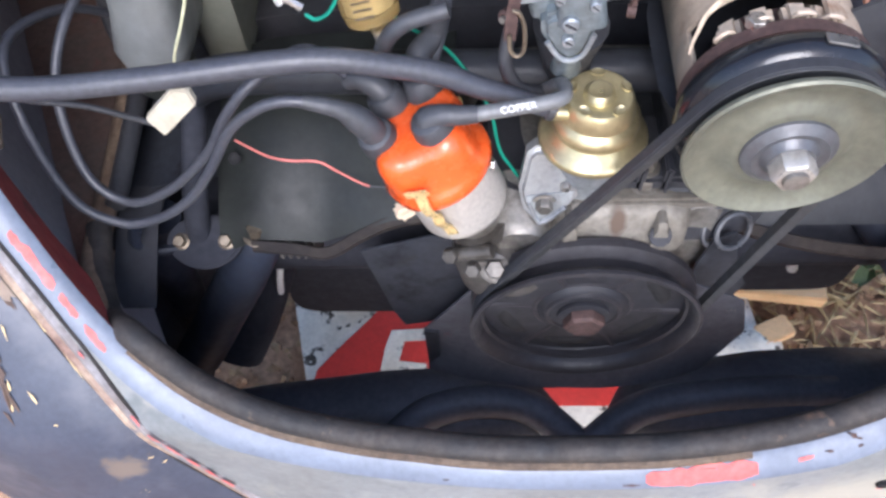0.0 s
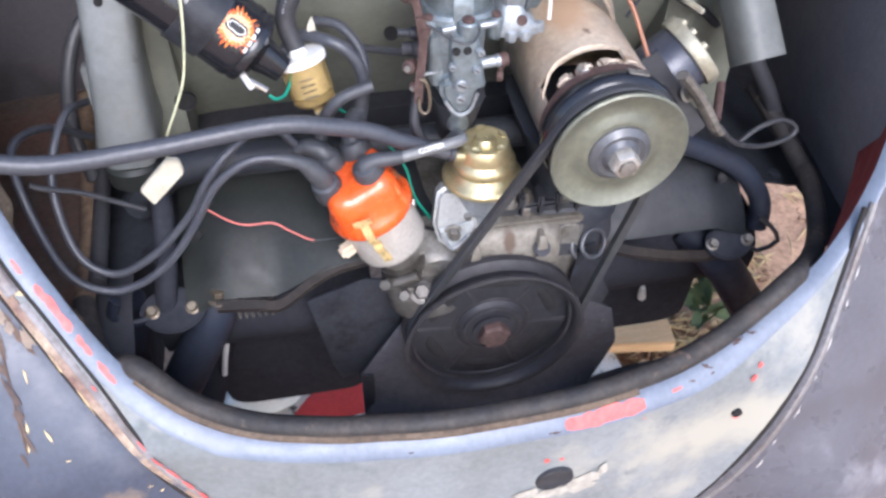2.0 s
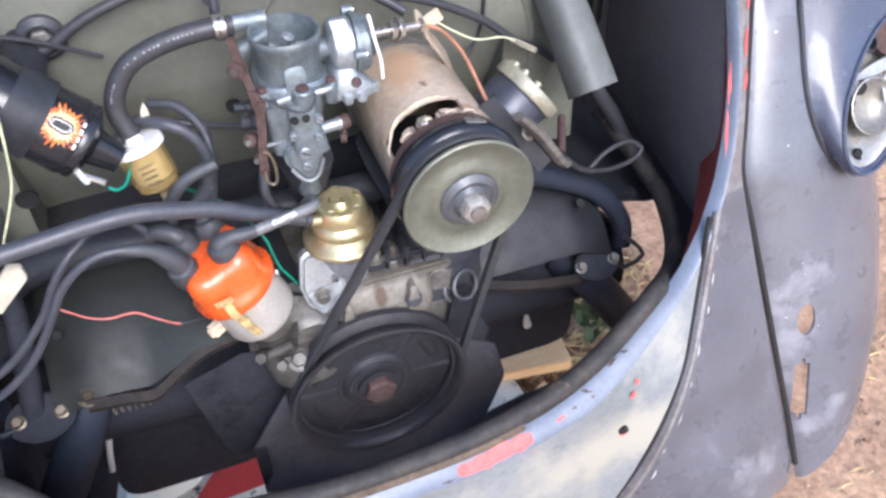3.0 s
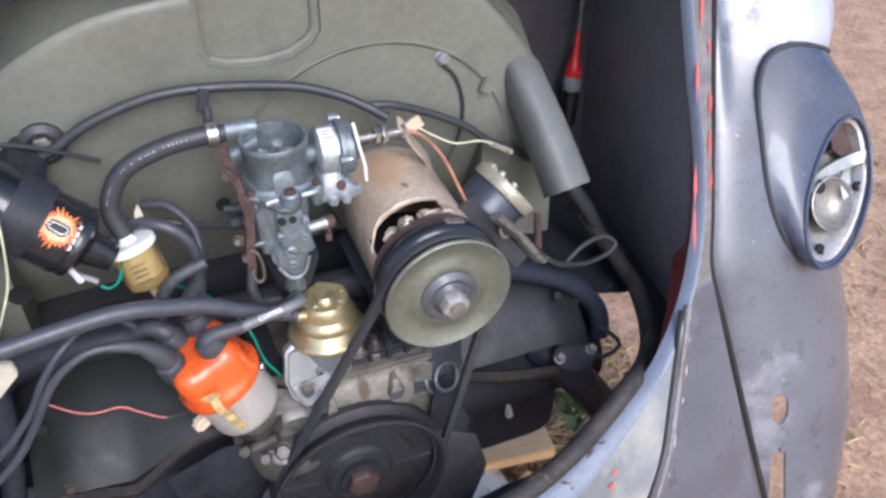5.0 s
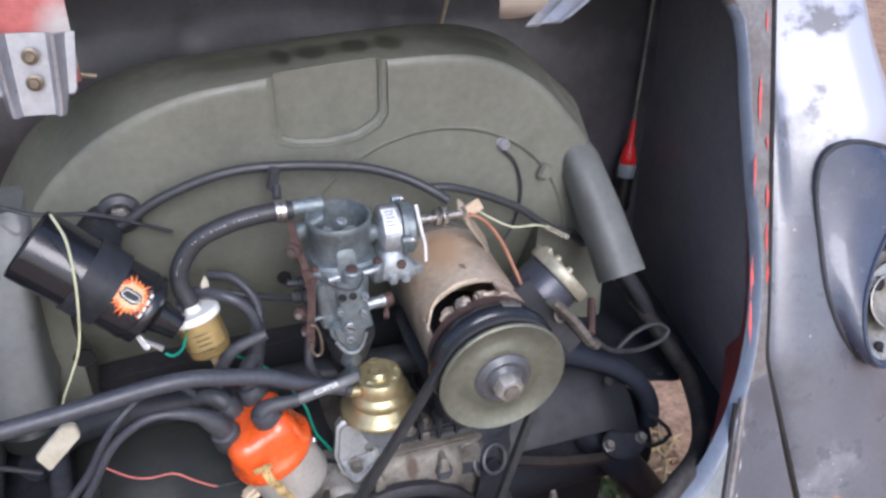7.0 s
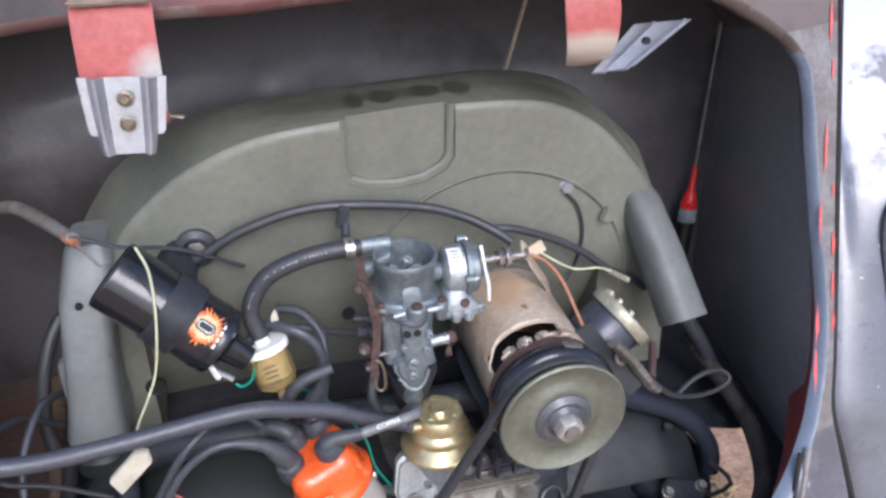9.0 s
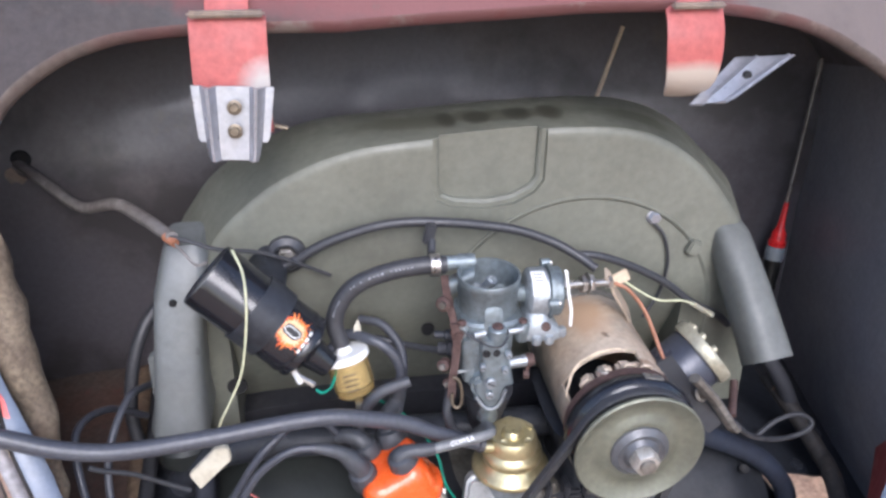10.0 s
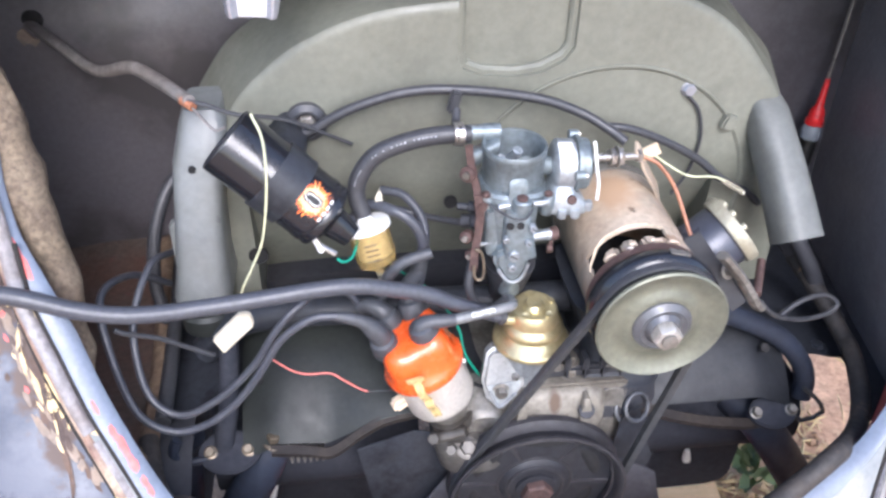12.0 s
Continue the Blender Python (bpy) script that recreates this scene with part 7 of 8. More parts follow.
def build_belt():
    c1, r1, c2, r2 = Vector((0, 0.40)), 0.0835, Vector((GX, GZ)), 0.0505
    d = c2 - c1
    L = d.length
    base = math.atan2(d.y, d.x)
    off = math.acos((r1 - r2) / L)
    loop = []
    a0, a1 = base + off, base + 2 * math.pi - off
    for k in range(41):
        a = a0 + (a1 - a0) * k / 40
        loop.append((c1.x + r1 * math.cos(a), c1.y + r1 * math.sin(a), math.cos(a), math.sin(a)))
    b0, b1 = base - off, base + off
    for k in range(31):
        a = b0 + (b1 - b0) * k / 30
        loop.append((c2.x + r2 * math.cos(a), c2.y + r2 * math.sin(a), math.cos(a), math.sin(a)))
    full = []
    for p, q in zip(loop, loop[1:] + loop[:1]):
        n = max(1, int(math.hypot(q[0] - p[0], q[1] - p[1]) / 0.006))
        full += [tuple(p[i] + (q[i] - p[i]) * k / n for i in range(4)) for k in range(n)]
    prof = [(0.0040, -0.0050), (0.0045, -0.0044), (0.0045, 0.0044), (0.0040, 0.0050), (-0.0022, 0.0036), (-0.0022, -0.0036)]
    bm = bmesh.new()
    rings = [[bm.verts.new((x + nx * u, 0.0045 + w, z + nz * u)) for u, w in prof] for x, z, nx, nz in full]
    m = len(prof)
    for a, b in zip(rings, rings[1:] + rings[:1]):
        for k in range(m):
            bm.faces.new((a[k], a[(k + 1) % m], b[(k + 1) % m], b[k]))
    belt = solo("fan_belt", bm, M_BELT, (0.04, 0.0045, 0.32), "black rubber fan belt round both pulleys", "belt")
    band = bmesh.new()
    rings = [[band.verts.new((x + nx * u, 0.0045 + w, z + nz * u)) for u, w in ((0.0042, -0.0036), (0.0050, -0.0032), (0.0050, 0.0032), (0.0042, 0.0036))] for x, z, nx, nz in full]
    for a, b in zip(rings, rings[1:] + rings[:1]):
        for k in range(3):
            band.faces.new((a[k], a[k + 1], b[k + 1], b[k]))
    part("outer_band", band, M_RUBBER, belt, "worn outer face of the belt")


build_belt()


def build_distributor():
    A, D = Vector((-0.083, 0.042, 0.480)), Vector((-0.40, 0.04, 1)).normalized()
    m = frame_to(A, D)
    rot = m.to_3x3()
    d = thing("distributor", tuple(A), "alloy distributor with a bright orange cap", "distributor")
    part("shank", lathe([(0.016, -0.016), (0.018, 0.002), (0.022, 0.014), (0.0275, 0.022), (0, 0.022)], m, 32), M_CAST, d)
    part("housing", lathe([(0.0280, 0.023), (0.0320, 0.026), (0.0336, 0.031), (0.0328, 0.066), (0.0345, 0.068), (0.0345, 0.073), (0, 0.073)], m, 56), M_DISTBODY, d, "satin alloy distributor housing")
    prof = [(0.0372, 0.070), (0.0384, 0.0715), (0.0386, 0.078), (0.0372, 0.0805), (0.0368, 0.086), (0.0362, 0.098), (0.0348, 0.106), (0.0315, 0.1115), (0.026, 0.114), (0.010, 0.115), (0, 0.115)]
    bm = lathe(prof, Matrix(), 96)
    for v in bm.verts:
        r = math.hypot(v.co.x, v.co.y)
        if r > 0.015 and v.co.z > 0.080:
            a = math.atan2(v.co.y, v.co.x)
            f = min(1.0, (v.co.z - 0.080) / 0.012)
            k = 1 + f * (0.085 * math.cos(4 * (a - radians(-35))) - 0.045)
            v.co.x *= k
            v.co.y *= k
            v.co.z += 0.0025 * max(0, math.cos(4 * (a - radians(-35)))) * min(1, r / 0.03)
    bm.transform(m)
    cap = part("cap", bm, M_ORANGE, d, "bright orange plastic cap with moulded lobes")
    towers = []
    for u, v, lean in ((-0.021, -0.004, (-0.85, -0.12, 0.8)), (0.016, -0.009, (0.02, -0.05, 1)), (-0.016, 0.022, (-0.05, 0.1, 1)), (0.008, 0.027, (0.1, 0.25, 1))):
        towers.append((m @ Vector((u, v, 0.108)), (rot @ Vector(lean)).normalized()))
    for p, ax in towers:
        part("tower", lathe([(0.0145, -0.004), (0.0122, 0.004), (0.0092, 0.010), (0.0076, 0.013), (0, 0.013)], frame_to(p, ax), 24), M_ORANGE, cap)
    for a in (-97, 62):
        c, q = math.cos(radians(a)), math.sin(radians(a))
        tang = rot @ Vector((-q, c, 0))
        pts = [m @ Vector((c * r, q * r, h)) for r, h in ((0.0345, 0.036), (0.0350, 0.046), (0.0392, 0.056), (0.0372, 0.063), (0.0410, 0.070), (0.0415, 0.079), (0.0392, 0.086), (0.0384, 0.092))]
        cl = part("spring_clip", ribbon(pts, tang, 0.0038, 0.0012), M_CLIP, d, "gold spring clip")
        part("clip_head", ribbon([m @ Vector((c * 0.0386, q * 0.0386, 0.090)), m @ Vector((c * 0.0392, q * 0.0392, 0.096))], tang, 0.0078, 0.0012), M_CLIP, cl)
    part("clamp", join(lathe([(0.024, -0.006), (0.024, 0.003), (0.018, 0.003), (0.018, -0.006)], m, 28, closed=True), tube([m @ Vector((-0.018, -0.024, -0.002)), m @ Vector((0.010, -0.028, -0.002))], 0.0055, 10, 1)), M_CLAMP, d, "oily clamp with its bolt")
    part("clamp_nut", hexhead(frame_to(m @ Vector((-0.020, -0.026, 0.002)), (-0.3, -0.7, 0.5)), 0.0062, 0.007), M_CLAMP, d)
    part("clamp_nut", hexhead(frame_to(m @ Vector((-0.010, -0.030, -0.016)), (-0.2, -0.7, 0.5)), 0.006, 0.007), M_CLAMP, d)
    part("lower_nut", hexhead(frame_to(m @ Vector((0.004, -0.030, -0.022)), (0, -0.6, 0.8)), 0.0075, 0.008, 0.0115), M_CLAMP, d)
    part("base_foot", loft([round_rect(m @ Vector((0.0, -0.004, h)), (1, 0, 0), (0, 1, 0), w, w, 0.7) for h, w in ((-0.05, 0.034), (-0.026, 0.030), (-0.014, 0.024))]), M_CLAMP, d)
    part("points_lead_block", box((0.016, 0.014, 0.011), m @ Matrix.Translation((-0.037, -0.010, 0.046)) @ Matrix.Rotation(radians(20), 4, "Z"), 0.003), M_PALEEDGE, d, "yellowed plastic lead block")
    part("condenser_screw", hexhead(frame_to(m @ Vector((0.033, -0.004, 0.062)), rot @ Vector((1, -0.2, 0))), 0.004, 0.004), M_STEEL, d)
    return towers


TOWERS = build_distributor()


def build_pump():
    px, py = -0.006, 0.062
    p = thing("fuel_pump", (px, py, 0.49), "gold zinc plated fuel pump on a grey alloy base", "fuel pump")
    m = Matrix.Translation((px, py, 0))
    dome = lathe([(0.0262, 0.566), (0.0286, 0.5685), (0.0292, 0.572), (0.0288, 0.576), (0.0262, 0.5790), (0.0245, 0.5805), (0.0238, 0.586), (0.0228, 0.5915), (0.0208, 0.5945), (0.0175, 0.5952), (0.0125, 0.5938), (0.0105, 0.5935), (0.0095, 0.5965), (0.0075, 0.5985), (0.0040, 0.5975), (0, 0.5972)], m, 64)
    part("dome", dome, M_BRASSY, p, "gold plated pump dome")
    for a in (18, 90, 162, 234, 306):
        c = m @ Vector((0.0178 * math.cos(radians(a)), 0.0178 * math.sin(radians(a)), 0.5945))
        part("dimple", lathe([(0.0042, 0), (0.0040, 0.0014), (0.0030, 0.0008), (0, 0.0003)], frame_to(c, (0.15 * math.cos(radians(a)), 0.15 * math.sin(radians(a)), 1)) @ Matrix.Rotation(radians(a), 4, "Z") @ Matrix.Diagonal((0.8, 1.15, 1, 1)), 16), M_BRASSY, p)
    part("flange", lathe([(0.0300, 0.551), (0.0345, 0.5515), (0.0366, 0.5535), (0.0368, 0.5565), (0.0355, 0.5585), (0.0330, 0.5600), (0.0305, 0.5625), (0.0285, 0.5655), (0.0272, 0.5675), (0, 0.5675)], m, 64), M_BRASSY, p, "gold rolled flange")
    part("base_cone", lathe([(0.022, 0.500), (0.0225, 0.515), (0.027, 0.540), (0.031, 0.552), (0, 0.552)], m, 40), M_CHOKE, p)

    def leaning(bm):
        for v in bm.verts:
            v.co.y += (v.co.z - 0.50) * 0.42
        return bm
    plate = [(-0.050, 0.546), (-0.044, 0.551), (-0.028, 0.550), (-0.020, 0.534), (-0.011, 0.524), (-0.011, 0.516), (-0.024, 0.502), (-0.034, 0.495), (-0.042, 0.495), (-0.051, 0.504), (-0.055, 0.520)]
    part("mounting_flange", leaning(slab(plate, 0.014, Matrix.Translation((0, 0.031, 0)) @ FACE_Y, 0.0035, 3)), M_PLATE, p, "grey alloy mounting flange")
    part("flange_neck", loft([round_rect((-0.022 + 0.35 * (z - 0.52), 0.066 + 0.3 * (z - 0.52), z), (1, 0, 0), (0, 1, 0), w, 0.020, 0.6) for z, w in ((0.515, 0.016), (0.535, 0.020), (0.556, 0.024))]), M_PLATE, p)
    part("flange_edge", leaning(tube([(-0.048, 0.0305, 0.512), (-0.042, 0.0300, 0.500), (-0.036, 0.0300, 0.498), (-0.022, 0.0305, 0.509)], 0.0018, 8, 4)), M_PLATE, p)
    part("flange_pocket", leaning(slab([(-0.050, 0.517), (-0.016, 0.521), (-0.020, 0.511), (-0.034, 0.500), (-0.040, 0.499), (-0.046, 0.507)], 0.001, Matrix.Translation((0, 0.0302, 0)) @ FACE_Y)), M_CHOKE, p)
    part("flange_nut", hexhead(at_y(-0.037, 0.0365, 0.512), 0.0062, 0.007, 0.0085), M_CAST, p, "dull hexagon nut")
    part("flange_screw", hexhead(at_y(-0.023, 0.041, 0.526), 0.0036, 0.005), M_STEEL, p)
    part("inlet", tube([(px - 0.020, 0.054, 0.586), (px - 0.031, 0.053, 0.588)], 0.0050, 12, 1), M_BRASSY, p, "gold inlet stub")
    part("arm_nut", hexhead(Matrix.Translation((0.034, 0.050, 0.513)), 0.0075, 0.008, 0.010), M_CAST, p)


build_pump()


def build_coil():
    a, b = Vector((-0.269, 0.112, 0.756)), Vector((-0.187, 0.094, 0.681))
    ax = (b - a).normalized()
    ln = (b - a).length
    m = frame_to(a, ax) @ Matrix.Diagonal((1.1, 1.1, 1, 1))
    c = thing("ignition_coil", tuple((a + b) / 2 + Vector((0, 0.03, -0.03))), "gloss black ignition coil with a flame sticker", "ignition coil")
    can = part("can", lathe([(0.0255, 0.002), (0.0270, 0.0), (0.0276, 0.003), (0.0276, ln * 0.80), (0.0282, ln * 0.82), (0.0282, ln * 0.86), (0.0268, ln * 0.88), (0.0278, ln * 0.91), (0.0272, ln * 0.94), (0.022, ln * 0.97), (0.016, ln), (0, ln)], m, 48), M_GLOSS, c)
    part("can_end", lathe([(0.0, 0.010), (0.024, 0.010), (0.0256, 0.0015)], m, 40, cap=False), M_SOOT, can, "recessed dull end")
    part("clamp_band", lathe([(0.0282, ln * 0.40), (0.0295, ln * 0.40), (0.0295, ln * 0.64), (0.0282, ln * 0.64)], m, 48, closed=True), M_TIN, c, "broad black clamp band")
    part("clamp_foot", loft([round_rect(m @ Vector((0, 0, ln * 0.52)) + Vector((0.0, y, 0.0)), ax, Vector((0, 1, 0)).cross(ax), 0.017, w, 0.5) for y, w in ((0.020, 0.020), (0.05, 0.018), (0.092, 0.024))]), M_TIN, c)
    part("tower", lathe([(0.014, ln * 0.98), (0.0125, ln + 0.006), (0.010, ln + 0.022), (0, ln + 0.022)], m, 24), M_GLOSS, c)
    # flame sticker facing the viewer, wrapped round the can
    view = Vector((0.05, -0.72, 0.69))
    ux = (view - ax * view.dot(ax)).normalized()
    uy = ax.cross(ux)

    def wrap(s, h, r=0.0281):
        r *= 1.1
        return a + ax * h + (ux * math.cos(s / r) + uy * math.sin(s / r)) * r
    hc = ln * 0.735

    def star(r0, r1, n, rad, squash=1.0):
        bm = bmesh.new()
        mid = [bm.verts.new(wrap(0, hc, rad))]
        ring = []
        for k in range(n * 2):
            t = 2 * math.pi * k / (n * 2)
            rr = r1 * (0.86 + 0.14 * math.sin(k * 2.3)) if k % 2 == 0 else r0
            ring.append(bm.verts.new(wrap(rr * math.sin(t) * squash, hc + rr * math.cos(t), rad)))
        for k in range(len(ring)):
            bm.faces.new((mid[0], ring[k], ring[(k + 1) % len(ring)]))
        return bm
    st = part("sticker", star(0.0120, 0.0195, 25, 0.02835), M_FLAME, can, "orange flame sticker")
    part("sticker_glow", star(0.0092, 0.0138, 25, 0.0285), M_FLAME2, st, "pale inner flames")
    part("sticker_oval", star(0.0098, 0.0100, 16, 0.02865, 0.60), M_INK, st, "black oval")
    part("sticker_mark", star(0.0082, 0.0084, 16, 0.0288, 0.50), M_LABEL, st)
    part("sticker_mark", star(0.0072, 0.0074, 16, 0.0289, 0.42), M_INK, st)
    for k in range(4):
        p = wrap(0.0015 - 0.001 * k, ln * 0.855, 0.0284)
        bm = bmesh.new()
        s0 = -0.010 + 0.006 * k
        q = [wrap(s0, ln * 0.85, 0.0284), wrap(s0 + 0.004, ln * 0.85, 0.0284), wrap(s0 + 0.004, ln * 0.87, 0.0284), wrap(s0, ln * 0.87, 0.0284)]
        bm.faces.new([bm.verts.new(v) for v in q])
        part("sticker_bar", bm, M_LABEL, can)
    e = m @ Vector((0, 0, ln)) + Vector((-0.012, -0.018, -0.012))
    t = part("terminal", box((0.016, 0.005, 0.006), frame_to(e, (0.35, -0.4, -0.6)) @ Matrix.Rotation(radians(90), 4, "Y"), 0.001), M_STEEL, c, "bright spade terminal")
    part("terminal_tip", tube([e, e + Vector((0.014, -0.002, -0.010))], 0.0028, 8, 1), M_STEEL, t)


build_coil()


def build_filter():
    top, bot = Vector((-0.157, 0.108, 0.668)), Vector((-0.147, 0.097, 0.626))
    m = frame_to(bot, top - bot)
    ln = (top - bot).length
    f = thing("fuel_filter", tuple(bot), "clear plastic inline fuel filter holding amber petrol", "fuel filter")
    part("bowl", lathe([(0.004, -0.008), (0.005, -0.001), (0.012, 0.0), (0.0175, 0.004), (0.0188, 0.012), (0.0192, ln * 0.86), (0, ln * 0.86)], m, 36), M_FUEL, f, "amber see-through bowl")
    part("lid", lathe([(0.0198, ln * 0.84), (0.0216, ln * 0.85), (0.0218, ln * 0.95), (0.0206, ln), (0.0075, ln), (0.006, ln + 0.005), (0, ln + 0.005)], m, 40), M_WHITE, f, "white plastic lid")
    part("paper_element", lathe([(0.011, 0.010), (0.011, ln * 0.8), (0, ln * 0.8)], m, 24), M_TAG, f)
    part("nozzle", lathe([(0.0045, -0.018), (0.0045, -0.002), (0, 0)], m, 14), M_CLEAR, f)
    for k in range(4):
        part("print_bar", box((0.012, 0.0006, 0.0014), m @ Matrix.Translation((0.0, -0.0192, 0.028 - 0.005 * k))), M_BOLT, f)
    part("label_tag", slab([(-0.004, 0), (0.004, 0), (0.003, 0.016), (0.001, 0.022), (-0.003, 0.014)], 0.001, Matrix.Translation((-0.144, 0.120, 0.672)) @ FACE_Y), M_TAG, f, "torn cream tag")


build_filter()


# ---------------------------------------------------------------- hoses and wires
def line(name, pts, r, material, label, category="hose", group="", seg=12):
    pts = [Vector(p) for p in pts]
    return solo(name, tube(pts, r, seg, 10), material, tuple(pts[0]), label, category, group)


def boot(pts, radii, label="dark grey rubber spark lead boot on the cap"):
    """A rubber boot along points; gives its end."""
    b = solo("lead_boot", tube(pts, [r * 0.80 for r in radii], 20, 6), M_BOOT, tuple(pts[0]), label, "lead boot", "lead boots")
    a, c = Vector(pts[0]), Vector(pts[1])
    r = radii[0]
    part("boot_cup", lathe([(r * 1.10, -0.004), (r * 1.14, -0.001), (r * 1.06, 0.012), (r * 0.98, 0.0155), (r * 0.80, 0.017), (0, 0.017)], frame_to(a, c - a), 28), M_BOOT, b, "wider cup of the boot")
    return Vector(pts[-1])


def build_wiring():
    left, elbow, bleft, back = (Vector(t[0]) for t in TOWERS)
    lax, eax, blax, bax = (Vector(t[1]) for t in TOWERS)
    e1 = boot([left + lax * 0.002, (-0.150, 0.0375, 0.592), (-0.157, 0.037, 0.603), (-0.160, 0.0368, 0.607), (-0.166, 0.0365, 0.6125), (-0.176, 0.036, 0.6175), (-0.188, 0.0355, 0.6215)], [0.0118, 0.0112, 0.0108, 0.0098, 0.0076, 0.0068, 0.0054])
    line("spark_lead", [e1 + Vector((0.006, 0, -0.001)), (-0.200, 0.035, 0.6225), (-0.217, 0.034, 0.6165), (-0.238, 0.034, 0.597), (-0.262, 0.034, 0.556), (-0.286, 0.034, 0.523), (-0.316, 0.034, 0.499), (-0.347, 0.034, 0.494), (-0.376, 0.042, 0.516), (-0.394, 0.07, 0.57), (-0.402, 0.11, 0.60), (-0.39, 0.17, 0.575), (-0.366, 0.21, 0.53)], 0.0036, M_HOSE, "dark grey spark plug lead in a hanging loop", "spark lead", "spark leads")
    e2 = boot([bleft + blax * 0.002, bleft + blax * 0.012, bleft + blax * 0.022, bleft + blax * 0.026 + Vector((-0.010, 0.004, 0)), bleft + blax * 0.026 + Vector((-0.020, 0.006, -0.004))], [0.0120, 0.0118, 0.0110, 0.009, 0.0066], "short black rubber spark lead boot on the cap")
    line("spark_lead", [e2 + Vector((0.005, 0, 0)), (-0.190, 0.078, 0.622), (-0.222, 0.056, 0.616), (-0.243, 0.048, 0.595), (-0.266, 0.047, 0.557), (-0.304, 0.047, 0.517), (-0.341, 0.048, 0.500), (-0.369, 0.062, 0.520), (-0.378, 0.10, 0.57), (-0.365, 0.15, 0.60), (-0.352, 0.20, 0.58)], 0.0036, M_HOSE, "dark grey spark plug lead in a hanging loop", "spark lead", "spark leads")
    et = elbow + eax * 0.017
    e3 = boot([elbow + eax * 0.001, elbow + eax * 0.012, et + Vector((0.001, 0, 0)), et + Vector((0.010, -0.001, 0.0045)), et + Vector((0.020, -0.002, 0.0055)), et + Vector((0.031, -0.002, 0.0060))], [0.0120, 0.0116, 0.0108, 0.0086, 0.0078, 0.0068], "grey rubber elbow boot on the cap")
    e3b = e3 + Vector((0.047, 0.004, 0.007))
    ld = line("spark_lead", [e3 + Vector((-0.006, 0, -0.001)), e3.lerp(e3b, 0.5), e3b, e3b + Vector((0.006, 0.008, -0.003)), e3b + Vector((0.005, 0.024, -0.012)), e3b + Vector((-0.002, 0.04, -0.035))], 0.0048, M_PRINT, "silver-grey printed spark plug lead", "spark lead", "spark leads")
    e4 = boot([back + bax * 0.001, back + bax * 0.012, back + bax * 0.020 + Vector((0.0, 0.006, 0.006)), (-0.111, 0.100, 0.612), (-0.108, 0.100, 0.632)], [0.0125, 0.0120, 0.0110, 0.0090, 0.0080], "black rubber coil lead boot on the cap")
    line("coil_lead", [e4, (-0.106, 0.102, 0.645), (-0.113, 0.104, 0.664), (-0.130, 0.110, 0.676), (-0.155, 0.125, 0.674), (-0.175, 0.105, 0.664)], 0.0050, M_HOSE, "black lead from coil to distributor cap", "coil lead")
    # print on the lead to the pump side
    cu = bpy.data.curves.new("lead_print", "FONT")
    cu.body, cu.size, cu.extrude, cu.align_x, cu.align_y = "COPPER", 0.0060, 0.0002, "CENTER", "CENTER"
    ob = new("lead_print", cu)
    dg = bpy.context.evaluated_depsgraph_get()
    me = bpy.data.meshes.new_from_object(ob.evaluated_get(dg))
    bpy.data.objects.remove(ob)
    bm = bmesh.new()
    bm.from_mesh(me)
    n = Vector((0, -0.72, 0.69))
    ux = (e3b - e3).normalized()
    n = (n - ux * n.dot(ux)).normalized()
    uy = n.cross(ux).normalized()
    c = e3.lerp(e3b, 0.52) + n * 0.0050
    mm = Matrix(((ux.x, uy.x, n.x, c.x), (ux.y, uy.y, n.y, c.y), (ux.z, uy.z, n.z, c.z), (0, 0, 0, 1)))
    bm.transform(mm)
    part("lead_print", bm, M_LABEL, ld, "white printed word COPPER", flat=True)

    fh = line("fuel_hose", [(-0.60, 0.02, 0.70), (-0.52, 0.025, 0.690), (-0.445, 0.03, 0.672), (-0.39, 0.03, 0.650), (-0.345, 0.03, 0.642), (-0.277, 0.035, 0.643), (-0.183, 0.046, 0.645), (-0.135, 0.052, 0.633), (-0.105, 0.055, 0.622), (-0.084, 0.056, 0.610), (-0.058, 0.056, 0.598), (-0.034, 0.054, 0.589)], [0.0074] * 9 + [0.0070, 0.0066, 0.0062], M_HOSE, "thick dark rubber fuel hose drooping across the engine", seg=16)
    part("hose_end", lathe([(0.0066, 0), (0.0076, 0.001), (0.0076, 0.005), (0.0066, 0.006)], frame_to((-0.040, 0.0545, 0.591), (1, -0.08, -0.35)), 20, cap=False), M_RUBBER, fh)
    ch = line("carburetor_hose", [(-0.1585, 0.1125, 0.671), (-0.164, 0.118, 0.692), (-0.158, 0.121, 0.712), (-0.142, 0.122, 0.730), (-0.113, 0.122, 0.741), (-0.085, 0.123, 0.7445), (-0.062, 0.124, 0.7435)], 0.0082, M_RUBBER, "black braided fuel hose from filter to carburetor", seg=14)
    run = spline([Vector(p) for p in ((-0.164, 0.118, 0.692), (-0.158, 0.121, 0.712), (-0.142, 0.122, 0.730), (-0.113, 0.122, 0.741), (-0.085, 0.123, 0.7445))], 8)
    rng = random.Random(63)
    for a, b in zip(run[4:-2], run[5:-1]):
        if rng.random() < 0.7:
            n = Vector((-(b - a).z, 0, (b - a).x)).normalized()
            f = rng.uniform(0.1, 0.4)
            mark = [p + (n * 0.45 + Vector((0, -0.893, 0))) * 0.00835 for p in (a.lerp(b, f), a.lerp(b, f + 0.25), a.lerp(b, f + 0.5))]
            part("print_bar", tube(mark, rng.uniform(0.0004, 0.0008), 6, 1), M_PRINTED, ch)
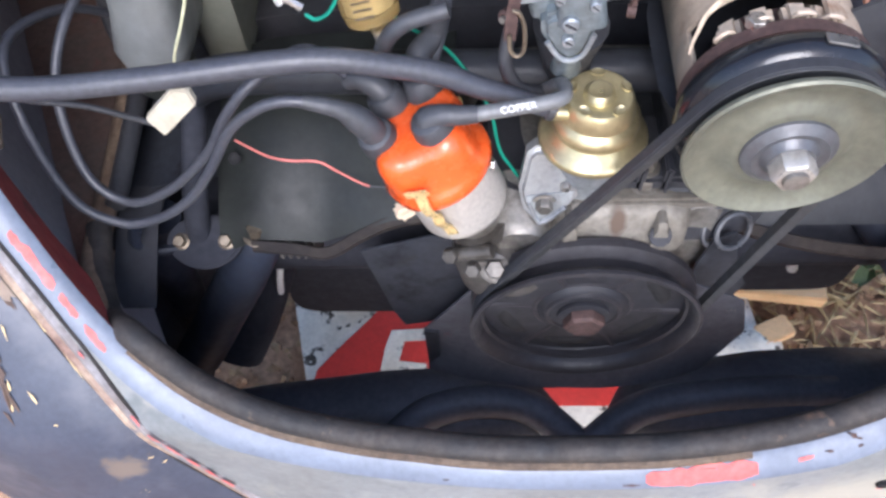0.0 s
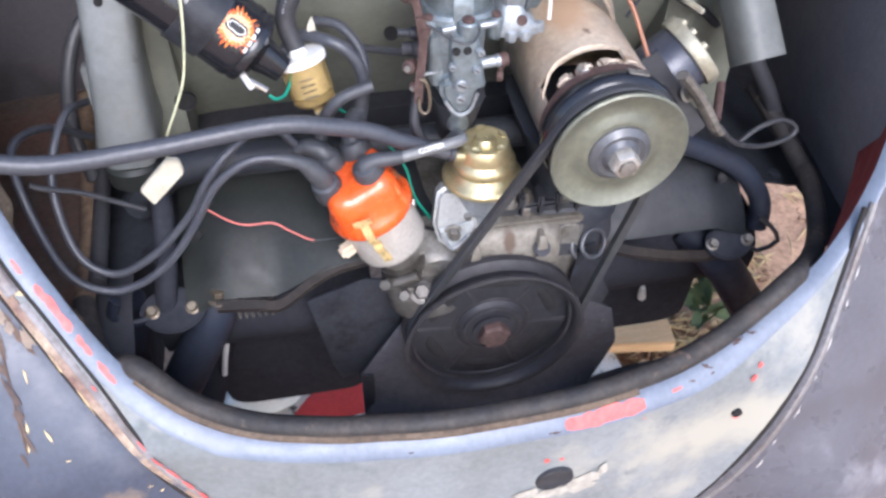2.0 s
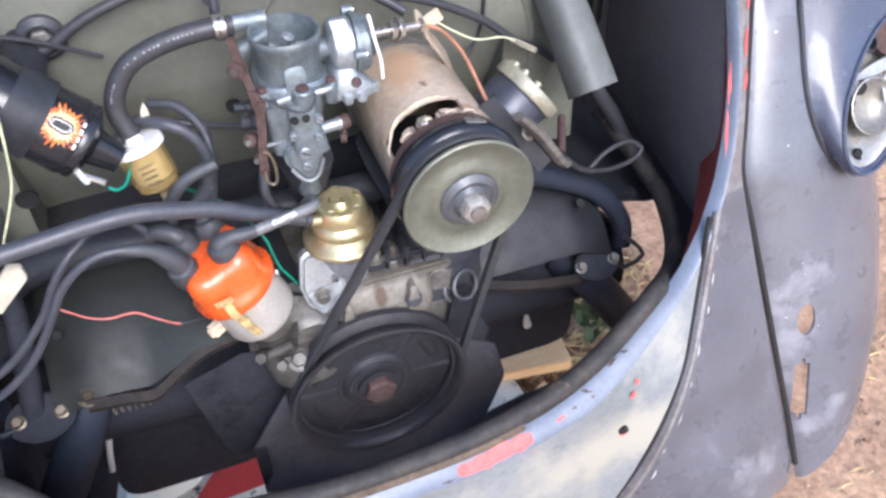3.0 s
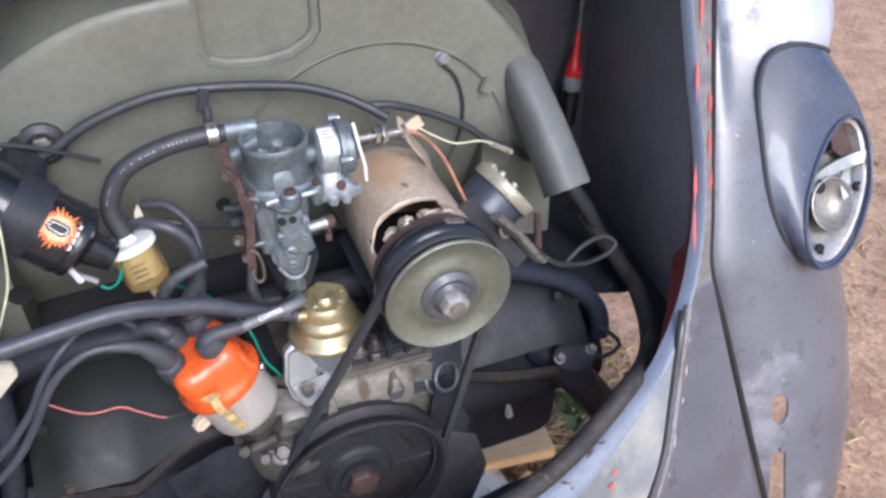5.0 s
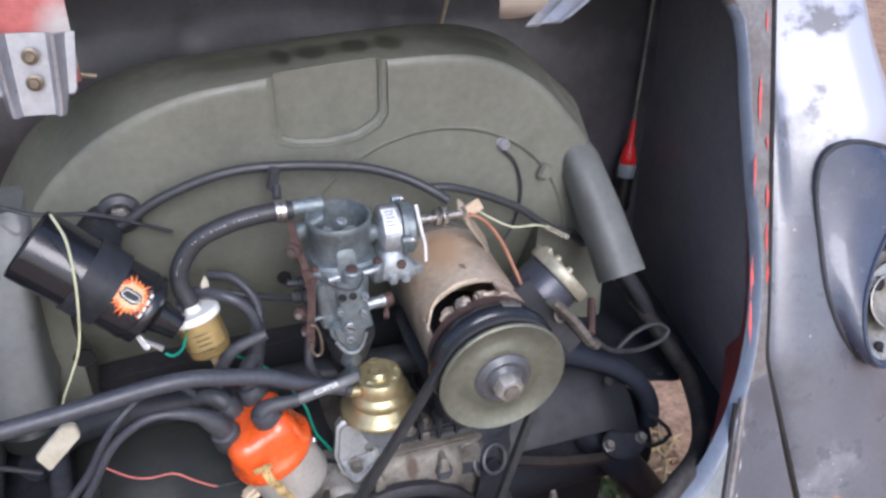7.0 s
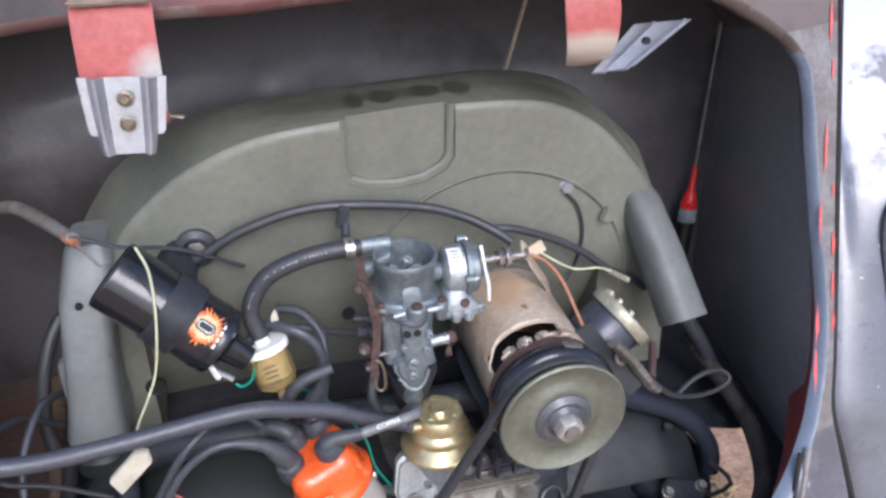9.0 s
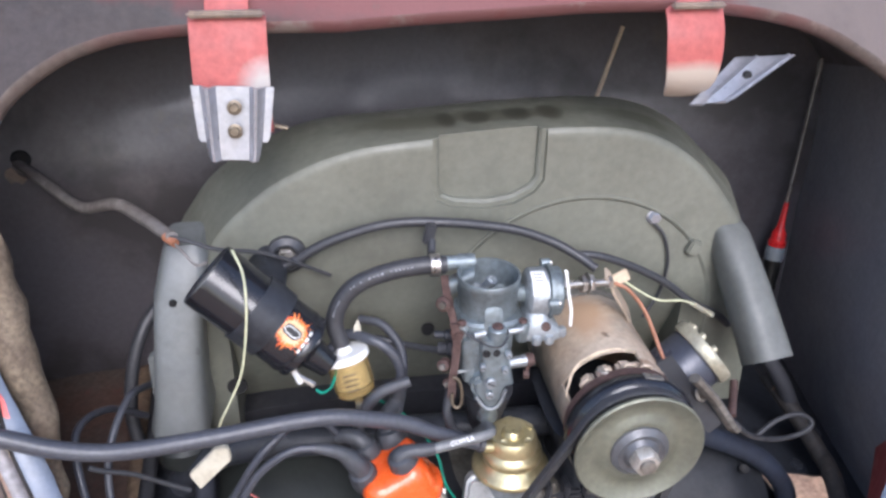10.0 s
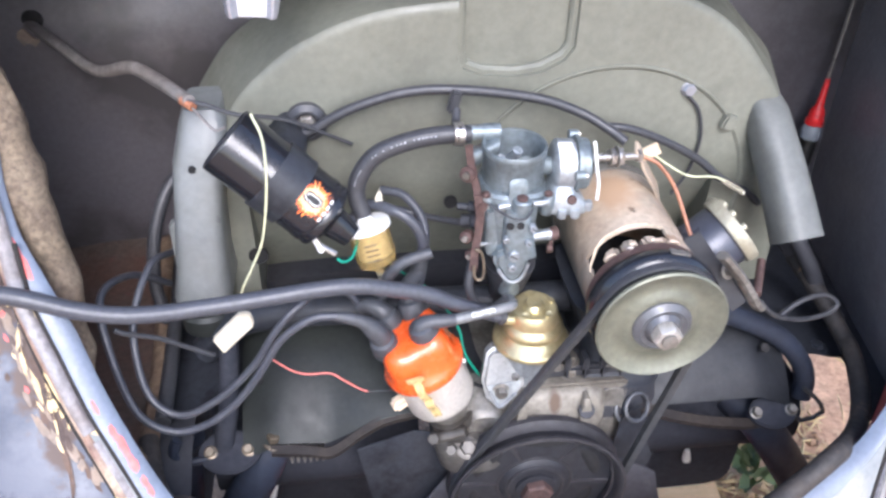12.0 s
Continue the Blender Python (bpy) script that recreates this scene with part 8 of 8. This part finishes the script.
    solo("hose_clip", lathe([(0.0094, 0), (0.0102, 0.0005), (0.0102, 0.0085), (0.0094, 0.009)], frame_to((-0.077, 0.1233, 0.7442), (1, 0.03, -0.02)), 28, cap=False), M_STEEL, (-0.077, 0.1233, 0.735), "bright steel hose clip", "hose clip")
    line("filter_hose", [(-0.141, 0.098, 0.612), (-0.147, 0.088, 0.596), (-0.146, 0.080, 0.604), (-0.140, 0.078, 0.626), (-0.126, 0.078, 0.642), (-0.100, 0.080, 0.650)], 0.0054, M_BOOT, "grey fuel hose under the filter")
    line("vacuum_hose", [(-0.140, 0.165, 0.664), (-0.118, 0.155, 0.662), (-0.102, 0.135, 0.645), (-0.104, 0.110, 0.622), (-0.112, 0.09, 0.598)], 0.0045, M_HOSE, "dark hose behind the fuel filter")
    line("vacuum_hose", [(-0.060, 0.096, 0.667), (-0.078, 0.120, 0.655), (-0.100, 0.140, 0.648), (-0.125, 0.150, 0.651)], 0.0034, M_RUBBER, "thin black vacuum hose at the carburetor")
    line("vacuum_hose", [(-0.062, 0.084, 0.635), (-0.066, 0.075, 0.612), (-0.058, 0.072, 0.592), (-0.040, 0.075, 0.582), (-0.025, 0.085, 0.575)], 0.0045, M_RUBBER, "black hose under the carburetor")
    line("choke_cable", [(-0.262, 0.150, 0.738), (-0.235, 0.172, 0.722), (-0.205, 0.172, 0.726), (-0.165, 0.171, 0.748), (-0.114, 0.170, 0.763), (-0.063, 0.168, 0.764), (0.005, 0.166, 0.754), (0.045, 0.160, 0.741), (0.070, 0.150, 0.729), (0.086, 0.138, 0.720)], 0.0046, M_RUBBER, "black sheathed cable across the shroud face", "cable")
    st = solo("cable_tie", box((0.010, 0.008, 0.022), Matrix.Translation((-0.072, 0.160, 0.757)) @ Matrix.Rotation(radians(12), 4, "Y"), 0.002), M_RUBBER, (-0.072, 0.16, 0.75), "black tape tab on the cable", "cable tie")
    line("tape_tail", [(-0.070, 0.158, 0.750), (-0.072, 0.146, 0.742), (-0.074, 0.132, 0.746)], 0.004, M_RUBBER, "black tape tail over the hose clip", "tape")
    line("generator_cable", [(0.070, 0.155, 0.728), (0.096, 0.154, 0.724), (0.137, 0.160, 0.704), (0.175, 0.165, 0.680), (0.205, 0.166, 0.655), (0.240, 0.176, 0.632), (0.262, 0.182, 0.612)], 0.0040, M_RUBBER, "black taped cable behind the generator", "cable")
    line("cable_drop", [(0.158, 0.1815, 0.742), (0.172, 0.182, 0.725), (0.180, 0.182, 0.695), (0.176, 0.182, 0.660), (0.160, 0.178, 0.632)], 0.0017, M_RUBBER, "thin black wire down the shroud", "wire")
    line("field_wire", [(0.099, 0.120, 0.714), (0.112, 0.114, 0.708), (0.126, 0.102, 0.690), (0.136, 0.082, 0.662), (0.140, 0.062, 0.646)], 0.0018, M_COPPERW, "orange-brown wire to the generator", "wire")
    line("yellow_wire", [(0.108, 0.126, 0.714), (0.124, 0.125, 0.702), (0.146, 0.122, 0.690), (0.172, 0.124, 0.686), (0.190, 0.132, 0.675)], 0.0010, M_YELLOW, "thin pale yellow wire", "wire")
    solo("wire_sleeve", tube([(0.188, 0.132, 0.676), (0.204, 0.136, 0.664), (0.216, 0.140, 0.655)], 0.0030, 10, 4), M_CLEAR, (0.2, 0.134, 0.65), "clear plastic terminal sleeve", "sleeve")
    solo("tape_flag", box((0.018, 0.003, 0.013), Matrix.Translation((0.104, 0.122, 0.718)) @ Matrix.Rotation(radians(-28), 4, "Y"), 0.0008), M_PALEEDGE, (0.10, 0.126, 0.693), "yellowed tape flag on the terminal", "tape")
    line("tagged_wire", [(-0.243, 0.092, 0.788), (-0.235, 0.076, 0.775), (-0.234, 0.066, 0.750), (-0.238, 0.064, 0.716), (-0.245, 0.066, 0.682), (-0.257, 0.068, 0.653), (-0.268, 0.067, 0.630), (-0.272, 0.062, 0.612)], 0.0010, M_YELLOW, "pale yellow-green wire hanging past the coil", "wire", seg=8)
    solo("terminal_tag", slab([(-0.2975, 0.589), (-0.2900, 0.572), (-0.2600, 0.603), (-0.2615, 0.6155), (-0.2705, 0.618)], 0.007, Matrix.Translation((0, 0.050, 0)) @ FACE_Y, 0.0012), M_TAG, (-0.277, 0.05, 0.595), "cream plastic connector block on a wire", "connector")
    line("pink_wire", [(-0.253, 0.068, 0.546), (-0.235, 0.068, 0.528), (-0.220, 0.070, 0.519), (-0.199, 0.068, 0.520), (-0.185, 0.066, 0.510), (-0.171, 0.064, 0.4995), (-0.163, 0.062, 0.497)], 0.0009, M_PINK, "thin pink wire over the cylinder tin", "wire", seg=8)
    line("wire_tail", [(-0.164, 0.062, 0.4972), (-0.150, 0.060, 0.4985), (-0.128, 0.052, 0.507)], 0.0007, M_BOOT, "dark bared end of the pink wire", "wire", seg=8)
    line("green_wire", [(-0.184, 0.074, 0.654), (-0.178, 0.074, 0.650), (-0.170, 0.082, 0.650), (-0.163, 0.100, 0.658)], 0.0013, M_GREEN, "green wire at the coil terminal", "wire", seg=8)
    line("green_wire", [(-0.140, 0.115, 0.616), (-0.128, 0.110, 0.608), (-0.107, 0.110, 0.591), (-0.092, 0.100, 0.579), (-0.080, 0.086, 0.568), (-0.073, 0.075, 0.557), (-0.0705, 0.070, 0.544), (-0.067, 0.065, 0.532), (-0.060, 0.062, 0.520), (-0.054, 0.060, 0.510)], 0.0013, M_GREEN, "green wire beside the distributor", "wire", seg=8)
    line("wiring_harness", [(-0.498, 0.385, 0.755), (-0.456, 0.345, 0.742), (-0.417, 0.31, 0.731), (-0.374, 0.275, 0.749), (-0.343, 0.235, 0.754), (-0.301, 0.16, 0.767)], [0.0056, 0.0058, 0.0058, 0.0064, 0.0068, 0.0055], M_HARNESS, "dusty grey taped wiring harness through the board wall", "harness")
    line("harness_tail", [(-0.303, 0.16, 0.766), (-0.290, 0.145, 0.758), (-0.280, 0.135, 0.752), (-0.270, 0.13, 0.757)], 0.0013, M_HARNESS, "bare wire tails from the harness", "wire", seg=8)
    line("harness_tail", [(-0.303, 0.16, 0.768), (-0.285, 0.155, 0.765), (-0.262, 0.150, 0.758), (-0.22, 0.16, 0.745), (-0.165, 0.178, 0.708)], 0.0020, M_RUBBER, "thin dark wires behind the coil", "wire", seg=8)
    solo("tape_joint", tube([(-0.308, 0.165, 0.766), (-0.298, 0.155, 0.764)], 0.0040, 12, 1), M_COPPERW, (-0.303, 0.16, 0.762), "orange tape joint on the harness", "tape")
    solo("harness_grommet", lathe([(0.0085, 0.004), (0.0105, 0.003), (0.0115, 0.0), (0.0105, -0.006), (0.008, -0.010), (0, -0.010)], at_y(-0.491, 0.383, 0.757), 20), M_DARKHOLE, (-0.491, 0.383, 0.757), "torn black hole edge where the harness passes the board", "grommet")
    solo("torn_board", slab([(-0.508, 0.748), (-0.500, 0.752), (-0.494, 0.742), (-0.486, 0.738), (-0.492, 0.731), (-0.499, 0.735), (-0.506, 0.730), (-0.511, 0.739)], 0.003, Matrix.Translation((0, 0.375, 0)) @ FACE_Y, 0.0008), M_BARE, (-0.5, 0.375, 0.74), "torn tan fibre edge of the board wall", "torn board")
    line("side_cable", [(-0.384, 0.068, 0.594), (-0.376, 0.07, 0.587), (-0.352, 0.08, 0.570), (-0.330, 0.086, 0.551), (-0.308, 0.09, 0.534)], 0.0024, M_RUBBER, "short black cable by the ledge", "cable")
    line("side_cable", [(-0.375, 0.20, 0.485), (-0.383, 0.215, 0.53), (-0.375, 0.235, 0.585), (-0.355, 0.26, 0.625), (-0.32, 0.29, 0.64)], 0.007, M_RUBBER, "black cable rising beside the shroud", "cable")


build_wiring()


def build_dashpot():
    d = thing("choke_actuator", (0.19, 0.09, 0.60), "dark round vacuum actuator with a zinc end ring and flat bracket", "actuator")
    ax = Vector((0.72, 0.10, 0.55)).normalized()
    m = frame_to((0.172, 0.092, 0.634), ax) @ Matrix.Diagonal((0.86, 0.86, 0.95, 1))
    part("drum", lathe([(0.030, -0.030), (0.0345, -0.026), (0.0355, -0.020), (0.0355, 0.014), (0.033, 0.017), (0, 0.017)], m, 48), M_DRUM, d, "dark painted drum")
    part("end_ring", lathe([(0.0355, 0.013), (0.0390, 0.0135), (0.0400, 0.016), (0.0400, 0.024), (0.0385, 0.026), (0.034, 0.0265), (0.012, 0.0255), (0, 0.0255)], m, 48), M_RING, d, "yellowed zinc end ring")
    for a in (100, 135, 170, 205, 240, 60):
        p = m @ Vector((0.030 * math.cos(radians(a)), 0.030 * math.sin(radians(a)), 0.026))
        part("ring_screw", lathe([(0.0036, 0), (0.0034, 0.004), (0, 0.0048)], frame_to(p, ax), 12), M_RING, d)
    part("bracket", slab([(-0.008, -0.050), (0.008, -0.048), (0.009, 0.036), (-0.008, 0.038)], 0.003, Matrix.Translation((0.150, 0.046, 0.640)) @ Matrix.Rotation(radians(-38), 4, "Y") @ Matrix.Rotation(radians(-18), 4, "X") @ FACE_Y, 0.001), M_BLACK, d, "flat black bracket strip")
    part("bracket_bolt", hexhead(frame_to((0.163, 0.040, 0.640), (0.3, -0.8, 0.5)), 0.0055, 0.006, 0.008), M_CAST, d)
    part("bracket_edge", tube([(0.146, 0.028, 0.668), (0.170, 0.030, 0.640), (0.198, 0.036, 0.600), (0.206, 0.042, 0.592)], 0.0045, 8, 4, flat=(1, 1.4)), M_CAST, d, "bent grey bracket edge")
    part("bracket_link", tube([(0.205, 0.05, 0.60), (0.222, 0.085, 0.612)], 0.004, 10, 1), M_RUST, d)
    part("stay", loft([round_rect((0.150, 0.09, 0.62), (1, 0, 0), (0, 1, 0), 0.012, 0.012, 0.6), round_rect((0.145, 0.09, 0.58), (1, 0, 0), (0, 1, 0), 0.018, 0.016, 0.6), round_rect((0.130, 0.10, 0.50), (1, 0, 0), (0, 1, 0), 0.022, 0.02, 0.6)]), M_TIN, d)
    line("actuator_hose", [(0.206, 0.046, 0.596), (0.235, 0.062, 0.563), (0.265, 0.08, 0.538), (0.295, 0.09, 0.525), (0.323, 0.095, 0.526), (0.334, 0.10, 0.534), (0.320, 0.105, 0.543), (0.292, 0.10, 0.542), (0.266, 0.09, 0.533)], 0.0027, M_RUBBER, "thin dark looped hose by the actuator")
    line("heater_cable", [(0.300, 0.20, 0.60), (0.318, 0.18, 0.565), (0.340, 0.17, 0.53), (0.36, 0.16, 0.49), (0.385, 0.15, 0.462)], 0.009, M_SOOT, "black ribbed heater hose beside the side wall", "hose")


build_dashpot()


def build_loose():
    # screwdriver standing tip up against the side wall
    base, tip = Vector((0.398, 0.330, 0.548)), Vector((0.436, 0.385, 0.845))
    ax = (tip - base).normalized()
    m = frame_to(base, ax)
    ln = (tip - base).length
    s = thing("screwdriver", tuple(base), "screwdriver with red and clear handle standing tip up", "screwdriver")
    part("handle", lathe([(0.0115, 0.048), (0.0125, 0.050), (0.0125, 0.064), (0.011, 0.066), (0, 0.066)], m, 12), M_CLEARBLUE, s, "clear ribbed handle end")
    part("grip", lathe([(0.008, 0.0), (0.0105, 0.004), (0.0112, 0.012), (0.0105, 0.030), (0.0115, 0.048), (0, 0.048)], m, 12), M_INK, s, "black ribbed grip")
    part("handle_core", lathe([(0.006, 0.050), (0.006, 0.062), (0, 0.062)], m, 14), M_INK, s)
    part("collar", lathe([(0.0105, 0.066), (0.0112, 0.068), (0.0112, 0.073), (0.0094, 0.075), (0.0090, 0.084), (0.0052, 0.090), (0.0042, 0.100), (0.0030, 0.124), (0, 0.124)], m, 24), M_RED, s, "red tapered collar")
    part("blade", lathe([(0.0024, 0.12), (0.0024, ln - 0.02), (0.0040, ln - 0.008), (0.0012, ln), (0, ln)], m, 12), M_CAST, s, "thin steel blade")
    line("stay_rod", [(0.158, 0.392, 0.795), (0.170, 0.394, 0.835), (0.184, 0.396, 0.885)], 0.0024, M_PALEEDGE, "thin pale rod leaning on the board wall", "rod")
    # road sign lying on the ground
    sg = thing("road_sign", (-0.02, 0.10, 0.0), "weathered white sheet sign with a red panel on earth", "sign")
    def flat_quad(pts, z, t):
        return slab(pts, t, Matrix.Translation((0, 0, z)))
    part("sheet", flat_quad([(-0.25, -0.28), (0.335, -0.20), (0.265, 0.300), (-0.348, 0.285), (-0.302, 0.093)], 0.004, 0.003), M_SIGNW, sg, "weathered white sheet", flat=True)
    part("red_panel", flat_quad([(-0.300, 0.071), (-0.292, 0.120), (-0.266, 0.151), (-0.235, 0.185), (-0.203, 0.223), (-0.15, 0.252), (-0.02, 0.266), (0.10, 0.248), (0.17, 0.215), (0.222, 0.168), (0.283, 0.146), (0.288, 0.072)], 0.0075, 0.0008), M_SIGNR, sg, "faded red panel", flat=True)
    for pts in ([(-0.205, 0.152), (-0.198, 0.176), (-0.085, 0.182), (-0.083, 0.164), (-0.180, 0.160), (-0.186, 0.132), (-0.150, 0.128), (-0.150, 0.116), (-0.210, 0.116)], [(0.19, 0.165), (0.20, 0.18), (0.235, 0.178), (0.232, 0.16)]):
        part("white_bar", flat_quad(pts, 0.0085, 0.0006), M_SIGNW, sg, flat=True)
    # timber offcuts and rag
    p = solo("timber_offcut", box((0.125, 0.062, 0.022), Matrix.Translation((0.316, 0.248, 0.012)) @ Matrix.Rotation(radians(-7), 4, "Z"), 0.002), M_PLANK, (0.305, 0.238, 0.0), "fresh yellow pine offcut lying on earth", "timber", flat=True)
    solo("timber_offcut", box((0.05, 0.03, 0.016), Matrix.Translation((0.300, 0.172, 0.008)) @ Matrix.Rotation(radians(24), 4, "Z"), 0.002), M_PLANK, (0.30, 0.172, 0.0), "small broken pine offcut on earth", "timber", flat=True)
    bm = lathe([(0.0, 0.016), (0.02, 0.015), (0.038, 0.008), (0.048, 0.0)], Matrix.Translation((0.255, 0.155, 0.002)) @ Matrix.Diagonal((1.2, 0.7, 1, 1)), 22, cap=False)
    for v in bm.verts:
        v.co.z += 0.006 * noise.noise(v.co * 60)
    solo("white_rag", bm, M_SIGNW, (0.255, 0.155, 0.0), "crumpled white rag lying on earth", "rag")
    bm = lathe([(0.0, 0.020), (0.018, 0.019), (0.033, 0.012), (0.040, 0.0)], Matrix.Translation((-0.268, 0.232, 0.008)) @ Matrix.Diagonal((1.35, 0.7, 1, 1)), 30, cap=False)
    for v in bm.verts:
        v.co += Vector((0.006 * noise.noise(v.co * 70), 0, 0.014 * noise.noise(v.co * 45) if v.co.z > 0.012 else 0))
    solo("white_rag", bm, M_WHITE, (-0.268, 0.232, 0.008), "crumpled white rag lying on the sign", "rag")
    # weed
    w = thing("weed", (0.455, 0.262, 0.0), "green broad-leaved weed growing beside the wheel arch", "plant")
    rng = random.Random(8)
    bm = bmesh.new()
    stems = []
    for k in range(7):
        a = rng.uniform(0, 6.3)
        top = Vector((0.455 + 0.035 * math.cos(a), 0.262 + 0.03 * math.sin(a), rng.uniform(0.03, 0.075)))
        stems.append(tube([(0.455, 0.262, -0.005), Vector((0.455, 0.262, 0.02)).lerp(top, 0.4), top], 0.0014, 6, 3))
        for j in range(4):
            c = Vector((0.455, 0.262, 0.01)).lerp(top, 0.4 + 0.2 * j)
            t = Vector((rng.uniform(-1, 1), rng.uniform(-1, 1), rng.uniform(0.0, 0.5))).normalized()
            n = t.orthogonal().normalized()
            ln, wd = rng.uniform(0.025, 0.045), rng.uniform(0.008, 0.013)
            q = [c, c + t * ln * 0.35 + n * wd, c + t * ln * 0.75 + n * wd * 0.7, c + t * ln + Vector((0, 0, -0.006)), c + t * ln * 0.75 - n * wd * 0.7, c + t * ln * 0.35 - n * wd]
            mid = bm.verts.new(c + t * ln * 0.5 + Vector((0, 0, -0.003)))
            vs = [bm.verts.new(v) for v in q]
            for i in range(6):
                bm.faces.new((mid, vs[i], vs[(i + 1) % 6]))
    part("stems", join(*stems), M_LEAF, w)
    part("leaves", bm, M_LEAF, w)
    # rusty bits under the bay
    line("hanging_strap", [(-0.271, 0.10, 0.325), (-0.279, 0.099, 0.29), (-0.284, 0.10, 0.261)], 0.0035, M_WHITE, "short pale hanging strap end", "strap")
    line("hanging_strap", [(0.225, 0.115, 0.292), (0.2275, 0.118, 0.280), (0.231, 0.121, 0.266)], [0.003, 0.0045, 0.0055], M_WHITE, "short white tube end under the tin", "tube")


build_loose()
